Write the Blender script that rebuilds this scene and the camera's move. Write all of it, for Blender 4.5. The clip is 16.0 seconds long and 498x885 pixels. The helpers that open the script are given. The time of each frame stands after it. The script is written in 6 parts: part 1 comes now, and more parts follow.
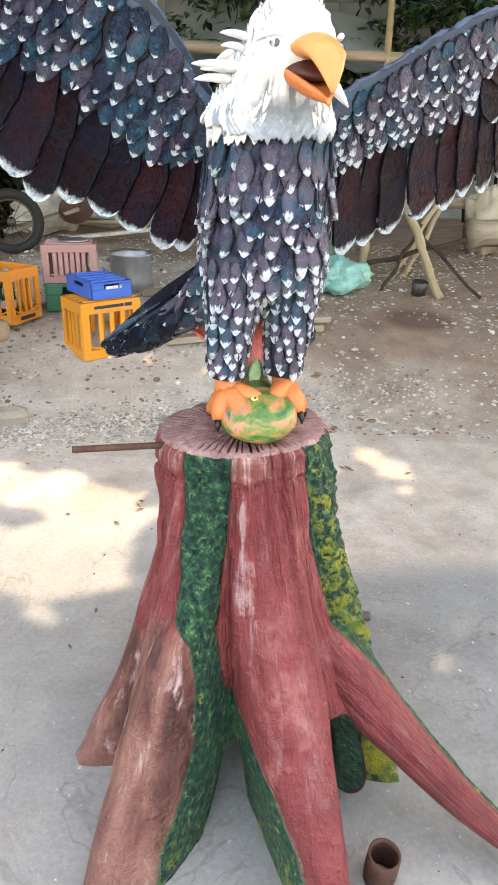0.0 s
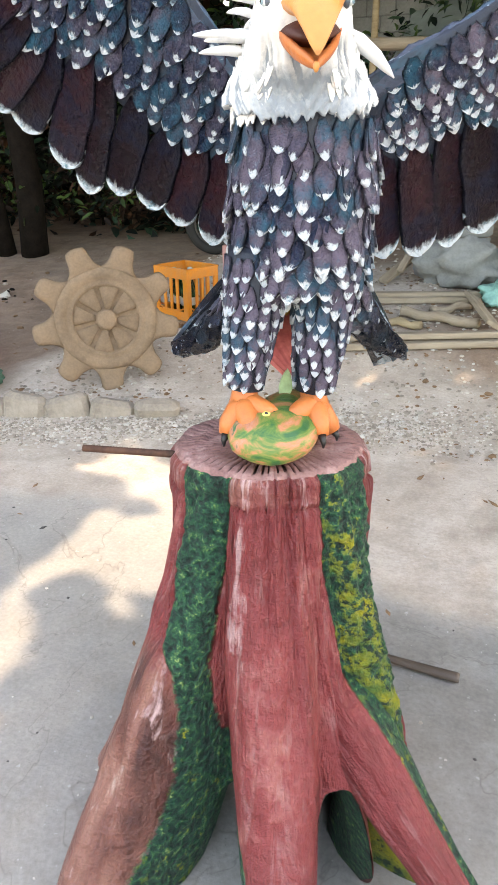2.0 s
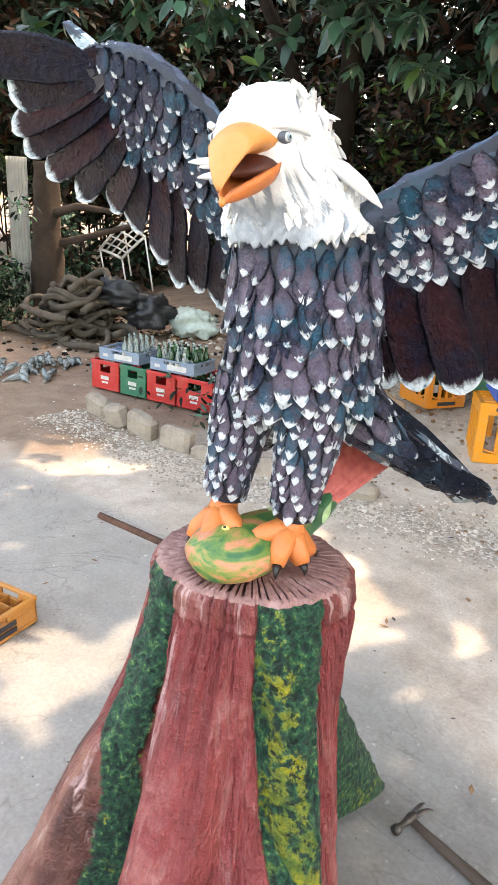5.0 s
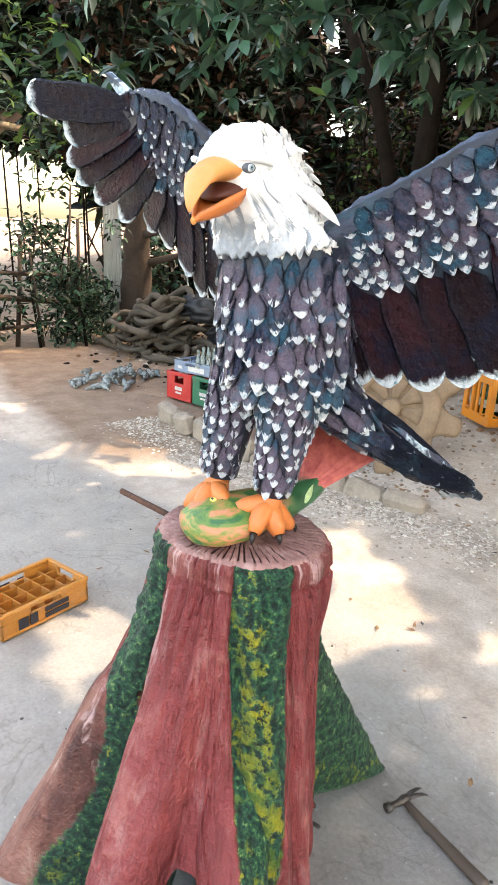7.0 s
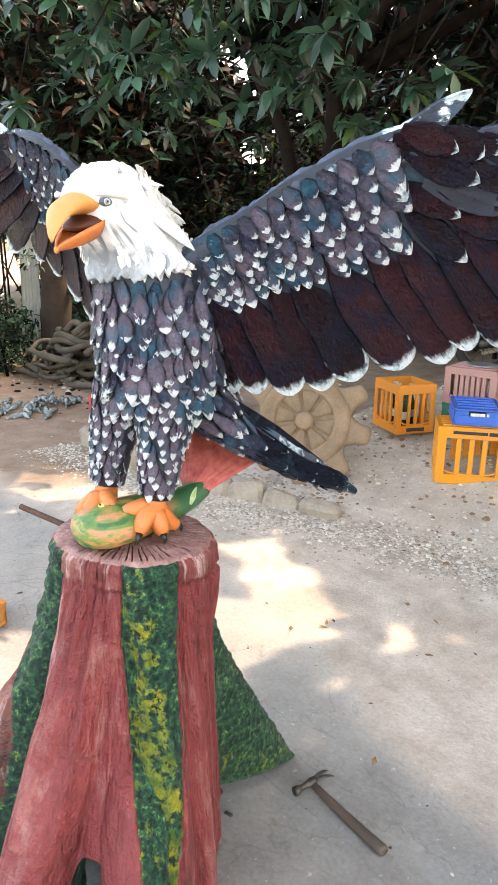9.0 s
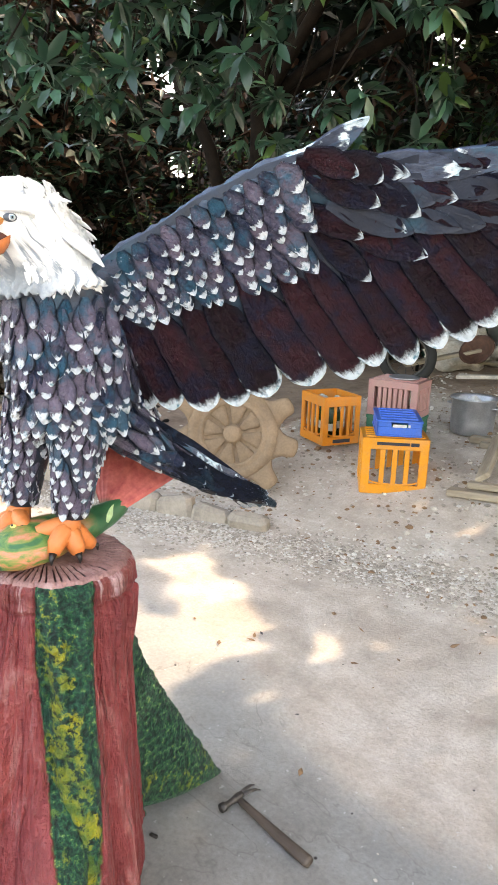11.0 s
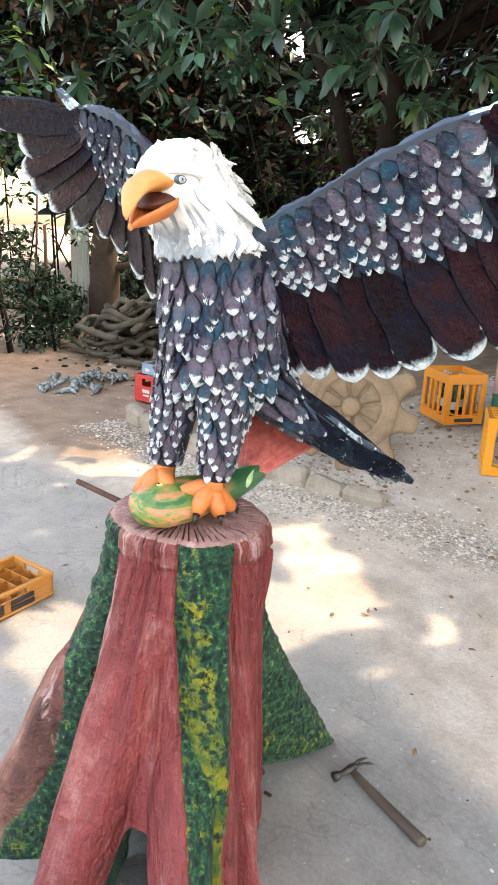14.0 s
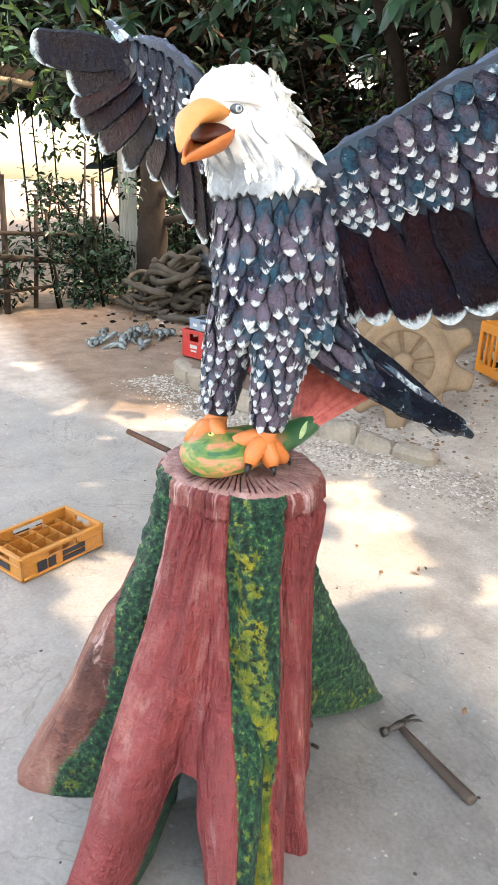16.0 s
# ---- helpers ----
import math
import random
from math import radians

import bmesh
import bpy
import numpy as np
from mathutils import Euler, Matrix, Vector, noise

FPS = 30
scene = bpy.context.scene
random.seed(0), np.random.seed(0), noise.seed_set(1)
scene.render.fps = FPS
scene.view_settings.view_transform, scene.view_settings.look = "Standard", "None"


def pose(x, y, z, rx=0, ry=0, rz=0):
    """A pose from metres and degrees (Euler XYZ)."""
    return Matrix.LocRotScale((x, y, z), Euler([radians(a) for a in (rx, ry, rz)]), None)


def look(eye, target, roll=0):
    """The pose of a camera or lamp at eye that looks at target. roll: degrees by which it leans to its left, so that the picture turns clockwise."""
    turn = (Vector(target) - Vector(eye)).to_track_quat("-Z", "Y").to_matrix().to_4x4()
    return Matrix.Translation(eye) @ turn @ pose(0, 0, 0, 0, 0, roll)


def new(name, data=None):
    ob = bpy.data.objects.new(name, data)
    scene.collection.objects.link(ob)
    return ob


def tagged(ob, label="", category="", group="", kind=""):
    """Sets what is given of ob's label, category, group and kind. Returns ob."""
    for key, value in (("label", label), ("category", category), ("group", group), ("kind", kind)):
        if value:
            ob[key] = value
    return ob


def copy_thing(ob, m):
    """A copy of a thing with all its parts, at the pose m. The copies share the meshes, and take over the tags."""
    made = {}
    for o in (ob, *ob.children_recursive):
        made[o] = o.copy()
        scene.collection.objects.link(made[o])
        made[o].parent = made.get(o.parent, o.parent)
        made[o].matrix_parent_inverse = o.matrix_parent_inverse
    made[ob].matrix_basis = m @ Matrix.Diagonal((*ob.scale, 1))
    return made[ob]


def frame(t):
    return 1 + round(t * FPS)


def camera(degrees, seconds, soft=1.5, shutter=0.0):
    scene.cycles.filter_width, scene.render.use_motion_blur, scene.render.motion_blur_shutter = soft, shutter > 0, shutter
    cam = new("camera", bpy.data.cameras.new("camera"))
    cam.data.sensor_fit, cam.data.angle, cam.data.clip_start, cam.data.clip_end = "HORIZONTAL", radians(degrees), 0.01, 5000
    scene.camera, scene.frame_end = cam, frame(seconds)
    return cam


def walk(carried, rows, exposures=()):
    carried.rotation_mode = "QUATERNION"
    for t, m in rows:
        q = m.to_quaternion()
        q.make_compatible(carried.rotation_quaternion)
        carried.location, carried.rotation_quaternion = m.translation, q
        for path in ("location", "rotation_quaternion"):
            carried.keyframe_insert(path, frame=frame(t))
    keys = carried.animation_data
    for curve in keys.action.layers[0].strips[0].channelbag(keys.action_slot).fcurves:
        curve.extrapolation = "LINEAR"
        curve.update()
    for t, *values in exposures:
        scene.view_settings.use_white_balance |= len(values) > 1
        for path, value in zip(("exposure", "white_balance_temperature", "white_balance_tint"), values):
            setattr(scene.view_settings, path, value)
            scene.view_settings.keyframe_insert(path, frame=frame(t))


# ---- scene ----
cam = camera(40.5, 16.0, soft=1.0)
PATH = [
    (0, (0.25, 0.074, 1.708), (0.181, 1.897, 0.889), 1.3),
    (0.5, (0.389, 0.067, 1.698), (0.184, 1.865, 0.847), 1.3),
    (1, (0.493, 0.145, 1.671), (0.263, 1.945, 0.828), 1.4),
    (1.5, (0.55, 0.285, 1.657), (0.129, 2.065, 0.851), 1.4),
    (2, (0.654, 0.332, 1.669), (-0.023, 2.03, 0.858), -0.2),
    (2.5, (0.793, 0.376, 1.69), (0.024, 2.034, 0.879), 3.5),
    (3, (0.876, 0.425, 1.699), (0.011, 2.074, 0.968), 4.3),
    (3.5, (0.961, 0.5, 1.703), (0.044, 2.118, 0.968), 2.0),
    (4, (0.996, 0.665, 1.715), (-0.073, 2.197, 1.0), 2.0),
    (4.5, (1.03, 0.744, 1.739), (-0.206, 2.157, 1.049), 1.2),
    (5, (1.155, 0.778, 1.765), (-0.269, 2.021, 1.11), 2.9),
    (5.2, (1.215, 0.793, 1.775), (-0.238, 2.014, 1.143), 3.8),
    (7.3, (1.501, 0.82, 1.763), (-0.1, 1.839, 1.13), 2.6),
    (7.5, (1.528, 0.816, 1.751), (-0.067, 1.827, 1.093), 2.6),
    (8, (1.6, 0.826, 1.751), (0.03, 1.867, 1.079), 1.9),
    (8.5, (1.646, 0.836, 1.762), (0.088, 1.939, 1.166), 0.5),
    (9, (1.673, 0.851, 1.773), (0.171, 2.055, 1.232), 1.1),
    (9.5, (1.689, 0.869, 1.78), (0.238, 2.144, 1.258), 1.2),
    (10, (1.703, 0.887, 1.783), (0.305, 2.226, 1.281), 1.2),
    (10.2, (1.708, 0.89, 1.784), (0.328, 2.25, 1.286), 1.7),
    (12.3, (1.682, 0.853, 1.781), (0.264, 2.153, 1.233), 1.8),
    (12.5, (1.676, 0.848, 1.779), (0.232, 2.115, 1.222), 1.6),
    (13, (1.664, 0.834, 1.778), (0.182, 2.051, 1.21), 1.4),
    (13.5, (1.649, 0.819, 1.775), (0.128, 1.983, 1.199), 2.0),
    (14, (1.631, 0.812, 1.772), (0.075, 1.92, 1.178), 2.6),
    (14.5, (1.617, 0.822, 1.765), (0.043, 1.889, 1.146), 2.4),
    (15, (1.606, 0.829, 1.755), (0.028, 1.864, 1.092), 2.6),
    (15.5, (1.592, 0.816, 1.745), (-0.005, 1.81, 1.066), 2.4),
    (16, (1.586, 0.819, 1.734), (-0.006, 1.796, 1.02), 2.0),
]
walk(cam, [(t, look(eye, target, roll)) for t, eye, target, roll in PATH], [(0.0, 3.15, 9000, 14), (16.0, 3.15, 9000, 14)])

# ---- world, sun, exposure ----
SUN_EL, SUN_AZ = 52.0, 20.0          # degrees above the horizon; compass bearing from +y, clockwise
world = bpy.data.worlds.new("world")
scene.world = world
world.use_nodes = True
wn = world.node_tree
sky = wn.nodes.new("ShaderNodeTexSky")
sky.sky_type, sky.sun_disc = "NISHITA", False
sky.sun_elevation, sky.sun_rotation = radians(SUN_EL), radians(SUN_AZ)
sky.air_density, sky.dust_density = 1.2, 3.0
wn.links.new(sky.outputs[0], wn.nodes["Background"].inputs[0])
wn.nodes["Background"].inputs[1].default_value = 0.15
SUN_DIR = Vector((math.sin(radians(SUN_AZ)) * math.cos(radians(SUN_EL)),
                  math.cos(radians(SUN_AZ)) * math.cos(radians(SUN_EL)), math.sin(radians(SUN_EL))))
sun = new("sun", bpy.data.lights.new("sun", "SUN"))
sun.data.energy, sun.data.angle, sun.data.color = 0.75, radians(0.53), (1.0, 0.95, 0.87)
sun.matrix_world = look(SUN_DIR * 30, (0, 0, 0))

rng = random.Random(7)


# ---- materials ----
def mat(name, build, rough=0.8, metal=0.0):
    m = bpy.data.materials.new(name)
    m.use_nodes = True
    nt = m.node_tree
    b = nt.nodes["Principled BSDF"]
    b.inputs["Roughness"].default_value, b.inputs["Metallic"].default_value = rough, metal
    build(nt, b)
    return m


def N(nt, kind, **kw):
    n = nt.nodes.new(kind)
    for k, v in kw.items():
        if k in n.inputs:
            n.inputs[k].default_value = v
    return n


def noise_at(nt, scale, detail=4.0, rough=0.6, stretch=None, coords="Object", dist=0.0):
    tc = nt.nodes.new("ShaderNodeTexCoord")
    mp = nt.nodes.new("ShaderNodeMapping")
    if stretch:
        mp.inputs["Scale"].default_value = stretch
    nt.links.new(tc.outputs[coords], mp.inputs[0])
    n = N(nt, "ShaderNodeTexNoise", Scale=scale, Detail=detail, Roughness=rough, Distortion=dist)
    nt.links.new(mp.outputs[0], n.inputs["Vector"])
    return n.outputs["Fac"]


def ramp(nt, fac, stops):
    r = nt.nodes.new("ShaderNodeValToRGB")
    while len(r.color_ramp.elements) < len(stops):
        r.color_ramp.elements.new(0.5)
    for e, (p, c) in zip(r.color_ramp.elements, stops):
        e.position, e.color = p, (*c, 1) if len(c) == 3 else c
    nt.links.new(fac, r.inputs[0])
    return r.outputs[0]


def grey(v):
    return (v, v, v)


def mix(nt, fac, a, b, mode="MIX"):
    m = nt.nodes.new("ShaderNodeMix")
    m.data_type, m.blend_type = "RGBA", mode
    for sock, val in ((m.inputs[0], fac), (m.inputs[6], a), (m.inputs[7], b)):
        if isinstance(val, (int, float)):
            sock.default_value = val
        elif isinstance(val, tuple):
            sock.default_value = (*val, 1)
        else:
            nt.links.new(val, sock)
    return m.outputs[2]


def calc(nt, op, a, b=0.0, clamp=False):
    m = nt.nodes.new("ShaderNodeMath")
    m.operation, m.use_clamp = op, clamp
    for sock, val in ((m.inputs[0], a), (m.inputs[1], b)):
        if isinstance(val, (int, float)):
            sock.default_value = val
        else:
            nt.links.new(val, sock)
    return m.outputs[0]


def attr(nt, name):
    a = nt.nodes.new("ShaderNodeAttribute")
    a.attribute_name = name
    return a.outputs["Fac"]


def bump(nt, b, height, dist=0.01, strength=0.6):
    n = N(nt, "ShaderNodeBump", Distance=dist, Strength=strength)
    nt.links.new(height, n.inputs["Height"])
    nt.links.new(n.outputs[0], b.inputs["Normal"])


def base(nt, b, col):
    nt.links.new(col, b.inputs["Base Color"])


def plain(name, c, rough=0.7, metal=0.0, vary=0.25, scale=12.0, bumps=0.3, fine=90.0, spec=0.5):
    """A paint or material with two scales of variation and fine relief."""
    def build(nt, b):
        big = noise_at(nt, scale, 5)
        fin = noise_at(nt, fine, 3)
        lo, hi = tuple(x * (1 - vary) for x in c), tuple(min(1, x * (1 + vary)) for x in c)
        col = ramp(nt, big, [(0.3, lo), (0.7, hi)])
        col = mix(nt, 0.25, col, ramp(nt, fin, [(0.35, lo), (0.65, hi)]))
        base(nt, b, col)
        b.inputs["Specular IOR Level"].default_value = spec
        if bumps:
            bump(nt, b, calc(nt, "ADD", fin, big), 0.004, bumps)
    return mat(name, build, rough, metal)


def ground_mat():
    def build(nt, b):
        big = noise_at(nt, 0.55, 6, 0.65)
        mid = noise_at(nt, 4.0, 8, 0.7)
        fin = noise_at(nt, 60.0, 5, 0.7)
        dirt = ramp(nt, mid, [(0.27, (0.37, 0.295, 0.235)), (0.5, (0.52, 0.435, 0.36)), (0.73, (0.66, 0.58, 0.50))])
        red = ramp(nt, mid, [(0.3, (0.16, 0.095, 0.062)), (0.7, (0.36, 0.245, 0.17))])
        conc = ramp(nt, mid, [(0.25, (0.330, 0.288, 0.244)), (0.5, (0.398, 0.350, 0.300)), (0.8, (0.458, 0.408, 0.354))])
        slab = calc(nt, "ADD", attr(nt, "slab"), calc(nt, "MULTIPLY", calc(nt, "SUBTRACT", mid, 0.5), 0.9))
        slab = ramp(nt, slab, [(0.25, grey(0)), (0.75, grey(1))])
        bank = ramp(nt, calc(nt, "ADD", attr(nt, "bank"), calc(nt, "MULTIPLY", calc(nt, "SUBTRACT", big, 0.5), 0.8)),
                    [(0.35, grey(0)), (0.7, grey(1))])
        col = mix(nt, bank, dirt, red)
        # dimmer light on the near slab, put into a darker concrete colour
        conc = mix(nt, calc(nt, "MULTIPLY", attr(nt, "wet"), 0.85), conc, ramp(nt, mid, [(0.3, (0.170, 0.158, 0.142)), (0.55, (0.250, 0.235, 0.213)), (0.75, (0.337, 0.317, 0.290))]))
        col = mix(nt, slab, col, conc)
        worn = ramp(nt, noise_at(nt, 1.3, 7, 0.72, dist=0.6), [(0.44, grey(0)), (0.56, grey(1))])
        col = mix(nt, calc(nt, "MULTIPLY", worn, 0.30), col, mix(nt, slab, (0.27, 0.20, 0.15), (0.27, 0.265, 0.255)))
        hair = calc(nt, "ABSOLUTE", calc(nt, "SUBTRACT", noise_at(nt, 1.1, 5, 0.6, dist=1.0), 0.5))
        hair = calc(nt, "MULTIPLY", ramp(nt, hair, [(0.0, grey(1)), (0.006, grey(0))]), calc(nt, "MULTIPLY", slab, 0.45))
        col = mix(nt, hair, col, (0.15, 0.13, 0.115))
        spots = ramp(nt, noise_at(nt, 38.0, 2, 0.5), [(0.70, grey(0)), (0.74, grey(1))])
        col = mix(nt, calc(nt, "MULTIPLY", spots, 0.35), col, (0.62, 0.60, 0.56))
        dark = ramp(nt, noise_at(nt, 2.2, 6, 0.75), [(0.30, grey(1)), (0.44, grey(0))])
        col = mix(nt, calc(nt, "MULTIPLY", dark, 0.22), col, (0.17, 0.155, 0.14))
        col = mix(nt, ramp(nt, calc(nt, "ADD", attr(nt, "damp"), calc(nt, "MULTIPLY", calc(nt, "SUBTRACT", mid, 0.5), 0.8)), [(0.4, grey(0)), (0.7, grey(0.85))]), col, (0.13, 0.065, 0.040))
        pit = ramp(nt, noise_at(nt, 130.0, 3, 0.6), [(0.30, grey(1)), (0.36, grey(0))])
        col = mix(nt, calc(nt, "MULTIPLY", calc(nt, "MULTIPLY", pit, ramp(nt, mid, [(0.50, grey(0)), (0.62, grey(1))])), 0.5), col, (0.14, 0.12, 0.10))
        base(nt, b, mix(nt, 0.24, col, ramp(nt, fin, [(0.3, grey(0.2)), (0.7, grey(0.8))]), "OVERLAY"))
        rel = calc(nt, "MULTIPLY", calc(nt, "ADD", calc(nt, "MULTIPLY", mid, 1.5), fin), calc(nt, "SUBTRACT", 1.0, calc(nt, "MULTIPLY", slab, 0.7)))
        bump(nt, b, rel, 0.014, 0.5)
    return mat("ground", build, 0.9)


def feather_mat(name, body_a, body_b, teal, tip_at, tip=(0.72, 0.75, 0.78), edge=0.0, rough=0.42, rim_at=0.80, spec=0.33, dark=(0.007, 0.010, 0.020)):
    """Painted cement feathers: two body tones, brushed blue-green, dark seams, a ragged pale tip."""
    def build(nt, b):
        along, across = attr(nt, "along"), attr(nt, "across")
        pick = attr(nt, "pick")
        side = calc(nt, "ABSOLUTE", across)
        # brush strokes that follow each feather
        cv = nt.nodes.new("ShaderNodeCombineXYZ")
        nt.links.new(calc(nt, "MULTIPLY", across, 0.8), cv.inputs[0])
        nt.links.new(calc(nt, "MULTIPLY", along, 1.1), cv.inputs[1])
        nt.links.new(calc(nt, "MULTIPLY", pick, 57.0), cv.inputs[2])
        st = N(nt, "ShaderNodeTexNoise", Scale=2.4, Detail=5.0, Roughness=0.7, Distortion=0.5)
        nt.links.new(cv.outputs[0], st.inputs["Vector"])
        stroke = st.outputs["Fac"]
        blot = noise_at(nt, 9.0, 4, 0.6)
        fine = noise_at(nt, 110.0, 4, 0.75)
        grit = noise_at(nt, 38.0, 5, 0.7)
        col = mix(nt, ramp(nt, calc(nt, "ADD", calc(nt, "MULTIPLY", pick, 0.6), calc(nt, "MULTIPLY", stroke, 0.5)), [(0.40, grey(0)), (0.70, grey(1))]), body_a, body_b)
        wet = ramp(nt, calc(nt, "ADD", blot, calc(nt, "MULTIPLY", calc(nt, "SUBTRACT", grit, 0.5), 0.5)), [(0.49, grey(0)), (0.62, grey(1))])
        col = mix(nt, calc(nt, "MULTIPLY", wet, 0.8), col, teal)
        col = mix(nt, 0.45, col, ramp(nt, grit, [(0.3, grey(0.22)), (0.7, grey(0.78))]), "OVERLAY")
        fleck = calc(nt, "MULTIPLY", ramp(nt, fine, [(0.60, grey(0)), (0.66, grey(0.75))]), ramp(nt, noise_at(nt, 15.0, 3), [(0.52, grey(0)), (0.64, grey(1))]))
        if not edge:
            col = mix(nt, fleck, col, (0.42, 0.50, 0.58))
        seam = calc(nt, "POWER", side, 3.5)
        col = mix(nt, calc(nt, "MULTIPLY", seam, 0.95), col, dark)
        noise_rag = calc(nt, "ADD", calc(nt, "MULTIPLY", calc(nt, "SUBTRACT", fine, 0.5), 0.22), calc(nt, "MULTIPLY", calc(nt, "SUBTRACT", stroke, 0.5), 0.42))
        rag = calc(nt, "ADD", along, noise_rag)
        if edge:
            rim = calc(nt, "POWER", side, 5.0)
            low = calc(nt, "MULTIPLY", rim, ramp(nt, along, [(rim_at, grey(0)), (0.97, grey(1))]))
            rag = calc(nt, "ADD", calc(nt, "ADD", calc(nt, "MULTIPLY", noise_rag, 0.35), along), calc(nt, "MULTIPLY", low, 0.09))
            patchy = ramp(nt, noise_at(nt, 20.0, 3), [(0.50, grey(0)), (0.62, grey(1))])
            shank = calc(nt, "MULTIPLY", calc(nt, "MULTIPLY", calc(nt, "POWER", side, 8.0), patchy), ramp(nt, along, [(0.35, grey(0)), (0.7, grey(1))]))
            rag = calc(nt, "ADD", rag, calc(nt, "MULTIPLY", shank, edge))
        else:
            lip = calc(nt, "MULTIPLY", calc(nt, "POWER", side, 6.0), ramp(nt, along, [(0.35, grey(0)), (0.8, grey(1))]))
            rag = calc(nt, "ADD", rag, calc(nt, "MULTIPLY", calc(nt, "MULTIPLY", lip, ramp(nt, blot, [(0.50, grey(0)), (0.62, grey(1))])), 0.22))
            rag = calc(nt, "SUBTRACT", rag, calc(nt, "MULTIPLY", calc(nt, "POWER", side, 2.0), 0.09))
            rag = calc(nt, "ADD", rag, calc(nt, "MULTIPLY", calc(nt, "SUBTRACT", pick, 0.5), 0.16))
        dab = ramp(nt, rag, [(tip_at, grey(0)), (tip_at + 0.05, grey(1))])
        tipc = mix(nt, ramp(nt, grit, [(0.34, grey(1)), (0.46, grey(0))]), tip, (0.16, 0.34, 0.42))
        base(nt, b, mix(nt, dab, col, tipc))
        b.inputs["Specular IOR Level"].default_value = spec
        nt.links.new(ramp(nt, blot, [(0.3, grey(rough - 0.20)), (0.7, grey(rough - 0.02))]), b.inputs["Roughness"])
        wave = calc(nt, "SINE", calc(nt, "ADD", calc(nt, "SUBTRACT", calc(nt, "MULTIPLY", along, 75.0), calc(nt, "MULTIPLY", side, 9.0)), calc(nt, "MULTIPLY", stroke, 26.0)))
        rel = calc(nt, "ADD", calc(nt, "MULTIPLY", wave, 0.03), calc(nt, "ADD", calc(nt, "MULTIPLY", fine, 0.22), grit))
        rel = calc(nt, "ADD", rel, calc(nt, "MULTIPLY", dab, 0.35))
        rel = calc(nt, "ADD", rel, calc(nt, "MULTIPLY", stroke, 0.8))
        bump(nt, b, rel, 0.020, 1.0)
    return mat(name, build, rough)


M_ground = ground_mat()
M_scale = feather_mat("body_feather_paint", (0.016, 0.027, 0.062), (0.165, 0.135, 0.190), (0.012, 0.105, 0.170), 0.80, (0.82, 0.86, 0.90), rough=0.40, spec=0.36)
M_flight = feather_mat("flight_feather_paint", (0.012, 0.0045, 0.0075), (0.034, 0.0095, 0.0140), (0.006, 0.008, 0.022), 0.905, (0.72, 0.80, 0.85), edge=0.30, rough=0.42, spec=0.15)


def core_build(nt, b):
    blot = noise_at(nt, 7.0, 5, 0.65)
    col = ramp(nt, blot, [(0.3, (0.006, 0.008, 0.016)), (0.55, (0.014, 0.022, 0.040)), (0.72, (0.012, 0.075, 0.115))])
    fine = noise_at(nt, 45.0, 4, 0.7)
    base(nt, b, mix(nt, ramp(nt, fine, [(0.66, grey(0)), (0.76, grey(0.5))]), col, (0.35, 0.42, 0.48)))
    bump(nt, b, fine, 0.006, 0.8)


M_core = mat("dark_blue_paint", core_build, 0.5)


def edge_build(nt, b):
    blot = noise_at(nt, 17.0, 3, 0.6, (0.6, 1, 1))
    fine = noise_at(nt, 60.0, 5, 0.75, (0.35, 1, 1))
    slate = ramp(nt, calc(nt, "ADD", calc(nt, "MULTIPLY", noise_at(nt, 6.0, 4), 0.6), calc(nt, "MULTIPLY", fine, 0.4)), [(0.40, (0.016, 0.022, 0.042)), (0.50, (0.050, 0.066, 0.105)), (0.60, (0.030, 0.095, 0.150))])
    dab = ramp(nt, calc(nt, "ADD", blot, calc(nt, "MULTIPLY", calc(nt, "SUBTRACT", fine, 0.5), 0.35)), [(0.565, grey(0)), (0.61, grey(1))])
    base(nt, b, mix(nt, dab, slate, ramp(nt, fine, [(0.42, (0.30, 0.46, 0.54)), (0.58, (0.66, 0.74, 0.78))])))
    bump(nt, b, fine, 0.006, 1.0)


M_edge = mat("blue_grey_paint", edge_build, 0.45)


def white_build(nt, b):
    fine = noise_at(nt, 55.0, 4, 0.7)
    big = noise_at(nt, 10.0, 4)
    paint = ramp(nt, calc(nt, "ADD", calc(nt, "MULTIPLY", fine, 0.5), calc(nt, "MULTIPLY", big, 0.5)), [(0.32, (0.62, 0.64, 0.66)), (0.46, (0.78, 0.78, 0.77))])
    # grey brush streaks of the throat, and groove and chin shade put into the white
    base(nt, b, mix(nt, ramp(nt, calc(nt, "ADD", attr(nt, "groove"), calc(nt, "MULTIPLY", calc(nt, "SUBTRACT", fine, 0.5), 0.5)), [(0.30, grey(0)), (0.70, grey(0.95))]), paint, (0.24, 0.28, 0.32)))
    bump(nt, b, fine, 0.004, 0.6)


M_white = mat("white_head_paint", white_build, 0.55)
M_orange = plain("orange_beak_paint", (0.60, 0.170, 0.045), 0.45, vary=0.18, scale=18, bumps=0.4)
M_yellowbeak = plain("yellow_orange_paint", (0.66, 0.26, 0.07), 0.42, vary=0.12, scale=18, bumps=0.35)
M_mouth = plain("mouth_paint", (0.07, 0.014, 0.007), 0.6)
M_black = plain("black_paint", (0.012, 0.011, 0.011), 0.4)
M_greyband = plain("grey_brow_paint", (0.10, 0.115, 0.14), 0.6)


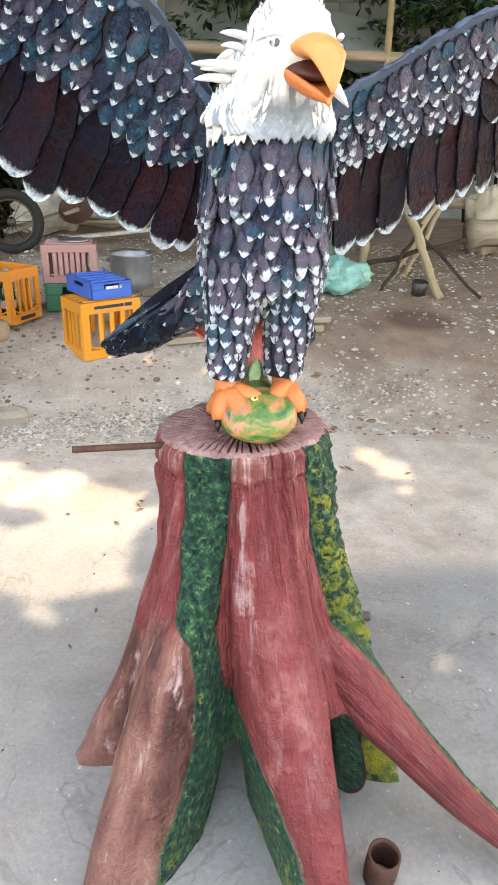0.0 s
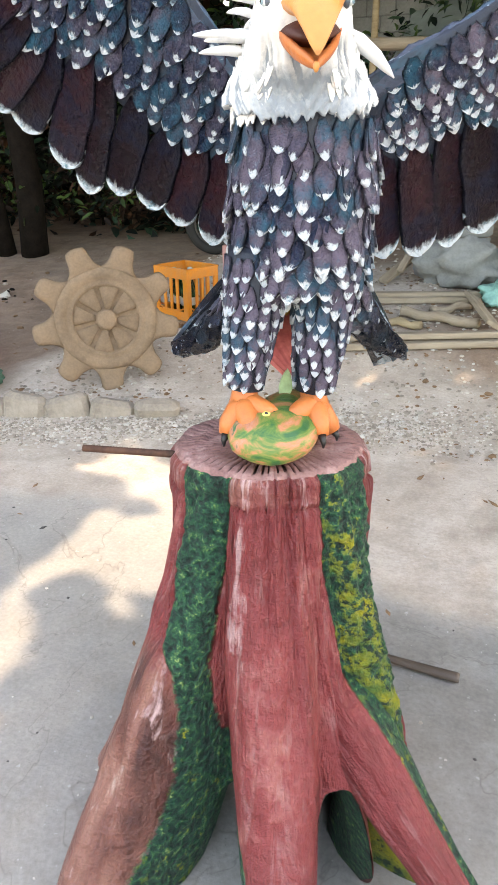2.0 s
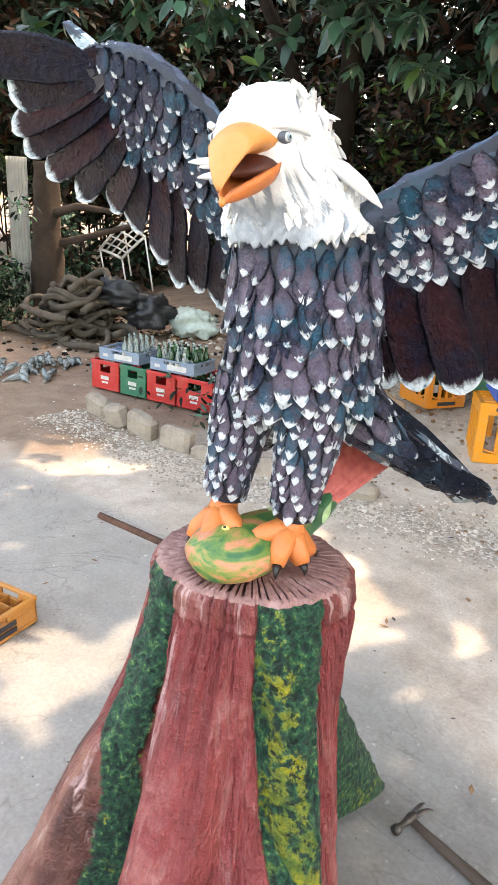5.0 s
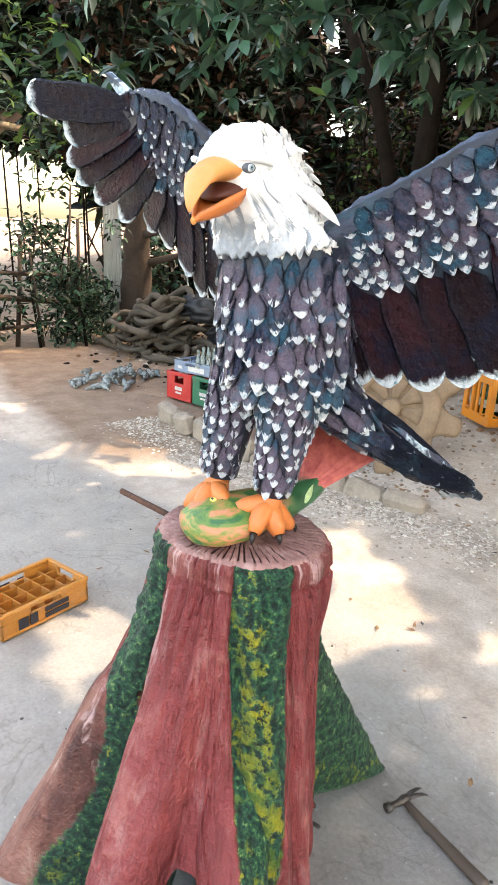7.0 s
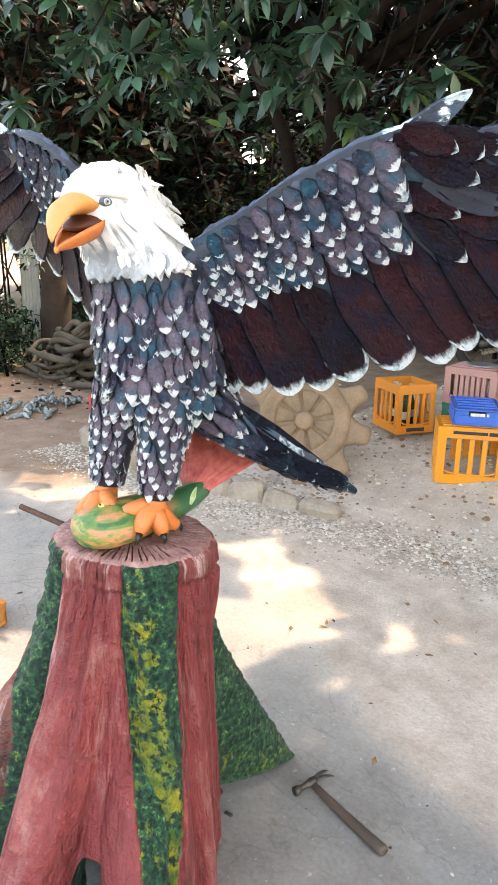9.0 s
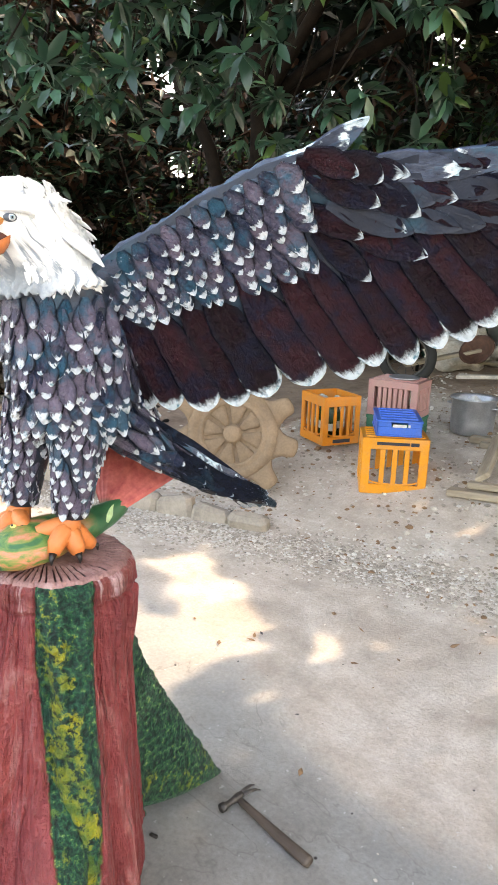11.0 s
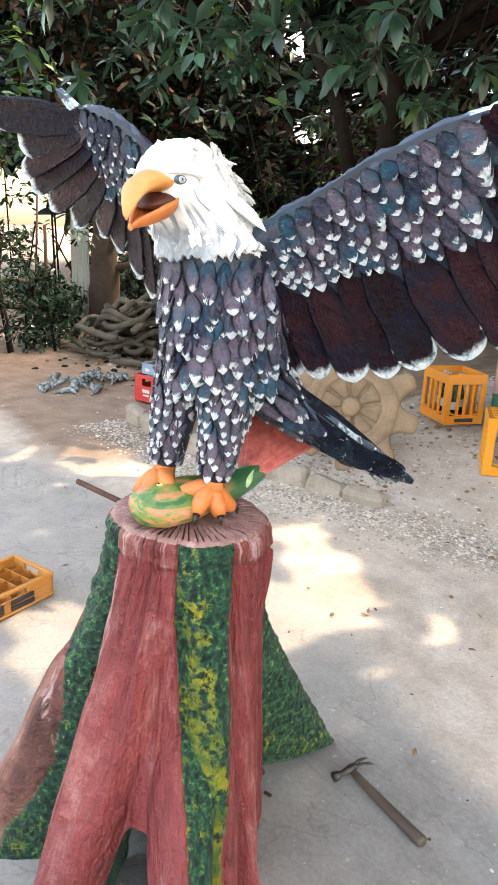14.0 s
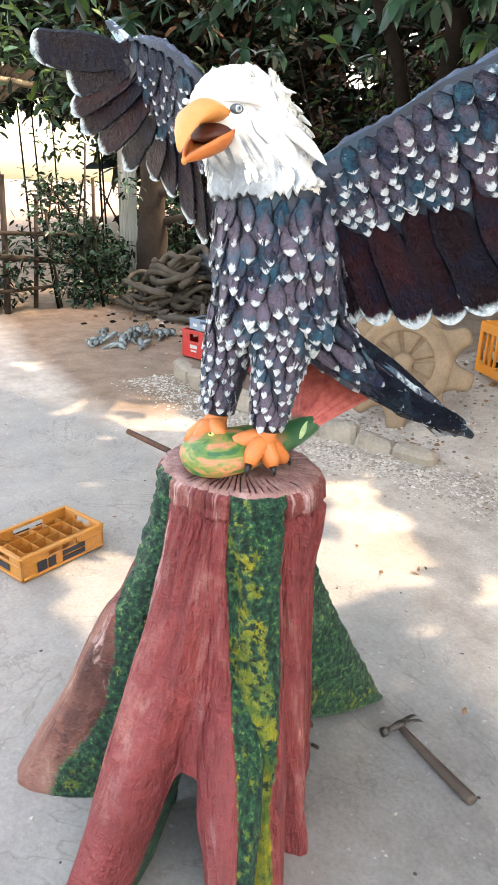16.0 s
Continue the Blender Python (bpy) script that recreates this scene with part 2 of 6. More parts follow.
def bark_build(nt, b):
    moss, yellow, pale = attr(nt, "moss"), attr(nt, "yellow"), attr(nt, "pale")
    # grain that runs down the trunk and out along each root
    cv = nt.nodes.new("ShaderNodeCombineXYZ")
    for k, nm in enumerate(("grain_x", "grain_y", "grain_z")):
        nt.links.new(attr(nt, nm), cv.inputs[k])

    def grain(scale, detail, rough):
        n = N(nt, "ShaderNodeTexNoise", Scale=scale, Detail=detail, Roughness=rough, Distortion=0.4)
        nt.links.new(cv.outputs[0], n.inputs["Vector"])
        return n.outputs["Fac"]
    streak = grain(9.0, 6, 0.65)
    streak2 = grain(24.0, 5, 0.6)
    streak3 = grain(52.0, 4, 0.65)
    speck = noise_at(nt, 62.0, 4, 0.7)
    blob = noise_at(nt, 13.0, 4, 0.7)
    red = ramp(nt, calc(nt, "ADD", calc(nt, "MULTIPLY", streak, 0.6), calc(nt, "MULTIPLY", blob, 0.4)), [(0.30, (0.060, 0.008, 0.009)), (0.41, (0.175, 0.023, 0.024)), (0.55, (0.255, 0.040, 0.040)), (0.68, (0.44, 0.16, 0.14))])
    tan = ramp(nt, calc(nt, "ADD", calc(nt, "MULTIPLY", streak2, 0.65), calc(nt, "MULTIPLY", streak, 0.35)), [(0.36, (0.060, 0.017, 0.013)), (0.46, (0.20, 0.070, 0.052)), (0.55, (0.31, 0.135, 0.100)), (0.63, (0.62, 0.46, 0.39))])
    red = mix(nt, ramp(nt, calc(nt, "ADD", pale, calc(nt, "MULTIPLY", calc(nt, "SUBTRACT", blob, 0.5), 0.6)), [(0.2, grey(0)), (0.6, grey(1))]), red, tan)
    chalk = ramp(nt, calc(nt, "ADD", calc(nt, "MULTIPLY", streak3, 0.75), calc(nt, "MULTIPLY", streak, 0.25)), [(0.56, grey(0)), (0.63, grey(1))])
    red = mix(nt, calc(nt, "MULTIPLY", chalk, calc(nt, "ADD", 0.16, calc(nt, "MULTIPLY", pale, 0.75))), red, (0.60, 0.42, 0.39))
    crack = ramp(nt, calc(nt, "ADD", calc(nt, "MULTIPLY", streak2, 0.6), calc(nt, "MULTIPLY", streak3, 0.4)), [(0.34, grey(1)), (0.41, grey(0))])
    red = mix(nt, calc(nt, "MULTIPLY", crack, 0.8), red, (0.07, 0.02, 0.018))
    dry = ramp(nt, calc(nt, "ADD", attr(nt, "brush"), calc(nt, "MULTIPLY", calc(nt, "SUBTRACT", calc(nt, "ADD", calc(nt, "MULTIPLY", streak3, 0.6), calc(nt, "MULTIPLY", blob, 0.4)), 0.5), 4.0)), [(0.62, grey(0)), (0.95, grey(0.70))])
    red = mix(nt, calc(nt, "MULTIPLY", dry, ramp(nt, attr(nt, "brush"), [(0.05, grey(0)), (0.3, grey(1))])), red, (0.56, 0.36, 0.35))
    green = ramp(nt, speck, [(0.36, (0.002, 0.012, 0.009)), (0.46, (0.006, 0.048, 0.030)), (0.54, (0.013, 0.100, 0.050)), (0.61, (0.05, 0.18, 0.065)), (0.67, (0.28, 0.40, 0.14))])
    ymask = ramp(nt, calc(nt, "ADD", yellow, calc(nt, "MULTIPLY", calc(nt, "SUBTRACT", calc(nt, "ADD", calc(nt, "MULTIPLY", noise_at(nt, 24.0, 4, 0.7), 0.6), calc(nt, "MULTIPLY", speck, 0.4)), 0.5), 2.8)), [(0.52, grey(0)), (0.66, grey(1))])
    green = mix(nt, calc(nt, "MULTIPLY", ymask, 0.9), green, ramp(nt, blob, [(0.42, (0.09, 0.17, 0.03)), (0.54, (0.26, 0.28, 0.03)), (0.64, (0.46, 0.40, 0.02))]))
    mm = ramp(nt, calc(nt, "ADD", moss, calc(nt, "MULTIPLY", calc(nt, "SUBTRACT", speck, 0.5), 0.35)), [(0.44, grey(0)), (0.56, grey(1))])
    base(nt, b, mix(nt, mm, red, green))
    h = mix(nt, mm, calc(nt, "ADD", calc(nt, "ADD", streak2, streak), calc(nt, "ADD", calc(nt, "MULTIPLY", streak3, 0.7), calc(nt, "MULTIPLY", noise_at(nt, 26.0, 5, 0.7), 0.9))), calc(nt, "ADD", 0.9, calc(nt, "MULTIPLY", speck, 1.3)))
    bump(nt, b, h, 0.032, 1.0)


M_bark = mat("painted_cement_bark", bark_build, 0.42)


def top_build(nt, b):
    ringn = noise_at(nt, 16.0, 4, 0.7)
    col = ramp(nt, ringn, [(0.3, (0.17, 0.075, 0.065)), (0.55, (0.32, 0.165, 0.145)), (0.75, (0.50, 0.33, 0.29))])
    base(nt, b, mix(nt, ramp(nt, attr(nt, "groove"), [(0.4, grey(0)), (0.8, grey(1))]), col, (0.05, 0.022, 0.018)))
    bump(nt, b, noise_at(nt, 50.0), 0.010, 0.9)


M_stumptop = mat("painted_stump_top", top_build, 0.65)


def fish_build(nt, b):
    big = noise_at(nt, 13.0, 4, 0.6, (1, 1, 2.0), dist=1.2)
    col = ramp(nt, big, [(0.33, (0.02, 0.11, 0.035)), (0.43, (0.09, 0.18, 0.035)), (0.50, (0.22, 0.21, 0.05)), (0.57, (0.50, 0.19, 0.085)), (0.65, (0.52, 0.22, 0.14)), (0.70, (0.02, 0.14, 0.06))])
    base(nt, b, mix(nt, ramp(nt, attr(nt, "along"), [(0.55, grey(0)), (0.75, grey(1))]), col, (0.022, 0.11, 0.045)))
    bump(nt, b, noise_at(nt, 60.0), 0.004, 0.6)


M_fish = mat("fish_paint", fish_build, 0.42)


def fin_build(nt, b):
    along = attr(nt, "along")
    st = noise_at(nt, 40.0, 3, 0.6, (1, 1, 1))
    col = ramp(nt, st, [(0.3, (0.42, 0.07, 0.065)), (0.7, (0.66, 0.17, 0.14))])
    col = mix(nt, ramp(nt, along, [(0.14, grey(1)), (0.24, grey(0))]), col, (0.03, 0.13, 0.05))
    base(nt, b, mix(nt, ramp(nt, along, [(0.955, grey(0)), (0.985, grey(1))]), col, (0.62, 0.36, 0.06)))
    bump(nt, b, st, 0.004, 0.5)


M_fin = mat("red_fin_paint", fin_build, 0.5)


# ---- mesh building ----
class MB:
    """Collects vertices, faces, material slots and per-vertex numbers for one mesh."""

    def __init__(self):
        self.v, self.f, self.m, self.a = [], [], [], {}

    def add(self, verts, faces, slot=0, **at):
        o = len(self.v)
        self.v.extend([tuple(p) for p in verts])
        self.f.extend([tuple(i + o for i in f) for f in faces])
        self.m.extend([slot] * len(faces))
        for k in set(at) | set(self.a):
            row = self.a.setdefault(k, [0.0] * o)
            val = at.get(k, 0.0)
            row.extend([val] * len(verts) if isinstance(val, (int, float)) else list(val))
        return o

    def grid(self, rows, slot=0, close=False, caps=False, **at):
        """rows: equal-length rings of points."""
        n, k = len(rows), len(rows[0])
        verts = [p for r in rows for p in r]
        faces = []
        for i in range(n - 1):
            for j in range(k if close else k - 1):
                j2 = (j + 1) % k
                faces.append((i * k + j, i * k + j2, (i + 1) * k + j2, (i + 1) * k + j))
        if caps:
            faces.append(tuple(range(k - 1, -1, -1)))
            faces.append(tuple((n - 1) * k + j for j in range(k)))
        return self.add(verts, faces, slot, **at)

    def tube(self, pts, radii, seg=8, slot=0, flat=1.0, **at):
        pts = [Vector(p) for p in pts]
        if isinstance(radii, (int, float)):
            radii = [radii] * len(pts)
        rows, up = [], None
        for i, p in enumerate(pts):
            d = (pts[min(i + 1, len(pts) - 1)] - pts[max(i - 1, 0)]).normalized()
            if up is None:
                up = Vector((0, 0, 1)) if abs(d.z) < 0.9 else Vector((1, 0, 0))
            side = d.cross(up).normalized()
            up = side.cross(d).normalized()
            rows.append([p + (side * math.cos(a) + up * math.sin(a) * flat) * radii[i] for a in [2 * math.pi * j / seg for j in range(seg)]])
        return self.grid(rows, slot, True, True, **at)

    def box(self, size, at=(0, 0, 0), m=None, slot=0, bevel=0.0):
        x, y, z = (s / 2 for s in size)
        c = min(bevel, x * 0.9, y * 0.9, z * 0.9)
        mm = m or Matrix.Identity(4)
        if c <= 0:
            vs = [Vector((sx * x, sy * y, sz * z)) for sz in (-1, 1) for sy in (-1, 1) for sx in (-1, 1)]
            fs = [(0, 2, 3, 1), (4, 5, 7, 6), (0, 1, 5, 4), (2, 6, 7, 3), (0, 4, 6, 2), (1, 3, 7, 5)]
        else:
            def octo(a, b, h):
                return [Vector((a, -b + c, h)), Vector((a, b - c, h)), Vector((a - c, b, h)), Vector((-a + c, b, h)),
                        Vector((-a, b - c, h)), Vector((-a, -b + c, h)), Vector((-a + c, -b, h)), Vector((a - c, -b, h))]
            rows = [octo(x - c, y - c, -z), octo(x, y, -z + c), octo(x, y, z - c), octo(x - c, y - c, z)]
            vs = [p for r in rows for p in r]
            fs = [(i * 8 + j, i * 8 + (j + 1) % 8, (i + 1) * 8 + (j + 1) % 8, (i + 1) * 8 + j) for i in range(3) for j in range(8)]
            fs += [tuple(range(7, -1, -1)), tuple(range(24, 32))]
        t = Matrix.Translation(at)
        return self.add([t @ (mm @ p) for p in vs], fs, slot)

    def lathe(self, profile, seg=16, at=(0, 0, 0), slot=0, m=None, caps=True):
        mm = Matrix.Translation(at) @ (m or Matrix.Identity(4))
        rows = [[mm @ Vector((r * math.cos(2 * math.pi * j / seg), r * math.sin(2 * math.pi * j / seg), z)) for j in range(seg)] for r, z in profile]
        return self.grid(rows, slot, True, caps)

    def ball(self, c, r, seg=10, rings=7, slot=0, jitter=0.0, seed=0, **at):
        rr = random.Random(seed)
        if isinstance(r, (int, float)):
            r = (r, r, r)
        rows = []
        for i in range(rings + 1):
            ph = math.pi * (i + 0.02 if i == 0 else (i - 0.02 if i == rings else i)) / rings
            rows.append([(c[0] + r[0] * math.sin(ph) * math.cos(2 * math.pi * j / seg) * (1 + rr.uniform(-jitter, jitter)),
                          c[1] + r[1] * math.sin(ph) * math.sin(2 * math.pi * j / seg) * (1 + rr.uniform(-jitter, jitter)),
                          c[2] - r[2] * math.cos(ph)) for j in range(seg)])
        return self.grid(rows, slot, True, True, **at)

    def mesh(self, name, mats, smooth=True):
        me = bpy.data.meshes.new(name)
        me.from_pydata(self.v, [], self.f)
        for m in (mats if isinstance(mats, (list, tuple)) else [mats]):
            me.materials.append(m)
        me.polygons.foreach_set("material_index", self.m)
        me.polygons.foreach_set("use_smooth", [smooth] * len(self.f))
        for k, row in self.a.items():
            me.attributes.new(k, "FLOAT", "POINT").data.foreach_set("value", row)
        me.update()
        return me


def part(name, mb, mats, parent=None, label="", smooth=True, m=None):
    """One mesh object, under a thing or a part."""
    ob = new(name, mb.mesh(name, mats, smooth))
    if parent is not None:
        ob.parent = parent
    if m is not None:
        ob.matrix_basis = m
    if label:
        tagged(ob, label)
    return ob


def thing(name, m, label, category, group="", kind=""):
    ob = new(name)
    ob.empty_display_size = 0.1
    ob.matrix_basis = m
    return tagged(ob, label, category, group, kind)


def lerp(xs, ys, x):
    return float(np.interp(x, xs, ys))


def smooth01(a, b, x):
    t = min(1.0, max(0.0, (x - a) / (b - a)))
    return t * t * (3 - 2 * t)


# ---- the ground ----
def ground_z(x, y):
    a = lerp([4.2, 5.0, 5.5, 6.5, 9, 14], [0, .15, .31, .42, .6, .8], y)
    k = smooth01(-3.6, -2.4, x)
    b = lerp([5.0, 7, 9, 14], [0, .15, .4, .6], y)
    z = a * k + b * (1 - k)
    rough = 0.25 + 0.75 * smooth01(3.2, 4.6, y)
    z += rough * 0.035 * (noise.noise((x * 1.3, y * 1.3, 3.1))) + rough * 0.012 * noise.noise((x * 5, y * 5, 0.7))
    return z - 0.006 * rough


def slab_mask(x, y):
    """1 on the cast concrete, 0 on the earth."""
    edge = lerp([-6, -3.5, -1.2, -0.4, 0.6, 1.4, 4], [1.2, 2.3, 2.9, 2.9, 2.55, 2.65, 2.8], x)
    return smooth01(edge + 0.25, edge - 0.25, y)


def build_ground():
    def axis(lo, hi, near, far, step):
        vals, v = [], near
        while v < far:
            vals.append(v)
            v += step
        out, v, s = [], far, step
        while v < hi:
            out.append(v)
            s *= 1.3
            v += s
        out.append(hi)
        back, v, s = [], near, step
        while v > lo:
            s *= 1.3
            v -= s
            back.append(max(v, lo))
        return back[::-1] + vals + out
    xs, ys = axis(-300, 300, -9, 5, 0.08), axis(-300, 300, -0.6, 9, 0.08)
    mb = MB()
    rows = [[(x, y, ground_z(x, y)) for x in xs] for y in ys]
    slab = [slab_mask(x, y) for y in ys for x in xs]
    bank = [max(smooth01(4.2, 5.6, y) * (0.35 + 0.6 * smooth01(-0.5, 1.0, x)), 0.62 * smooth01(3.2, 4.6, y) * smooth01(0.2, 0.9, x)) + smooth01(-2.4, -3.6, x) * max(smooth01(3.3, 4.0, y), 0.80 * smooth01(1.9, 2.9, y)) + 0.7 * smooth01(7, 8.5, y) for y in ys for x in xs]
    damp = [math.exp(-((x - 1.45) / 0.38) ** 2 - ((y - 5.8) / 0.33) ** 2) for y in ys for x in xs]
    # mask of the painted shade: near part of the slab, stronger to the right
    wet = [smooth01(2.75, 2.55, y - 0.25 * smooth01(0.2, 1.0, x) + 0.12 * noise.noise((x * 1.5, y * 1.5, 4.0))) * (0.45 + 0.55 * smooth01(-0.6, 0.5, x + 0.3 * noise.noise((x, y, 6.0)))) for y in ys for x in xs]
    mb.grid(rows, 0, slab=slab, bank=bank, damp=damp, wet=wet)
    g = part("ground", mb, M_ground)
    return tagged(g, "dusty grey concrete slab running into bare earth", "ground", kind="structure")


build_ground()

# ---- the stump ----
STUMP = (0.175, 1.660)
TOP_Z = 1.05
#        angle, reach, half-width at the ground (deg), half-width at the top, how late it swells
ROOTS = [(-118, 0.675, 15.5, 26, 1.20), (-163, 0.50, 9, 20, 2.0), (-66, 0.76, 9.0, 34, 1.12), (-17, 0.526, 9, 22, 0.946), (-46, 0.62, 13, 30, 1.35), (3, 0.36, 10, 23, 1.0), (90, 0.66, 10, 9, 1.45), (150, 0.45, 16, 25, 1.35)]
#        angle, height, half-width to each side
ARCHES = [(-90, 0.20, 9.0, 8.0), (-46, 0.345, 11.5, 9.5), (52, 0.19, 20.0, 32.0)]


def wrap(a):
    return (a + 180) % 360 - 180


def stump_radius(th, z):
    h = min(1.0, max(0.0, 1.0 - z))
    r = 0.2075 * (1 - 0.112 * smooth01(1.0, 0.732, z)) + 0.0182 * math.cos(radians(2 * (th - 27))) + 0.0537 * h ** 1.22
    best = 0.0
    for a, reach, w0, w1, late in ROOTS:
        w = w0 + (w1 - w0) * (1 - h) ** 1.1
        best = max(best, (reach - 0.25) * h ** late * math.exp(-(abs(wrap(th - a)) / w) ** 2.6 * 0.9))
    # the blunt head of the pale root laid over the moss
    best += 0.022 * smooth01(0.66, 0.60, z) * smooth01(0.30, 0.50, z) * math.exp(-((th + 114) / 9.0) ** 4)
    return r + best


def moss_at(th, z):
    def band(lo, hi):
        d = min(wrap(th - lo), wrap(hi - th))
        return 0.5 + d / 7.0
    a = band(lerp([.1, .2, .33, .5, .60, .65, .72, .86, 1.06], [-108, -106, -104, -105, -108, -116, -118, -123, -129], z), lerp([.1, .17, .27, .32, .41, .6, .75, .9, 1.06], [-71, -72, -76, -82, -95, -100, -99, -96, -95], z))
    b = band(lerp([0, .29, .45, .6, .69, .85, 1.06], [-25, -28, -29, -33, -34, -38, -37], z), lerp([.1, .29, .4, .6, .83, 1.06], [-17, -17, -14, -8, -3, 3], z))
    c = band(lerp([0, 1], [58, 66], z), lerp([0, 1], [142, 128], z))
    under = 0.9 if any(abs(wrap(th - t)) < w * (0.55 if t < -60 else 0.2) for t, _, w, _ in ARCHES) and z < 0.3 else 0.0
    return max(0.0, min(1.0, max(a, b, c, under))), b, c, a


def build_stump():
    stump = thing("tree_stump_pedestal", Matrix.Identity(4), "cement tree stump painted brick red with moss green stripes", "pedestal")
    mb = MB()
    nt_, nz = 640, 150
    rows, moss, yel, pale, brush, gx, gy, gz = [], [], [], [], [], [], [], []
    for j in range(nz + 1):
        s = j / nz
        row = []
        for i in range(nt_):
            th = -180 + 360 * i / nt_
            zb = -0.02
            for a, h, wl, wr in ARCHES:
                d = wrap(th - a)
                zb = max(zb, (h + 0.04) * math.exp(-(d / (wl if d < 0 else wr)) ** 4) - 0.02)
            z = TOP_Z - 0.012 + (zb - TOP_Z + 0.012) * s
            r = stump_radius(th, z)
            m, b, c, a = moss_at(th, z)
            ca, sa = math.cos(radians(th)), math.sin(radians(th))
            p = Vector((ca * 2.2, sa * 2.2, z * 0.9))
            groove = noise.noise((ca * 7, sa * 7, z * 0.8)) * 0.014 + noise.noise((ca * 17, sa * 17, z * 1.8 + 4)) * 0.013 - abs(noise.noise((ca * 24, sa * 24, z * 3.2 + 2))) * 0.011 + min(0.0, noise.noise((ca * 26, sa * 26, z * 3 + 9)) + 0.25) * 0.020
            groove *= 0.62 * (1 - 0.7 * smooth01(.96, .99, z))
            # short chips and nicks, the crack under the crust of the rim
            nick = noise.noise((ca * 21, sa * 21, z * 6 + 31)) - 0.42
            groove -= 0.030 * max(0.0, nick) + (0.010 * math.exp(-((z - 0.972 - 0.012 * noise.noise((ca * 4, sa * 4, 8.0))) / 0.006) ** 2) if noise.noise((ca * 5, sa * 5, 2.2)) > -0.2 else 0.0)
            groove += 0.003 * smooth01(.972, .985, z)
            lump = noise.noise(p * 3) * 0.012 * (1 - 0.75 * smooth01(.93, 1.03, z)) + noise.noise((ca * 9, sa * 9, z * 9)) * 0.008 * smooth01(1.03, .95, z)
            rag = noise.noise((ca * r * 70, sa * r * 70, z * 70)) * 0.008 + noise.noise((ca * r * 34, sa * r * 34, z * 34)) * 0.008
            r += lump + (groove * (1 - m) + rag * m + 0.004 * m) - (0.006 if abs(m - 0.5) < 0.2 else 0)
            if s < 0.02:
                r -= 0.012 * (1 - s / 0.02) ** 2
            row.append((STUMP[0] + r * ca, STUMP[1] + r * sa, z))
            moss.append(m)
            brush.append(0.95 * math.exp(-((th + 87) / 7.5) ** 2) * smooth01(0.52, 0.72, z) * smooth01(1.02, 0.90, z) + 0.55 * smooth01(0.93, 1.0, z) + 0.60 * math.exp(-((th + 112) / 6.0) ** 2) * smooth01(.30, .50, z) * smooth01(.68, .60, z))
            gx.append(ca * 0.24)
            gy.append(sa * 0.24)
            gz.append((TOP_Z - z + 0.8 * (r - 0.2)) * 0.10)
            yel.append(max(0.0, min(1.0, (0.56 - abs(wrap(th + lerp([0, .4, 1], [21, 22, 28], z))) / 52) * lerp([0, .1, .2, .5, .9, 1.05], [1.3, 1.65, 1.6, 1.35, 1.05, .8], z))) if b > 0.2 else (0.40 * lerp([0, .2, .5], [1.1, 1, .35], z) if c > 0 else 0.50 * lerp([0, .25, .6, 1], [1, .65, .45, .2], z)))
            pale.append(1.2 * max(0.0, 1 - abs(wrap(th + 121)) / 30) * smooth01(0.72, 0.5, z) + 0.12 * math.exp(-((th + 90) / 9.0) ** 2) * smooth01(0.55, 0.7, z) + 0.30 * smooth01(0.955, 0.99, z) + 1.2 * max(0.0, 1 - abs(wrap(th + 160)) / 22) * smooth01(0.55, 0.35, z))
        rows.append(row)
    def seam(vals):
        return [v for k in range(nz + 1) for v in (vals[k * nt_:(k + 1) * nt_] + [vals[k * nt_]])]
    mb.grid([r + [r[0]] for r in rows], 0, moss=seam(moss), yellow=seam(yel), pale=seam(pale), brush=seam(brush), grain_x=seam(gx), grain_y=seam(gy), grain_z=seam(gz))
    top_ring = rows[0]
    # inner wall of the hollow foot
    inner = []
    for j in range(0, nz + 1, 5):
        inner.append([(STUMP[0] + (x - STUMP[0]) * 0.80, STUMP[1] + (y - STUMP[1]) * 0.80, z) for x, y, z in rows[nz - j]][::4])
    mb.grid([r + [r[0]] for r in inner if r[0][2] < 0.9], 0, moss=0.9)
    outer = rows[nz][::4]
    mb.grid([outer + [outer[0]], inner[0] + [inner[0][0]]], 0, moss=0.6)
    part("trunk", mb, M_bark, stump)
    mb = MB()
    # the thin root that leaves the trunk like a bough and dips to the ground
    path = [(.06, .55, -33), (.16, .52, -32), (.28, .45, -31.5), (.40, .375, -31), (.52, .285, -30.5), (.66, .185, -30), (.80, .100, -29), (.95, .040, -28.5), (1.12, -.02, -28)]
    rows, ms, ys, ps, g = [], [], [], [], [[], [], []]
    k1 = 56
    for i in range(k1 + 1):
        t = i / k1 * 8
        r, z, th = [lerp(list(range(9)), [p[k] for p in path], t) for k in range(3)]
        dr, dz = [lerp(list(range(9)), [p[k] for p in path], min(8, t + .3)) - lerp(list(range(9)), [p[k] for p in path], max(0, t - .3)) for k in range(2)]
        dn = Vector((dr, 0, dz)).normalized()
        rad = lerp([0, 1, 2, 3, 4, 5, 6, 7, 8], [.11, .11, .096, .078, .062, .049, .040, .034, .028], t)
        ca, sa = math.cos(radians(th)), math.sin(radians(th))
        row = []
        for j in range(29):
            a = 2 * math.pi * j / 28
            rr = rad * (1 + 0.16 * noise.noise((math.cos(a) * 1.6, math.sin(a) * 1.6, t * 0.7)) + 0.10 * noise.noise((math.cos(a) * 4, math.sin(a) * 4, t * 1.5 + 3)))
            tang, upn = math.cos(a) * rr, math.sin(a) * rr
            pr, pz = r - dn.z * upn, z + dn.x * upn
            row.append((STUMP[0] + pr * ca - tang * sa, STUMP[1] + pr * sa + tang * ca, pz))
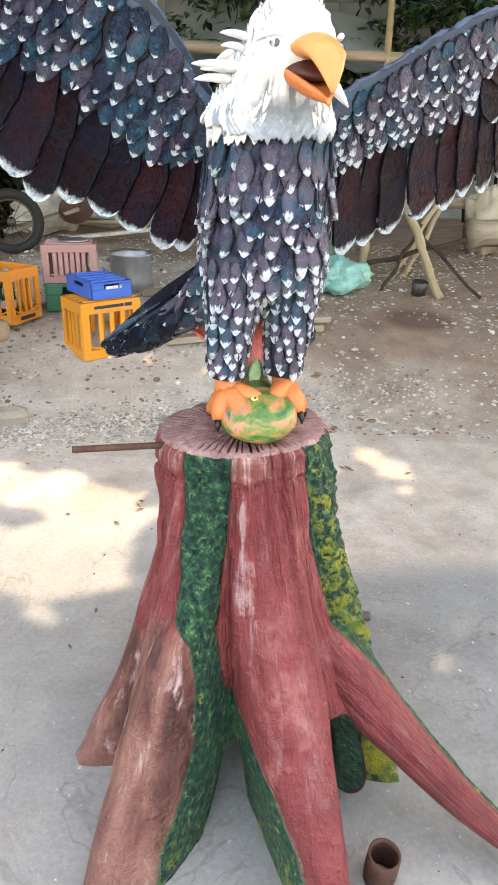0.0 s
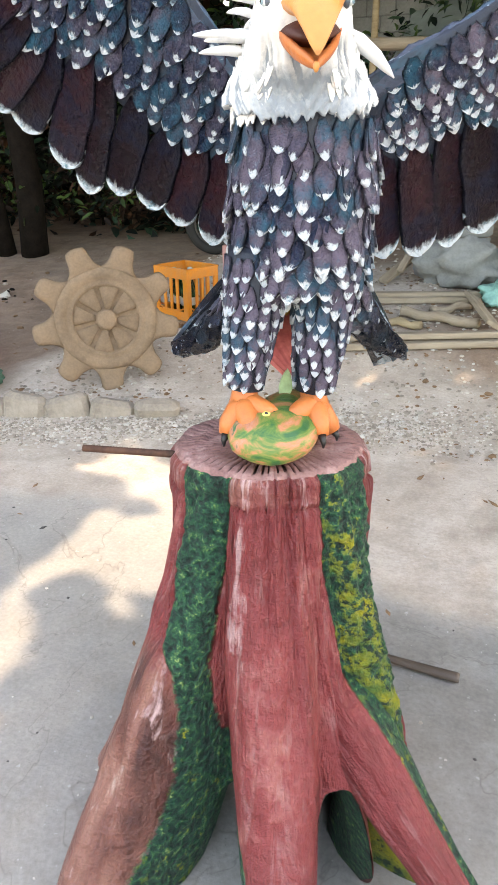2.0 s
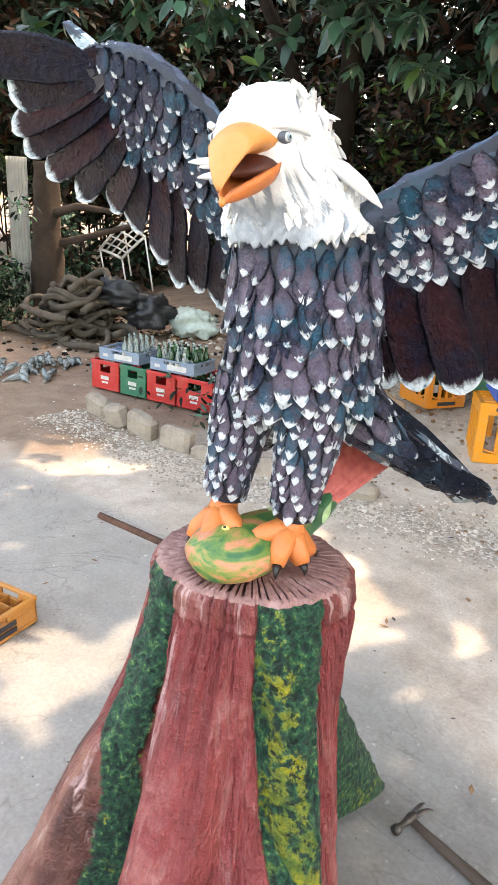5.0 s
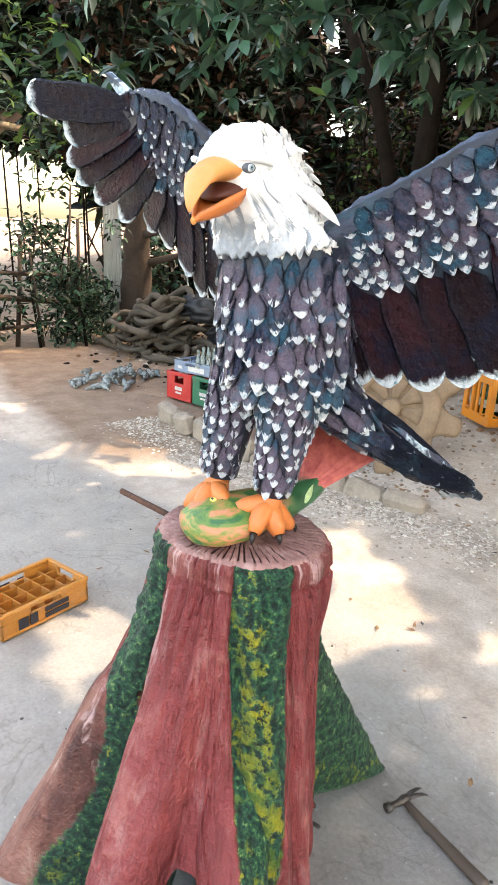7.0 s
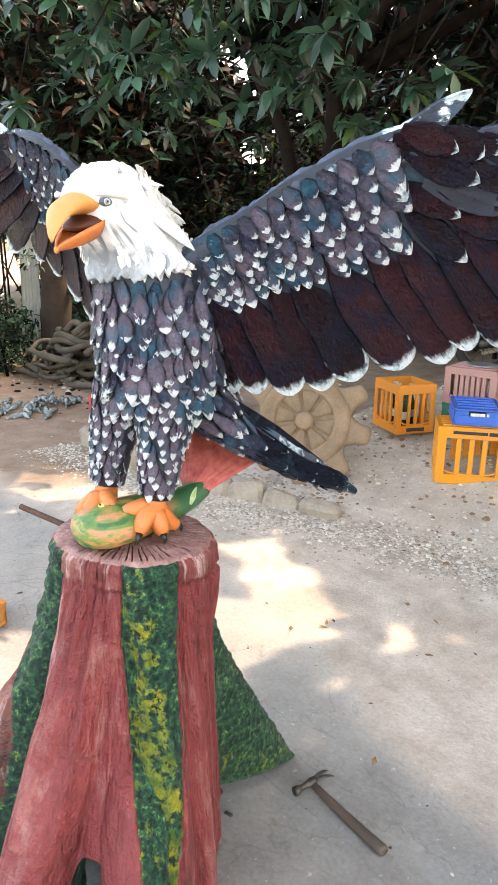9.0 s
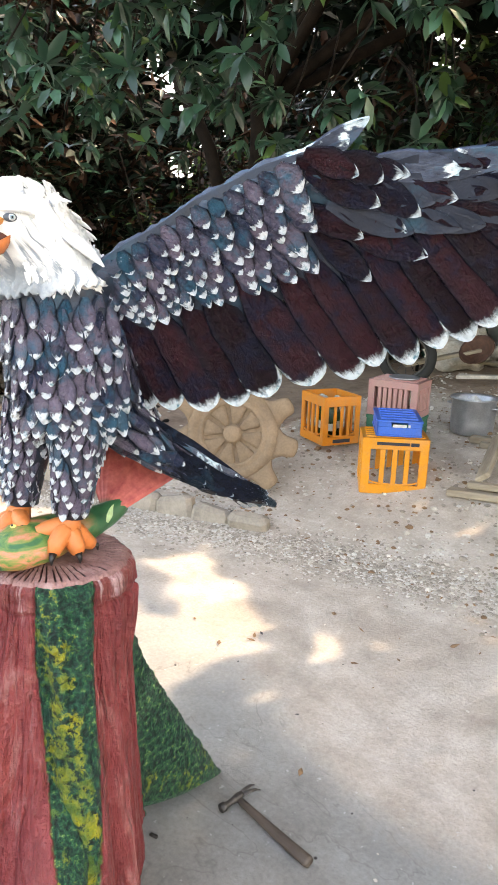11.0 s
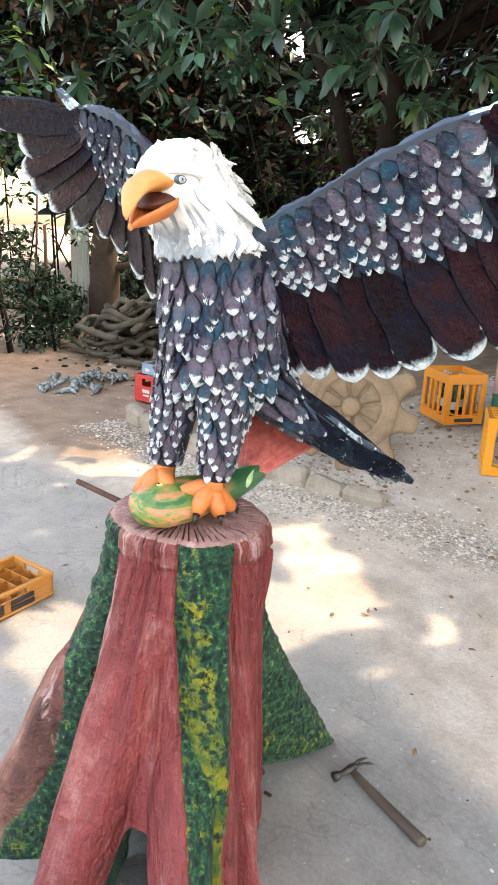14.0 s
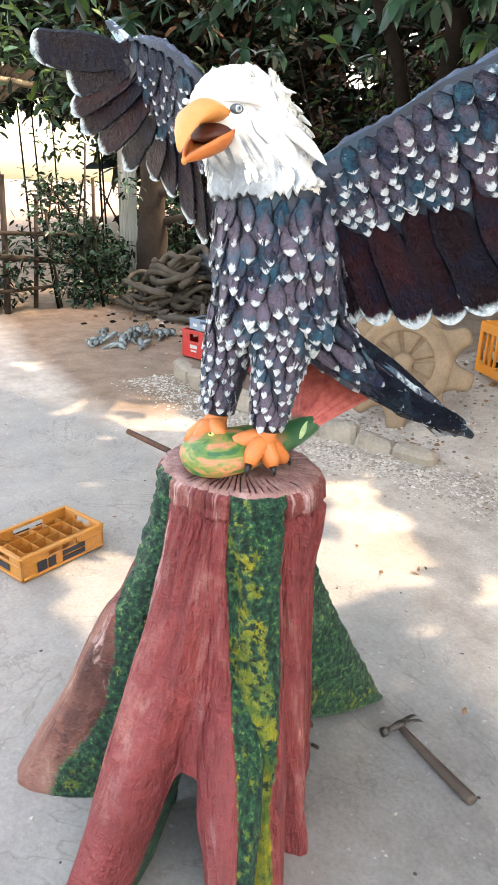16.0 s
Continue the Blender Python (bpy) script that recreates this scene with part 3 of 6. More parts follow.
            gx_, gy_ = row[-1][0] - STUMP[0], row[-1][1] - STUMP[1]
            own = smooth01(0.45, 0.8, math.cos(a - 0.45))
            ms.append(own + (moss_at(math.degrees(math.atan2(gy_, gx_)), max(0, pz))[0] - own) * smooth01(5.0, 3.5, t))
            ys.append(0.36)
            ps.append(0.0)
            g[0].append(math.cos(a) * 0.05)
            g[1].append(math.sin(a) * 0.05)
            g[2].append(t * 0.012)
        rows.append(row)
    mb.grid(rows, 0, moss=ms, yellow=ys, pale=ps, grain_x=g[0], grain_y=g[1], grain_z=g[2])
    part("root", mb, M_bark, stump)
    mb = MB()
    # top with grooves running out to the rim
    rim = top_ring
    trows, tg = [], []
    for k in range(15):
        f = 1 - (k / 14 if k != 1 else 0.035)
        row = []
        for i in range(nt_):
            x, y, z = rim[i]
            th = 360 * i / nt_
            ph = th / 360 * 62 + 0.35 * noise.noise((math.cos(radians(th)) * 9, math.sin(radians(th)) * 9, 2.0))
            g = 1.0 if abs(ph - round(ph)) < 0.16 and f > 0.50 + 0.25 * noise.noise((round(ph) * 1.7, 0, 0)) else 0.0
            ff = f if k else 1.0
            row.append((STUMP[0] + (x - STUMP[0]) * ff, STUMP[1] + (y - STUMP[1]) * ff, z + (0.0 if k == 0 else (0.009 if k == 1 else 0.012) - (0.007 * g if k > 1 else 0) + 0.006 * noise.noise((x * 20 * ff, y * 20 * ff, 1)))))
            tg.append(g if 1 < k < 12 else 0.0)
        trows.append(row + [row[0]])
        tg.append(tg[-nt_])
    mb.grid(trows, 0, groove=tg)
    part("cut_top", mb, M_stumptop, stump, "pinkish cut face with grooves running to the rim")


build_stump()

# ---- the eagle ----
EAGLE = pose(0.222, 1.71, 0, 0, 0, 20.5)      # local x: its left, local -y: ahead


def L(u, v, z):
    return Vector((u, -v, z))


def leaf(mb, root, axis, normal, length, width, slot, lift=0.25, thick=0.006, blunt=0.55, pick=None, stations=8, sway=0.0, flat=False, tilt=0.0):
    """One feather: a closed blade from root along axis, with a low spine or a flat face, its tip lifted off the surface."""
    axis, normal = Vector(axis).normalized(), Vector(normal).normalized()
    side = axis.cross(normal).normalized()
    normal = side.cross(axis).normalized()
    pk = rng.random() if pick is None else pick
    hi = 0.75 if flat else 0.90
    face = ((-0.9, hi), (0, 0.85 if flat else 0.62), (0.9, hi))
    rim = ((0.9, hi), (1, 0.0), (0, -1.4), (-1, 0.0), (-0.9, hi))
    verts, along, across = [], [], []
    for i in range(stations):
        t = 1 - (1 - i / (stations - 1)) ** (1.6 if blunt < 0.7 else 2.1)
        w = width * 0.5 * (min(1.0, 0.35 + 1.8 * t) if t < 0.4 else 1.0) * (1.0 if t < blunt else max(0.0, 1 - ((t - blunt) / (1 - blunt)) ** 2) ** (0.5 if blunt > 0.7 else 0.78) * 0.97 + 0.03)
        c = Vector(root) + axis * (length * t) + normal * (lift * length * t * t * 0.5) + side * (sway * length * t * t)
        for a, h in face + rim:
            wob = 0.0022 * noise.noise(c * 55 + side * (a * 3.1) + Vector((pk * 9, 0, 0)))
            verts.append(c + side * (a * w * (1 + 0.10 * noise.noise((t * 5, a * 2, pk * 40)))) + normal * (thick * (h + 0.6 + tilt * a) + wob))
            along.append(t)
            across.append(a)
    faces = []
    for i in range(stations - 1):
        for j in (0, 1, 3, 4, 5, 6):
            a = i * 8 + j
            faces.append((a, a + 1, a + 9, a + 8))
    n = (stations - 1) * 8
    faces.append((n, n + 1, n + 2, n + 4, n + 5, n + 6))
    mb.add(verts, faces, slot, along=along, across=across, pick=pk)


BODY = [(1.37, .105, .105, -.045), (1.385, .125, .122, -.042), (1.42, .138, .150, -.034), (1.50, .142, .164, -.026), (1.58, .143, .164, -.022), (1.66, .138, .150, -.010), (1.72, .122, .130, .010), (1.78, .10, .11, .04), (1.84, .08, .10, .08)]
HEAD = [(1.70, .138, .150, -.004, -.010), (1.745, .137, .152, .004, -.011), (1.77, .127, .150, .024, -.014), (1.80, .106, .148, .054, -.017), (1.83, .088, .142, .083, -.018), (1.87, .079, .128, .114, -.015), (1.905, .067, .104, .124, -.013), (1.935, .048, .075, .127, -.013), (1.952, .025, .040, .127, -.013), (1.957, .002, .003, .127, -.013)]


def body_at(z):
    zs = [r[0] for r in BODY]
    return [lerp(zs, [r[k] for r in BODY], z) for k in (1, 2, 3)]


def head_at(z):
    zs = [r[0] for r in HEAD]
    return [lerp(zs, [r[k] for r in HEAD], z) for k in (1, 2, 3, 4)]


def sq(x, z):
    """Squares the head's section off towards the face."""
    e = 1 - 0.34 * smooth01(1.80, 1.84, z)
    return math.copysign(abs(x) ** e, x)


def wing_v(u, z):
    """How far ahead the wing's sheet stands: it leans back downwards and sweeps back outwards."""
    if u > 0:
        return -0.075 - 0.35 * u + 0.50 * (z - 1.5)
    return -0.17 + 0.35 * u + 0.46 * (z - 1.5) + 0.9 * max(0.0, -u - 0.65) ** 1.3


WINGS = {
    1: dict(top=([.03, .06, .118, .184, .264, .367, .437, .504, .566, .60, .66, .725, .80, .916, 1.0, 1.12, 1.17], [1.70, 1.735, 1.775, 1.815, 1.852, 1.913, 1.944, 1.975, 1.996, 2.006, 1.998, 1.991, 1.993, 2.01, 2.03, 2.07, 2.08]),
            tips=[(.142, 1.43), (.205, 1.434), (.29, 1.437), (.372, 1.452), (.442, 1.483), (.546, 1.52), (.642, 1.537), (.700, 1.578), (.775, 1.589), (.832, 1.626), (.894, 1.645), (.95, 1.69), (1.01, 1.74), (1.07, 1.81), (1.12, 1.89), (1.16, 1.97), (1.19, 2.05)],
            cov=([.1, .124, .178, .278, .352, .405, .469, .535, .603, .676, .728, 1.0, 1.17], [1.70, 1.69, 1.668, 1.71, 1.735, 1.732, 1.752, 1.80, 1.803, 1.80, 1.834, 1.93, 2.03]), spike=((.575, 1.985), (.705, 2.066)), lean=(.35, .50), reach=1.10, coverts=.70),
    -1: dict(top=([.03, .06, .10, .149, .20, .246, .297, .357, .413, .464, .53, .61, .70, .85, .94], [1.69, 1.735, 1.772, 1.836, 1.90, 1.946, 1.987, 2.021, 2.05, 2.063, 2.08, 2.075, 2.07, 2.08, 2.10]),
             tips=[(.155, 1.445), (.21, 1.452), (.285, 1.494), (.355, 1.533), (.43, 1.562), (.510, 1.567), (.562, 1.629), (.640, 1.704), (.695, 1.755), (.785, 1.780), (.845, 1.825), (.880, 1.883), (.897, 1.933), (.870, 2.00), (.942, 2.095)],
             cov=([.1, .134, .20, .264, .30, .35, .41, .49, .544, .592, .70, .94], [1.70, 1.678, 1.67, 1.69, 1.735, 1.775, 1.825, 1.859, 1.888, 1.909, 1.96, 2.06]), spike=((.545, 2.04), (.665, 2.142)), lean=(.35, .46), reach=.74, coverts=.61),
}


def build_wing(mb, s):
    w = WINGS[s]
    tu = [t[0] for t in w["tips"]]
    tz = [t[1] for t in w["tips"]]
    top = lambda u: lerp(*w["top"], u)
    cov = lambda u: lerp(*w["cov"], u)

    def P(u, z, off=0.0):
        # off: metres towards the front of the wing
        return L(s * u, wing_v(s * u, z) + off * 0.85, z)
    n_front = L(s * w["lean"][0], 1.0, -w["lean"][1]).normalized()
    # arm and web: a rounded leading edge thinning towards the feathers
    us = [0.06 + (w["reach"] - 0.06) * i / 44 for i in range(45)]
    rows = []
    for u in us:
        t, c = top(u), cov(u)
        low = c - 0.06
        thick = lerp([0.06, 0.14, 0.22, 0.5, 0.62, 0.75, 1.1], [0.03, 0.035, 0.045, 0.036, 0.022, 0.012, 0.006], u)
        ring = []
        for k in range(7):
            f = k / 6
            z = t + (low - t) * f
            prof = thick * (1 - f) ** 0.7 * 0.5 + 0.006
            ring.append(P(u, z, prof))
        for k in range(6, -1, -1):
            f = k / 6
            z = t + (low - t) * f
            prof = thick * (1 - f) ** 0.7 * 0.5 + 0.006
            ring.append(P(u, z, -prof))
        ring.append(P(u, t + thick * 0.28, 0))
        rows.append(ring)
    mb.grid(rows, 3, True, True)
    # painted skin over the leading edge
    ue = 0.62 if s > 0 else 0.57
    skin = []
    for i in range(61):
        u = 0.05 + (ue - 0.05) * i / 60
        t, wd = top(u), lerp([.05, .12, .3, .5, .62], [.02, .040, .048, .040, .022], u)
        th = lerp([0.06, 0.14, 0.22, 0.5, 0.62], [0.03, 0.035, 0.045, 0.036, 0.022], u) * 0.5 + 0.008
        ring = []
        for k in range(11):
            a = math.pi * k / 10
            rough = 1 + 0.16 * noise.noise((u * 30, a * 1.6, s * 3.0)) + 0.10 * noise.noise((u * 75, a * 3, s * 5.0))
            ring.append(P(u, t - wd + (wd + 0.012) * math.sin(a) * rough, th * math.cos(a) * 1.05 * rough))
        skin.append(ring)
    mb.grid(skin, 4)
    # flight feathers
    n = len(tu)
    for i in range(n):
        u, z = tu[i], tz[i]
        du = 0.03 + 0.17 * u
        bu = max(0.06, u - du)
        bz = cov(bu) + 0.03 + (top(bu) - cov(bu) - 0.06) * 0.75 * smooth01(0.50, 0.80, bu)
        if s < 0 and u > 0.6:
            # the hand fans out from the wrist
            bu = 0.36 + 0.22 * u
            bz = cov(bu) + 0.02 + (top(bu) - cov(bu) - 0.05) * smooth01(1.70, 2.02, z)
        tip, root = P(u, z), P(bu, bz)
        spacing = math.hypot(tu[min(i + 1, n - 1)] - tu[max(i - 1, 0)], tz[min(i + 1, n - 1)] - tz[max(i - 1, 0)]) / (2 if 0 < i < n - 1 else 1)
        ax = tip - root
        d2 = ax.normalized()
        # spacing measured square to the blade
        across = abs((tu[min(i + 1, n - 1)] - tu[max(i - 1, 0)]) * d2.z - (tz[min(i + 1, n - 1)] - tz[max(i - 1, 0)]) * (d2.x * s)) / (2 if 0 < i < n - 1 else 1)
        width = max(0.066, min(0.125, 1.26 * across))
        leaf(mb, root + n_front * rng.uniform(0, 0.003), ax, n_front, ax.length, width, 1, lift=rng.uniform(0.0, 0.05), thick=0.0065, blunt=0.84, stations=15, pick=rng.random(), flat=True, tilt=0.55 * s, sway=rng.uniform(-.02, .02))
    # coverts, in rows that follow the leading edge
    rowsn = 7
    for k in range(rowsn - 1, -1, -1):
        f = 0.09 + 0.83 * k / (rowsn - 1)
        u = (0.135 if f < 0.3 else 0.085) + 0.02 * (k % 2)
        while u < w["coverts"]:
            big = smooth01(0.48, 0.62, u)
            t, c = top(u), cov(u)
            z = t + (c - t) * f
            length = (0.074 + 0.085 * big) * rng.uniform(0.8, 1.2)
            width = (0.043 + 0.026 * big) * rng.uniform(0.85, 1.12)
            if k == 0:
                length *= 0.70
            if u < 0.15 and z > 1.735:
                u += width * 0.5
                continue
            if big > 0.5 and k % 2:
                u += width
                continue
            ang = radians(14 + 42 * u + rng.uniform(-12, 12) + 22 * big)
            ax = (P(u + math.sin(ang) * 0.1, z - math.cos(ang) * 0.1) - P(u, z))
            off = lerp([0, 1], [0.030, 0.008], f) * lerp([0.08, 0.14, 0.22, 0.6, 1.1], [0.1, 0.35, 1.0, 0.85, 0.5], u)
            # lower picks on its right wing: weaker light there painted as darker coverts
            leaf(mb, P(u, z + length * (0.16 if k == 0 else 0.26), off), ax, n_front, length, width, 1 if big > 0.55 else 0, lift=rng.uniform(.06, .20) * (1 - 0.7 * big), thick=0.0060, blunt=0.50, stations=8, pick=rng.uniform(.2, .9) if s > 0 else rng.uniform(0, .55))
            u += width * (0.78 + 0.10 * rng.random()) * (1.0 + 0.35 * big)
    # long coverts that roof the hand
    u_end = 1.04 if s > 0 else 0.70
    for k, drop in ((2, 0.085), (1, 0.045), (0, 0.008)):
        u = ue - 0.05 + 0.025 * k
        while u < u_end:
            du = 0.17 * rng.uniform(.85, 1.15)
            a, b = P(u, top(u) - drop, 0.012), P(u + du, top(u + du) - drop * 1.35 - 0.010, 0.010)
            leaf(mb, a, b - a, n_front, (b - a).length, rng.uniform(.052, .068), rng.choice((3, 3, 4, 1) if k == 0 else (3, 3, 1)), lift=0.04, thick=0.008, blunt=0.6, stations=10, pick=rng.uniform(.3, 1))
            u += 0.058
    # the pointed wrist feather
    (u0, z0), (u1, z1) = w["spike"]
    for q in range(3):
        a = P(u0 - 0.02 + 0.02 * q, z0 - 0.02 - 0.012 * q)
        b = P(u1 - 0.035 * q, z1 - 0.035 * q, 0.006 * q)
        leaf(mb, a, b - a, n_front, (b - a).length, 0.055 - 0.008 * q, 4, lift=0.06, thick=0.010, blunt=0.35, stations=10)


def build_eagle():
    mb = MB()
    # torso
    rows = []
    for k in range(23):
        z = 1.385 + 0.375 * k / 22
        a, b, v = body_at(z)
        rows.append([L(a * math.cos(t), v + b * math.sin(t), z) for t in [2 * math.pi * j / 28 for j in range(28)]])
    mb.grid(rows, 2, True, True)
    # rump running into the tail
    mb.tube([L(0, -.02, 1.50), L(0, -.10, 1.455), L(0, -.19, 1.405), L(0, -.28, 1.35)], [.135, .128, .095, .05], 16, 2)
    # legs
    legs = [((-.072, .02, 1.46), (-.104, .05, 1.33), (-.115, .055, 1.185), (.080, .058, .040)), ((.058, .01, 1.46), (.052, .035, 1.33), (.032, .043, 1.175), (.084, .061, .042))]
    for p0, p1, p2, r in legs:
        pts, rad = [], []
        for i in range(10):
            t = i / 9
            a, b, c = Vector(L(*p0)), Vector(L(*p1)), Vector(L(*p2))
            pts.append((a * (1 - t) + b * t) * (1 - t) + (b * (1 - t) + c * t) * t)
            rad.append(lerp([0, .5, 1], r, t))
        mb.tube(pts, rad, 18, 2)
        for i in range(9):
            t = 0.06 + 0.80 * i / 8
            a, b, c = Vector(L(*p0)), Vector(L(*p1)), Vector(L(*p2))
            ctr = (a * (1 - t) + b * t) * (1 - t) + (b * (1 - t) + c * t) * t
            rr = lerp([0, .5, 1], r, t)
            n = max(8, int(2 * math.pi * rr / 0.030))
            for j in range(n):
                th = 2 * math.pi * (j + 0.5 * (i % 2)) / n + rng.uniform(-.12, .12)
                nr = Vector((math.cos(th), math.sin(th), 0.12))
                ln = rng.uniform(.046, .070)
                ax = (c - a).normalized() - nr * 0.12
                leaf(mb, ctr + Vector((math.cos(th), math.sin(th), 0)) * (rr - 0.004) + Vector((0, 0, 0.018)), ax, nr, ln, rng.uniform(.024, .036), 0, lift=rng.uniform(.08, .22), thick=0.0050, blunt=0.45, pick=rng.uniform(.8, 1.4))
    # feathers of the breast, flanks and back
    for i in range(13):
        z = 1.40 + i * 0.0280
        a, b, v = body_at(z)
        n = int(2 * math.pi * (a + b) / 2 / 0.0375)
        for j in range(n):
            th = 2 * math.pi * (j + 0.5 * (i % 2)) / n + rng.uniform(-.05, .05)
            nr = Vector((math.cos(th) / a, -math.sin(th) / b, 0)).normalized()
            if z > 1.70 or abs(wrap(math.degrees(th) - 88)) < 4 and z > 1.60:
                continue
            if abs(wrap(math.degrees(th) + 90)) < 52 and z < 1.42:
                continue
            root = L(a * math.cos(th), v + b * math.sin(th), z + rng.uniform(.025, .04)) - nr * 0.004
            down = Vector((rng.uniform(-.22, .22), 0, -1)) - nr * (0.0 if z > 1.42 else 0.25)
            if math.sin(th) < -0.2:
                down = Vector((0, 0.45, -1))
            ln = rng.uniform(.060, .090)
            leaf(mb, root, down, nr + Vector((rng.uniform(-.2, .2), rng.uniform(-.2, .2), .12)), ln, rng.uniform(.036, .050), 0, lift=rng.uniform(.06, .22), thick=0.0050, blunt=0.50, pick=rng.uniform(.25, 1.05))
    # flank feathers over the rump
    for i in range(7):
        for j in range(9):
            th = radians(-20 + 220 * j / 8)
            t = i / 6
            c = L(0, lerp([0, 1], [-.03, -.25], t), lerp([0, 1], [1.48, 1.37], t))
            rr = lerp([0, 1], [.142, .066], t)
            nr = Vector((math.cos(th), 0.35 * math.sin(th), math.sin(th))).normalized()
            leaf(mb, c + nr * (rr - .006), Vector((0, .75, -.62)), nr, .075, .042, 0, lift=0.2, thick=0.0055, blunt=0.5)
    # tail: a spread fan with a heavy feather at each corner
    for i in range(9):
        f = -1 + 2 * i / 8
        tip = L(0.305 * f, -.58 + 0.105 * abs(f) ** 2, 1.16 - 0.045 * abs(f) + (0.015 if f < 0 else -0.015))
        root = L(0.06 * f, -.16, 1.37)
        ax = tip - root
        leaf(mb, root - Vector((0, 0, 0.004 * (i % 2))), ax, Vector((0.5 * f, 0.5, 1)), ax.length, 0.10 if abs(f) < .9 else .075, 5, lift=0.03, thick=0.012, blunt=0.55, stations=12)
    for s in (-1, 1):
        mb.tube([L(.07 * s, -.06, 1.42), L(.13 * s, -.17, 1.315), L(.22 * s, -.31, 1.205), L(.30 * s, -.44, 1.135), L(.345 * s, -.52, 1.10 - .02 * s)], [.070, .050, .036, .025, .010], 14, 5)
        for k in range(4):
            root = L((0.090 + 0.004 * k) * s, -.08 - .020 * k, 1.44 - .030 * k)
            tip = L((0.350 - 0.022 * k) * s, -.520 + .016 * k, 1.105 - 0.02 * s - 0.004 * k)
            ax = tip - root
            leaf(mb, root + Vector((0, 0.004 * k, 0)), ax, Vector((0.55 * s, -0.75, .75)), ax.length, 0.046, 5, lift=-0.10, thick=0.015, blunt=0.3, stations=12)
    for s in (-1, 1):
        horn = [L(.07 * s, -.06, 1.42), L(.13 * s, -.17, 1.315), L(.22 * s, -.31, 1.205), L(.30 * s, -.44, 1.135)]
        for i in range(11):
            t = i / 10 * 2.7
            c = Vector([lerp([0, 1, 2, 3], [h[k] for h in horn], t) for k in range(3)])
            d = (horn[min(3, int(t) + 1)] - horn[min(2, int(t))]).normalized()
            e1 = d.orthogonal().normalized()
            e2 = d.cross(e1)
            rr = lerp([0, 1, 2, 3], [.070, .050, .036, .025], t)
            for j in range(7):
                a = 2 * math.pi * (j + 0.5 * (i % 2)) / 7 + rng.uniform(-.15, .15)
                nr = e1 * math.cos(a) + e2 * math.sin(a)
                leaf(mb, c + nr * (rr - .006), d - nr * 0.10, nr, rng.uniform(.07, .12), rng.uniform(.030, .044), 0 if t < 1.2 else 5, lift=rng.uniform(.03, .09), thick=0.0055, blunt=0.5)
    for s in (-1, 1):
        for k in range(3):
            a = L((0.125 + 0.01 * k) * s, -.13 - .02 * k, 1.385 - .02 * k)
            b = L((0.350 - 0.012 * k) * s, -.522 + .012 * k, 1.112 - .02 * s)
            leaf(mb, a, b - a, Vector((0.8 * s, -0.35 + 0.3 * k, .8)), (b - a).length, 0.030, 4, lift=-0.08, thick=0.012, blunt=0.3, stations=12)
        build_wing(mb, s)
    # neck and head: carved locks, a ragged hem over the breast
    nth, nrow = 224, 84
    rows, neck_shade = [], []
    for k in range(-2, nrow + 1):
        f = max(0, k) / nrow
        row = []
        for j in range(nth):
            th = 2 * math.pi * j / nth
            c_, s_ = math.cos(th), math.sin(th)
            tooth = abs(((j * 46 / nth + 0.4 * noise.noise((c_ * 3, s_ * 3, 0.3))) % 1) - 0.5) * 2
            zb = 1.752 - 0.030 * max(0.0, s_) - 0.008 * tooth - 0.026 * abs(noise.noise((c_ * 13, s_ * 13, 3.3))) - 0.014 * abs(noise.noise((c_ * 4, s_ * 4, 1.7)))
            z = zb + (1.957 - zb) * f ** 0.9
            a, b, v, u = head_at(z)
            flow = 6.0 * (z - 1.75) * smooth01(1.95, 1.70, z) * (1 if c_ > 0 else -1)
            lock = noise.noise((math.cos(th + flow) * 6.5, math.sin(th + flow) * 6.5, z * 9)) * 0.007 + (0.32 - abs(noise.noise((math.cos(th + flow) * 8.5, math.sin(th + flow) * 8.5, z * 9))) * 1.0) * -0.007 + noise.noise((math.cos(th + flow) * 24, math.sin(th + flow) * 22, z * 14)) * 0.005
            face = smooth01(1.80, 1.84, z) * smooth01(0.45, 0.75, s_)
            lump = 0.016 * noise.noise((c_ * 3.6, s_ * 3.6, z * 40)) * smooth01(1.88, 1.92, z)
            g = lock * (1 - 0.85 * face) * smooth01(1.957, 1.93, z) + lump + 0.010 * smooth01(0.18, 0.0, f)
            # painted shade: deeper between locks and on the throat, weak on the face
            neck_shade.append(max(0.25 + 0.45 * smooth01(0.5, 0.95, s_) * smooth01(1.80, 1.76, z), min(1.0, -lock / 0.0060)) * (1 - 0.8 * face))
            shrink = 1.0 if k >= 0 else (0.86 if k == -2 else 0.93)
            row.append(L(u + (a + g) * shrink * sq(c_, z), v + (b + g) * shrink * sq(s_, z), z + (0.012 if k == -2 else (0.002 if k == -1 else 0))))
        rows.append(row)
    mb.grid(rows, 6, True, True, groove=neck_shade)
    # brushed locks laid over the neck and crown
    for i in range(24):
        z = 1.726 + 0.0090 * i
        a, b, v, u = head_at(z)
        n = max(10, int(2 * math.pi * (a + b) / 2 / 0.0125))
        for j in range(n):
            th = 2 * math.pi * (j + 0.5 * (i % 2)) / n + rng.uniform(-.08, .08)
            c_, s_ = math.cos(th), math.sin(th)
            zz = z + rng.uniform(-.006, .006)
            if s_ > 0.62 and 1.790 < zz or s_ > 0.93 and zz < 1.80 or s_ > 0.42 and zz > 1.835 or zz > 1.93:
                continue
            back = smooth01(1.74, 1.86, zz) * 1.15
            ax = L(0.25 * c_, -back * (0.4 + 0.6 * abs(c_)) - 0.10 * (1 - back), -1.0 + 0.30 * back)
            nr = L(c_ / a, s_ / b, 0.35).normalized()
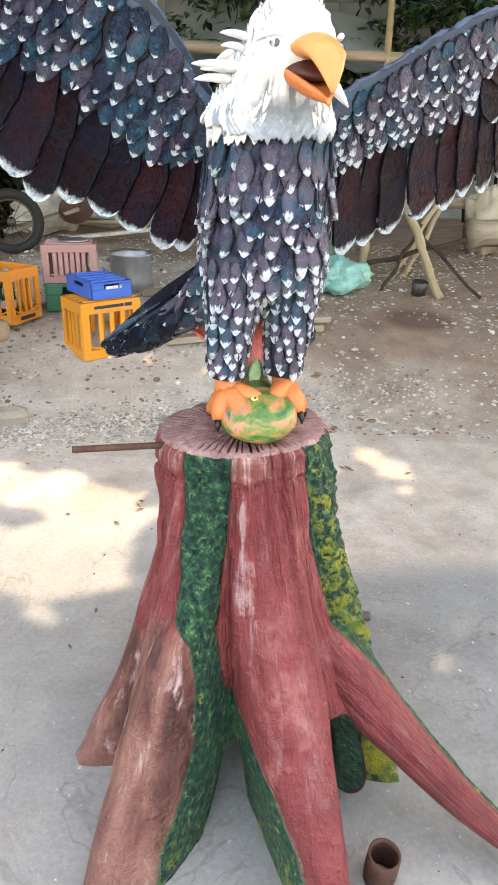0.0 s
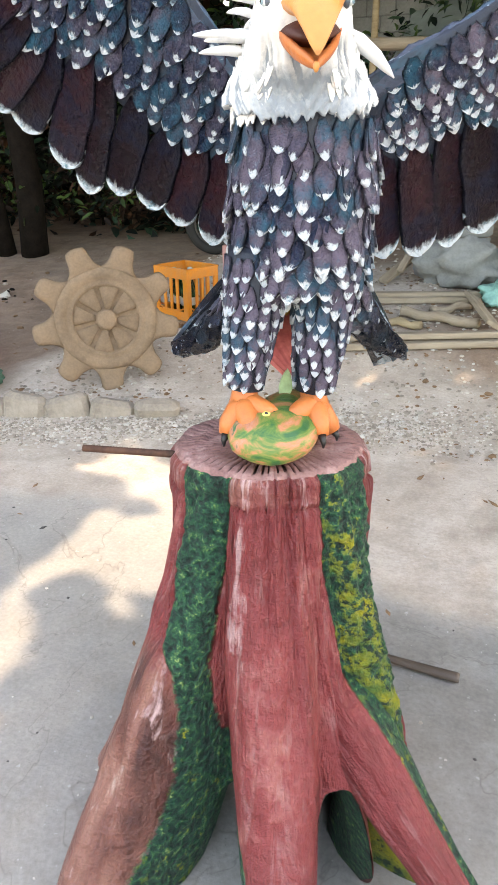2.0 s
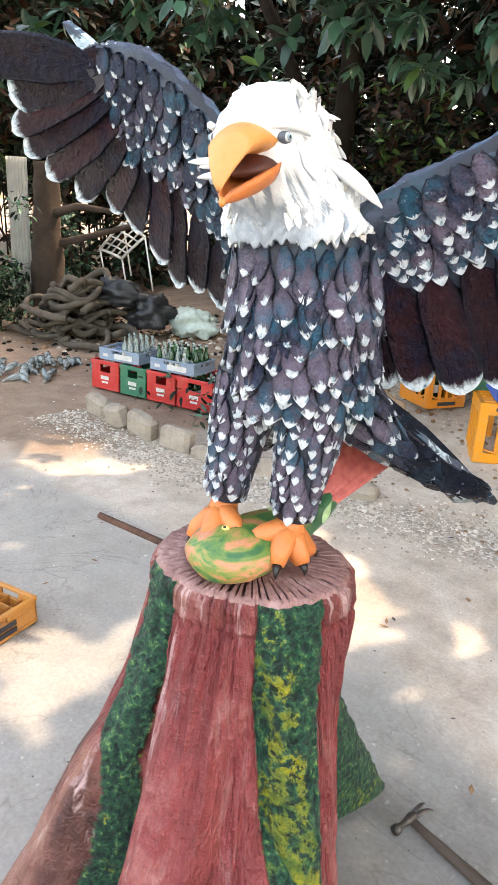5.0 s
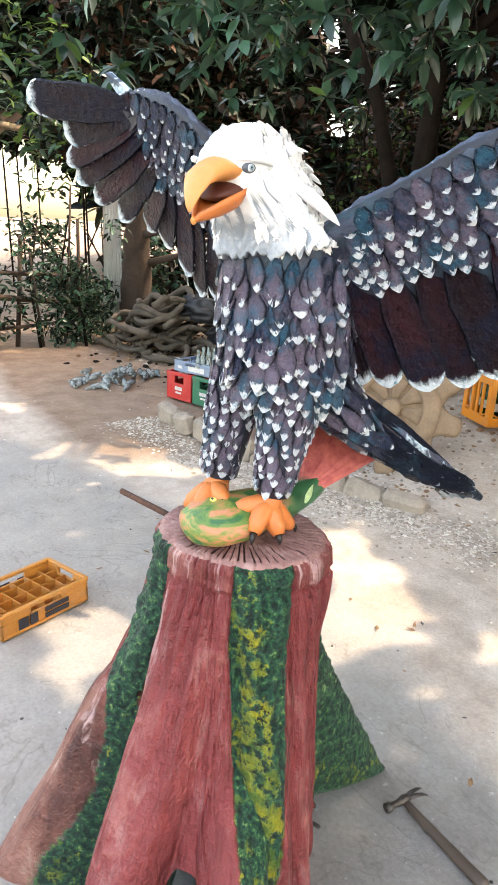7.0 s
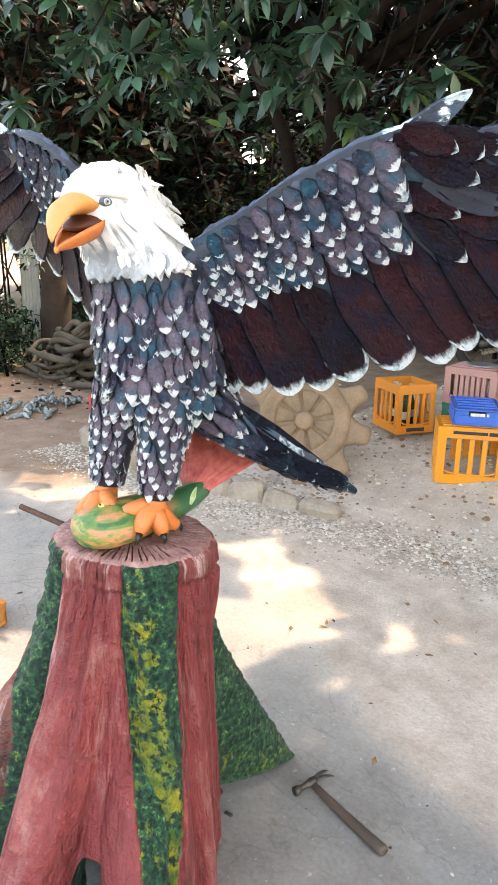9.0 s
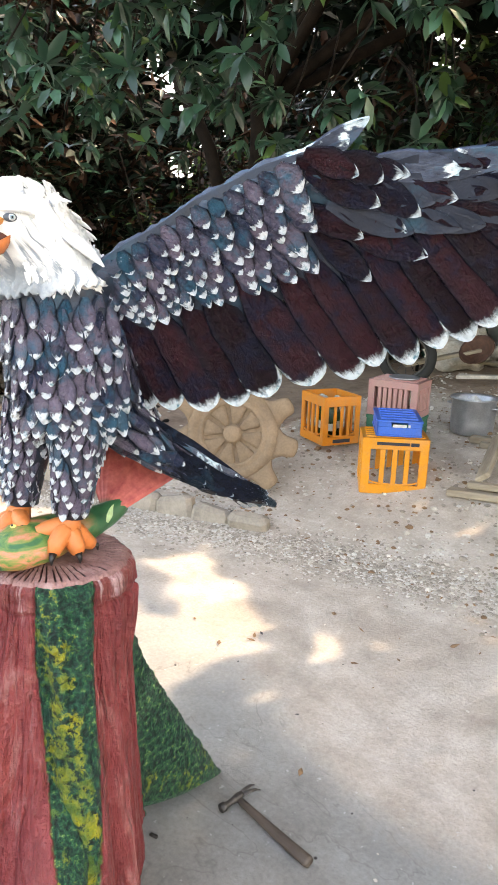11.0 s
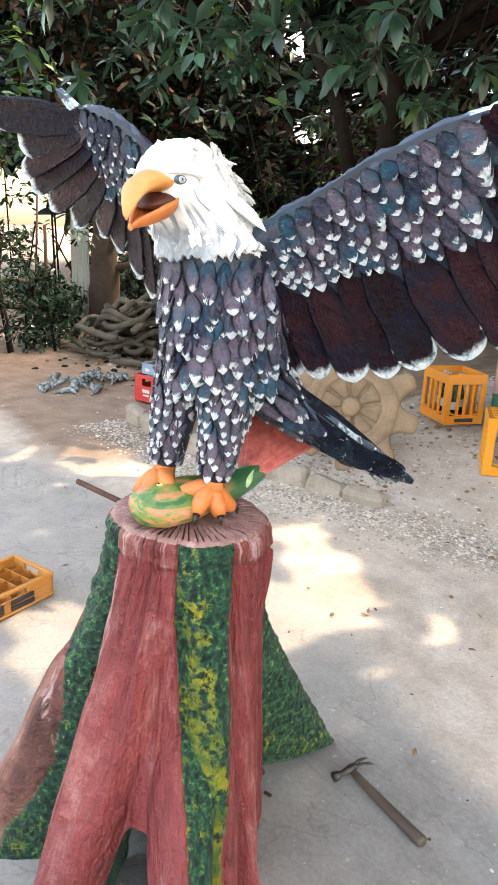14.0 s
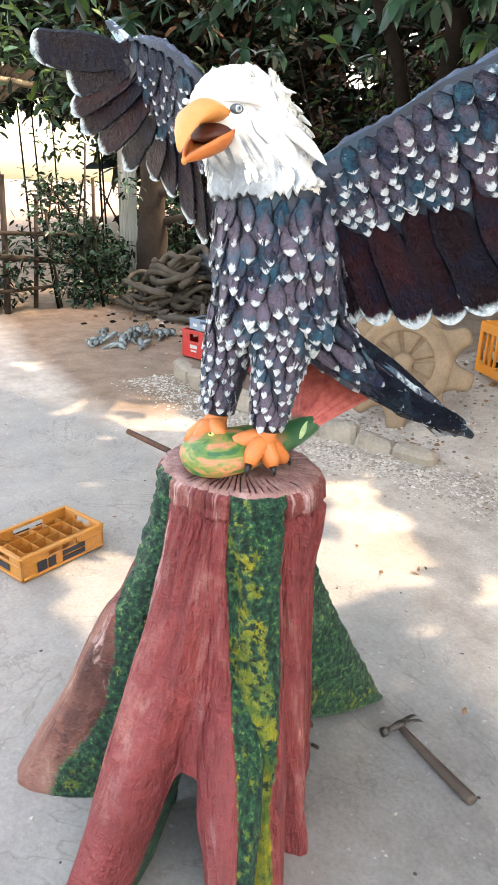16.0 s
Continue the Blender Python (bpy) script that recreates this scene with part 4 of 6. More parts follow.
            root = L(u + (a - 0.008) * sq(c_, zz), v + (b - 0.008) * sq(s_, zz), zz + 0.022)
            leaf(mb, root, ax - nr * ax.dot(nr) - nr * 0.10, nr, rng.uniform(.036, .060), rng.uniform(.013, .024), 6, lift=rng.uniform(.02, .10), thick=0.0022, blunt=0.45, stations=6, sway=rng.uniform(-.12, .12))
    # crown tufts and ruff points
    for u, v, z, du, dv, dz, ln, wd in ((-.085, .08, 1.840, -.85, .10, .06, .095, .042), (-.06, .09, 1.885, -.75, .1, .20, .045, .030), (.05, .10, 1.925, .5, -.5, .02, .07, .026),
                                        (.06, .03, 1.90, .3, -.9, -.1, .08, .03), (.05, .0, 1.87, .25, -.9, -.3, .10, .032), (.04, -.03, 1.83, .2, -.85, -.45, .12, .034), (0, -.02, 1.88, 0, -1, -.2, .09, .034),
                                        (-.05, .0, 1.86, -.3, -.9, -.2, .09, .034)):
        d = Vector((du, dv, dz)).normalized()
        ln *= 0.75 if v < .045 else 1.0
        for k in range(3):
            dk = (d + Vector((rng.gauss(0, .045), rng.gauss(0, .045), rng.gauss(0, .045)))).normalized()
            lk, wk = ln * rng.uniform(.72, 1.0), wd * rng.uniform(.55, .8)
            o = Vector((u - .035 + rng.gauss(0, .006), v + rng.gauss(0, .010), z + rng.gauss(0, .009)))
            mb.tube([L(*(o + dk * (lk * f) - Vector((0, 0, 0.010 * f * f)))) for f in (-.25, .1, .35, .6, .8, .93, 1)], [wk * .55, wk * .60, wk * .54, wk * .44, wk * .32, wk * .18, .0015], 9, 6, flat=0.6)
    # the long point of the ruff on its left
    mb.tube([L(.050, .070, 1.850), L(.088, .066, 1.832), L(.120, .060, 1.810), L(.142, .055, 1.790), L(.157, .051, 1.776)], [.014, .020, .017, .010, .002], 12, 6, flat=0.7)
    # beak
    hu = lambda v: -0.010 + 0.06 * (v - 0.16)

    def mandible(path, slot, top_slot=None):
        rows = []
        for v, z, w, h in path:
            rows.append([L(hu(v) + w * math.cos(t) * (1 - 0.25 * max(0, math.sin(t))), v + 0.25 * h * math.sin(t) * 0, z + h * math.sin(t)) for t in [2 * math.pi * j / 16 for j in range(16)]])
        mb.grid(rows, slot, True, True)
    # upper half, hooked
    up = []
    for i in range(15):
        t = i / 14
        v = lerp([0, .3, .6, .8, .92, 1], [.205, .252, .290, .308, .316, .316], t)
        zt = lerp([0, .3, .6, .8, .92, 1], [1.886, 1.886, 1.866, 1.834, 1.806, 1.788], t)
        zb = lerp([0, .3, .6, .8, .92, 1], [1.842, 1.842, 1.830, 1.808, 1.792, 1.784], t)
        w = lerp([0, .3, .6, .8, .92, 1], [.049, .047, .036, .022, .011, .003], t)
        up.append((v, (zt + zb) / 2, w, (zt - zb) / 2))
    mandible(up, 8)
    # lower half: a trough whose lips run back to the corners of the mouth
    rows = []
    for i in range(11):
        t = i / 10
        v, w, zt, zb = [lerp([0, .3, .6, .85, 1], ys, t) for ys in ([.208, .238, .268, .292, .305], [.051, .044, .031, .016, .004], [1.834, 1.820, 1.804, 1.790, 1.778], [1.790, 1.780, 1.773, 1.769, 1.768])]
        outer = [L(hu(v) + w * math.cos(a), v, zt - (zt - zb) * math.sin(a)) for a in [math.pi * j / 10 for j in range(11)]]
        inner = [L(hu(v) - max(w - .008, w * .4) * math.cos(a), v - .002, zt - (zt - zb) * 0.55 * math.sin(a)) for a in [math.pi * j / 10 for j in range(11)]]
        rows.append(outer + inner)
    mb.grid(rows, 7, True, True)
    mb.ball(L(hu(.304), .304, 1.772), (.005, .007, .008), 10, 6, 8)
    mandible([(.185, 1.832, .050, .026), (.222, 1.828, .047, .022), (.245, 1.822, .036, .014), (.262, 1.816, .020, .007)], 12)
    # eyes under dark brows
    for s in (-1, 1):
        e = L(-.012 + s * .0605, .209, 1.868)
        out = L(s * .80, .58, .02).normalized()
        mb.ball(e - out * .002, (.0090, .0190, .0095), 16, 10, 11)
        mb.ball(e + out * .0062, (.0078, .0080, .0066), 14, 8, 13)
        mb.ball(e + out * .0112, (.0044, .0046, .0046), 10, 6, 14)
        mb.ball(e + out * .0146, (.0017, .0022, .0022), 8, 5, 9)
        mb.tube([L(-.013 + s * .052, .238, 1.880), L(-.013 + s * .066, .220, 1.885), L(-.013 + s * .075, .192, 1.884), L(-.013 + s * .079, .160, 1.876)], [.003, .006, .006, .002], 8, 6)
    # feet: shank, toes and claws
    feet = [((-.115, .055, 1.20), (-.118, .075, 1.145), [((-.155, .125, 1.12), (-.165, .150, 1.075)), ((-.105, .145, 1.135), (-.10, .185, 1.10)), ((-.06, .115, 1.15), (-.03, .15, 1.145)), ((-.14, .02, 1.09), (-.15, -.02, 1.07))]),
            ((.03, .043, 1.19), (.035, .065, 1.14), [((.075, .075, 1.10), (.095, .085, 1.068)), ((.045, .125, 1.12), (.055, .160, 1.075)), ((-.01, .11, 1.145), (-.035, .145, 1.14)), ((.06, .01, 1.09), (.08, -.02, 1.07))])]
    for a, b, toes in feet:
        mb.tube([L(*a), L((a[0] + b[0]) / 2, (a[1] + b[1]) / 2, (a[2] + b[2]) / 2), L(*b)], [.028, .029, .036], 12, 10)
        mb.ball(L(*b), (.034, .034, .026), 12, 8, 10)
        for c, d in toes:
            c = tuple(b[k] + (c[k] - b[k]) * 0.86 for k in range(3))
            d = tuple(c[k] + (d[k] - c[k]) * 0.62 for k in range(3))
            mb.tube([L(*b), L((b[0] + c[0]) / 2, (b[1] + c[1]) / 2, (b[2] + c[2]) / 2 + .008), L(*c), L(c[0] * .4 + d[0] * .6, c[1] * .4 + d[1] * .6, c[2] * .4 + d[2] * .6)], [.032, .026, .022, .015], 10, 10)
            e = Vector(d) + (Vector(d) - Vector(c)) * 0.02
            mb.tube([L(c[0] * .4 + d[0] * .6, c[1] * .4 + d[1] * .6, c[2] * .4 + d[2] * .6), L(*d), L(e.x, e.y, max(1.062, e.z - .012))], [.010, .006, .002], 8, 9)
    ob = part("eagle_statue", mb, [M_scale, M_flight, M_core, M_core, M_edge, M_tail, M_white, M_orange, M_yellowbeak, M_black, M_orange, M_greyband, M_mouth, M_eyewhite, M_iris], m=EAGLE)
    return tagged(ob, "painted cement bald eagle with spread dark wings, white head", "statue")


M_eyewhite = plain("eye_white_paint", (0.62, 0.66, 0.66), 0.4, vary=0.1)
M_iris = plain("eye_blue_paint", (0.22, 0.33, 0.38), 0.35, vary=0.1)
M_tail = feather_mat("tail_feather_paint", (0.006, 0.009, 0.021), (0.010, 0.013, 0.028), (0.010, 0.03, 0.05), 0.93, (0.55, 0.62, 0.68), edge=0.60, rough=0.36, spec=0.16)
build_eagle()


def build_fish():
    mb = MB()
    # head and trunk: held crosswise at the front, running back between the feet
    rows, al = [], []
    path = [(0.0, -.06, .215, 1.095, .012, .014), (.05, -.06, .205, 1.093, .044, .026), (.15, -.06, .178, 1.101, .084, .043), (.3, -.055, .130, 1.106, .098, .051), (.45, -.045, .078, 1.106, .092, .050), (.6, -.03, .01, 1.108, .066, .048), (.75, -.005, -.06, 1.105, .045, .042), (.9, .02, -.13, 1.12, .030, .034), (1, .03, -.17, 1.135, .022, .03)]
    for i in range(25):
        t = i / 24
        u, v, z, w, h = [lerp([p[0] for p in path], [p[k] for p in path], t) for k in range(1, 6)]
        rows.append([L(u + w * math.cos(a), v, max(1.056, z + h * math.sin(a))) for a in [2 * math.pi * j / 20 for j in range(20)]])
        al += [t] * 20
    mb.grid(rows, 0, True, True, along=al)
    # tail fin: a spread ribbed fan standing up behind the legs
    apex = Vector((.025, -.10, 1.115))
    rim = lambda f: Vector((lerp([-1, 0, 1], [-.165, -.01, .132], f), lerp([-1, 0, 1], [-.245, -.29, -.335], f), lerp([-1, -.3, .3, 1], [1.25, 1.275, 1.262, 1.205], f)))
    sheets = []
    for k in (1, -1):
        sheet, al = [], []
        for i in range(13):
            t = i / 12
            row = []
            for j in range(33):
                f = -1 + j / 16
                p = apex + (rim(f) - apex) * (t * (1 + 0.02 * math.sin(j * 2.4)))
                p += Vector((0, 0.55, 0.83)) * (k * (0.012 - 0.008 * t) + 0.0035 * math.cos(j * 1.9) * t)
                row.append(L(p.x, p.y, p.z))
            sheet.append(row if k == 1 else row[::-1])
            al += [t] * 33
        mb.grid(sheet, 1, along=al)
        sheets.append(sheet)
    mb.grid([sheets[0][12], sheets[1][12][::-1]], 1, along=1.0)
    for e in (0, 32):
        mb.grid([[r[e] for r in sheets[0]], [r[32 - e] for r in sheets[1]]], 1, along=[i / 12 for i in range(13)] * 2)
    # small pale fin upright between the feet
    leaf(mb, L(-.03, -.0, 1.135), L(.1, -.05, 1), L(0, 1, .1), .075, .035, 3, lift=0.05, thick=0.007, blunt=0.2)
    leaf(mb, L(.055, -.075, 1.120), L(.25, -.15, 1), L(.3, .9, .1), .050, .016, 3, lift=0.05, thick=0.007, blunt=0.2)
    mb.ball(L(-.070, .137, 1.154), (.009, .007, .006), 10, 6, 2)
    mb.ball(L(-.070, .141, 1.158), (.004, .003, .003), 8, 5, 4)
    ob = part("fish_statue", mb, [M_fish, M_fin, M_yellow, M_palegreen, M_black], m=EAGLE)
    return tagged(ob, "green and orange painted cement fish under the talons", "statue")


M_yellow = plain("yellow_paint", (0.72, 0.62, 0.16), 0.5)
M_palegreen = plain("pale_green_paint", (0.42, 0.58, 0.30), 0.5, vary=0.4)
build_fish()


# ---- materials of the yard ----
def plastic(name, c, dirt=0.35):
    def build(nt, b):
        big, fin = noise_at(nt, 6.0, 5, 0.7), noise_at(nt, 80.0, 4, 0.7)
        col = mix(nt, ramp(nt, big, [(0.45, grey(0)), (0.75, grey(dirt))]), c, (0.30, 0.25, 0.19))
        base(nt, b, mix(nt, 0.3, col, ramp(nt, fin, [(0.3, grey(0.3)), (0.7, grey(0.7))]), "OVERLAY"))
        bump(nt, b, fin, 0.002, 0.4)
    return mat(name, build, 0.45)


M_yellowplastic = plastic("yellow_orange_plastic", (0.72, 0.255, 0.012))
M_orangeplastic = plastic("orange_plastic", (0.70, 0.215, 0.012))
M_rcplastic = plastic("sun_worn_orange_plastic", (0.52, 0.20, 0.035))
M_blueplastic = plastic("blue_plastic", (0.018, 0.115, 0.47), 0.2)
M_redplastic = plastic("red_plastic", (0.50, 0.022, 0.020), 0.25)
M_greenplastic = plastic("green_plastic", (0.008, 0.14, 0.075), 0.25)
M_greyplastic = plastic("grey_blue_plastic", (0.20, 0.27, 0.36), 0.5)
M_pinkplastic = plastic("faded_pink_plastic", (0.40, 0.20, 0.185), 0.5)
M_ink = plain("dark_print", (0.02, 0.02, 0.03), 0.6, bumps=0)
M_whiteink = plain("white_print", (0.55, 0.53, 0.50), 0.6, bumps=0)
M_steel = plain("dull_aluminium", (0.42, 0.42, 0.43), 0.38, 0.75, 0.3, 8.0, 0.3)
M_rust = plain("rusty_iron", (0.10, 0.045, 0.028), 0.75, 0.35, 0.5, 20.0, 0.7)
M_iron = plain("dark_steel", (0.085, 0.075, 0.068), 0.5, 0.7, 0.4, 30.0, 0.5)
M_cement = plain("sandy_cement", (0.235, 0.155, 0.098), 0.9, vary=0.35, scale=5.0, bumps=0.8, fine=60)
M_block = plain("dusty_concrete_block", (0.30, 0.245, 0.195), 0.95, vary=0.35, scale=7.0, bumps=0.9, fine=70)
M_blockgrey = plain("grey_concrete_block", (0.235, 0.24, 0.23), 0.95, vary=0.3, scale=2.0, bumps=0.8, fine=40)
M_mortar = plain("grey_mortar", (0.17, 0.17, 0.16), 0.95, vary=0.3, scale=4.0, bumps=0.6)
M_stone = plain("gravel_stone", (0.46, 0.40, 0.33), 0.9, vary=0.45, scale=9.0, bumps=0.5)
M_paleStone = plain("pale_rubble", (0.55, 0.50, 0.435), 0.9, vary=0.3, scale=9.0, bumps=0.5)
M_dryleaf = plain("dry_leaf", (0.22, 0.12, 0.06), 0.8, vary=0.5, scale=6.0, bumps=0.2)
M_cap = plain("white_bottle_cap", (0.36, 0.37, 0.35), 0.5)
M_sack = plain("teal_plastic_sack", (0.22, 0.46, 0.40), 0.5, vary=0.45, scale=5.0, bumps=0.8, fine=25)
M_fabric = plain("beige_cloth", (0.48, 0.40, 0.30), 0.9, vary=0.3, scale=5.0, bumps=0.8)
M_rubber = plain("black_rubber", (0.018, 0.017, 0.016), 0.8, bumps=0.6)
M_darkbag = plain("black_tarpaulin", (0.02, 0.022, 0.026), 0.45, bumps=0.8, fine=20)
M_tarp = plain("faded_grey_tarpaulin", (0.26, 0.30, 0.28), 0.5, vary=0.3, scale=1.5, bumps=0.8, fine=9)
M_rope = plain("old_grey_hose", (0.075, 0.060, 0.045), 0.85, vary=0.45, scale=7.0, bumps=0.8, fine=60)
M_whitepaint = plain("weathered_white_sheet", (0.60, 0.59, 0.56), 0.7, vary=0.2, scale=2.0, bumps=0.3)
M_rooftin = plain("rusty_roof_sheet", (0.22, 0.15, 0.11), 0.7, 0.2, 0.4, 3.0, 0.4)


def wood_build(lo, hi):
    def build(nt, b):
        g = noise_at(nt, 14.0, 6, 0.7, (0.12, 1.0, 1.0), dist=0.3)
        base(nt, b, ramp(nt, g, [(0.3, lo), (0.7, hi)]))
        bump(nt, b, g, 0.006, 0.7)
    return build


M_wood = mat("weathered_plank", wood_build((0.20, 0.145, 0.095), (0.42, 0.34, 0.25)), 0.85)
M_bamboo = mat("dry_bamboo", wood_build((0.22, 0.15, 0.08), (0.45, 0.34, 0.20)), 0.6)
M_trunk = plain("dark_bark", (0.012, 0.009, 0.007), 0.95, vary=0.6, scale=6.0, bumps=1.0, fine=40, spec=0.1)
M_brownbark = plain("lumpy_brown_bark", (0.042, 0.026, 0.018), 0.95, vary=0.5, scale=5.0, bumps=1.0, fine=30)
M_handle = mat("worn_hammer_handle", wood_build((0.05, 0.034, 0.025), (0.15, 0.108, 0.082)), 0.55)


def leaf_mat(name, lo, hi, rough=0.35, trans=0.25, spec=0.3):
    def build(nt, b):
        g = nt.nodes.new("ShaderNodeNewGeometry")
        col = ramp(nt, g.outputs["Random Per Island"], [(0.0, lo), (0.75, hi), (1.0, tuple(min(1, c * 1.9) for c in hi))])
        base(nt, b, mix(nt, 0.35, col, ramp(nt, noise_at(nt, 12.0), [(0.3, grey(0.3)), (0.7, grey(0.7))]), "OVERLAY"))
        b.inputs["Transmission Weight"].default_value = 0.0
        out = nt.nodes["Material Output"]
        t = nt.nodes.new("ShaderNodeBsdfTranslucent")
        nt.links.new(col, t.inputs[0])
        ms = nt.nodes.new("ShaderNodeMixShader")
        ms.inputs[0].default_value = trans
        nt.links.new(b.outputs[0], ms.inputs[1])
        nt.links.new(t.outputs[0], ms.inputs[2])
        nt.links.new(ms.outputs[0], out.inputs[0])
        b.inputs["Specular IOR Level"].default_value = spec
    return mat(name, build, rough)


M_leaf = leaf_mat("glossy_green_leaf", (0.010, 0.034, 0.020), (0.034, 0.090, 0.052), 0.28, 0.25, 0.6)
# near-black green and brown: shade of the foliage gaps put into leaf colour
M_leafdark = leaf_mat("shade_green_leaf", (0.003, 0.006, 0.004), (0.009, 0.018, 0.010), 0.55, 0.10, 0.15)
M_leafbrown = leaf_mat("shade_brown_leaf", (0.010, 0.005, 0.003), (0.045, 0.020, 0.010), 0.6, 0.15)
M_leaflight = leaf_mat("light_green_leaf", (0.035, 0.075, 0.018), (0.07, 0.13, 0.035), 0.45, 0.35)


def glass_mat(name, c):
    def build(nt, b):
        b.inputs["Base Color"].default_value = (*c, 1)
        b.inputs["Transmission Weight"].default_value = 0.7
    return mat(name, build, 0.06)


M_glass = glass_mat("green_bottle_glass", (0.025, 0.17, 0.06))
M_clear = glass_mat("clear_bottle_glass", (0.48, 0.57, 0.55))


# ---- crates and bottles ----
def bars(parent, rows, m, mats, name="lettering"):
    """Lines of print as plain bars; rows: x, z, width, height on the face."""
    mb = MB()
    for x, z, w, h in rows:
        mb.box((w, 0.004, h), (x, 0, z))
    return part(name, mb, mats, parent, smooth=False, m=m)


def crate(name, m, size, material, label, group="", style="slatted", slats=3, cells=None, floor_up=False, print_rows=None, print_mat=None, open_top=True):
    w, d, h = size
    c = thing(name, m, label, "crate", group)
    t = 0.016
    mb = MB()
    zf = h - t / 2 if floor_up else t / 2
    mb.box((w - 0.01, d - 0.01, t), (0, 0, zf), bevel=0.004)
    if floor_up:
        for k in range(5):
            mb.box((w - 0.06, 0.01, 0.012), (0, -d / 2 + d * (k + 0.5) / 5, h + 0.004))
    part("floor_panel", mb, material, c, smooth=False)
    for k, (length, ang, off) in enumerate(((w, 0, d / 2), (w, 180, d / 2), (d, 90, w / 2), (d, -90, w / 2))):
        mm = pose(0, 0, 0, 0, 0, ang) @ Matrix.Translation((0, -off + t / 2, 0))
        mb = MB()
        if style == "solid":
            mb.box((length, t, h * 0.60), (0, 0, h * 0.30), bevel=0.003)
            mb.box((length, t * 1.5, h * 0.13), (0, -0.003, h * 0.935), bevel=0.004)
            for sx in (-1, 1):
                mb.box((length * 0.32, t, h * 0.28), (sx * length * 0.34, 0, h * 0.735), bevel=0.003)
            mb.box((length * 0.96, t * 1.6, 0.015), (0, -0.002, 0.012), bevel=0.003)
        else:
            mb.box((length, t * 1.4, h * 0.17), (0, 0, h * 0.085), bevel=0.004)
            mb.box((length, t * 1.4, h * 0.20), (0, 0, h * 0.90), bevel=0.004)
            for sx in (-1, 1):
                mb.box((length * 0.13, t * 1.3, h), (sx * length * 0.435, 0, h * 0.5), bevel=0.004)
            arc = [(length * 0.36 * math.cos(a), -t * 0.4, h * 0.24 - 0.06 * h * math.sin(a)) for a in [math.pi * i / 10 for i in range(11)]]
            mb.tube(arc, 0.007, 6)
        wall = part("side_wall", mb, material, c, smooth=False, m=mm)
        if style == "slatted":
            sm = MB()
            sm.box((length * 0.075, t, h * 0.68), (0, 0, h * 0.47), bevel=0.003)
            me = sm.mesh("slat", material, False)
            for i in range(slats):
                x = length * (-0.37 + 0.74 * (i + 1) / (slats + 1))
                so = new("slat", me)
                so.parent = wall
                so.matrix_basis = Matrix.Translation((x, 0, 0))
        if print_rows and k in print_rows:
            bars(wall, print_rows[k], Matrix.Translation((0, -t * 0.9, 0)), print_mat)
    if cells:
        nx, ny = cells
        zc = h * 0.40
        for i in range(1, nx):
            mb = MB()
            mb.box((0.006, d - 0.03, h * 0.62), (-w / 2 + w * i / nx, 0, zc), bevel=0.002)
            part("divider", mb, material, c, smooth=False)
        for j in range(1, ny):
            mb = MB()
            mb.box((w - 0.03, 0.006, h * 0.62), (0, -d / 2 + d * j / ny, zc + 0.002), bevel=0.002)
            part("divider", mb, material, c, smooth=False)
    return c


def make_bottle(name, material, label, m, cap=True, scale=1.0, group="bottles", paper=True):
    b = thing(name, m, label, "bottle", group)
    prof = [(0.002, 0.0), (0.028, 0.001), (0.031, 0.008), (0.031, 0.11), (0.028, 0.135), (0.018, 0.165), (0.0135, 0.19), (0.013, 0.222), (0.0145, 0.226), (0.0145, 0.236), (0.002, 0.237)]
    mb = MB()
    mb.lathe([(r * scale, z * scale) for r, z in prof], 12)
    part("bottle_body", mb, material, b)
    mb = MB()
    if paper:
      mb.lathe([(0.0312 * scale, 0.05 * scale), (0.0318 * scale, 0.052 * scale), (0.0318 * scale, 0.092 * scale), (0.0312 * scale, 0.094 * scale)], 12, caps=False)
      part("paper_label", mb, M_whiteink, b)
    if cap:
        mb = MB()
        mb.lathe([(0.016 * scale, 0.226 * scale), (0.0165 * scale, 0.238 * scale), (0.010 * scale, 0.243 * scale), (0.001, 0.244 * scale)], 12)
        part("cap", mb, M_cap, b)
    return b


def at_ground(x, y, up=0.0, rz=0.0, rx=0.0, ry=0.0):
    return pose(x, y, ground_z(x, y) + up, rx, ry, rz)


ANG = 40.0
yz = 0.14
crate("plastic_crate", pose(-1.115, 5.21, yz + 0.01, 0, 0, ANG), (0.49, 0.36, 0.435), M_yellowplastic, "yellow slatted plastic crate standing upside down on earth", "crates", slats=3, floor_up=True,
      print_rows={0: [(-0.02, 0.395, 0.24, 0.022), (0.14, 0.395, 0.06, 0.026)]}, print_mat=M_ink)
crate("plastic_crate", pose(-1.135, 5.265, yz + 0.457, 0, 0, ANG - 1), (0.33, 0.46, 0.125), M_blueplastic, "shallow blue plastic bottle tray, overturned on a crate", "crates", style="solid", floor_up=True,
      print_rows={0: [(0.0, 0.085, 0.10, 0.022), (0.07, 0.085, 0.015, 0.02)]}, print_mat=M_whiteink)
crate("plastic_crate", pose(-1.96, 5.475, 0.325, 0, 0, 70), (0.36, 0.40, 0.42), M_orangeplastic, "orange slatted plastic crate holding a few bottles", "crates", slats=3,
           print_rows={0: [(0.0, 0.035, 0.17, 0.03)]}, print_mat=M_ink)
green_bottle = make_bottle("bottle", M_glass, "green glass soft drink bottle standing in crate", pose(-1.94, 5.43, 0.345), scale=1.5)
for dx, dy in ((-0.09, 0.05), (-0.16, 0.09), (-0.03, 0.14), (-0.20, 0.17), (0.02, 0.02)):
    copy_thing(green_bottle, pose(-1.94 + dx, 5.43 + dy, 0.345))
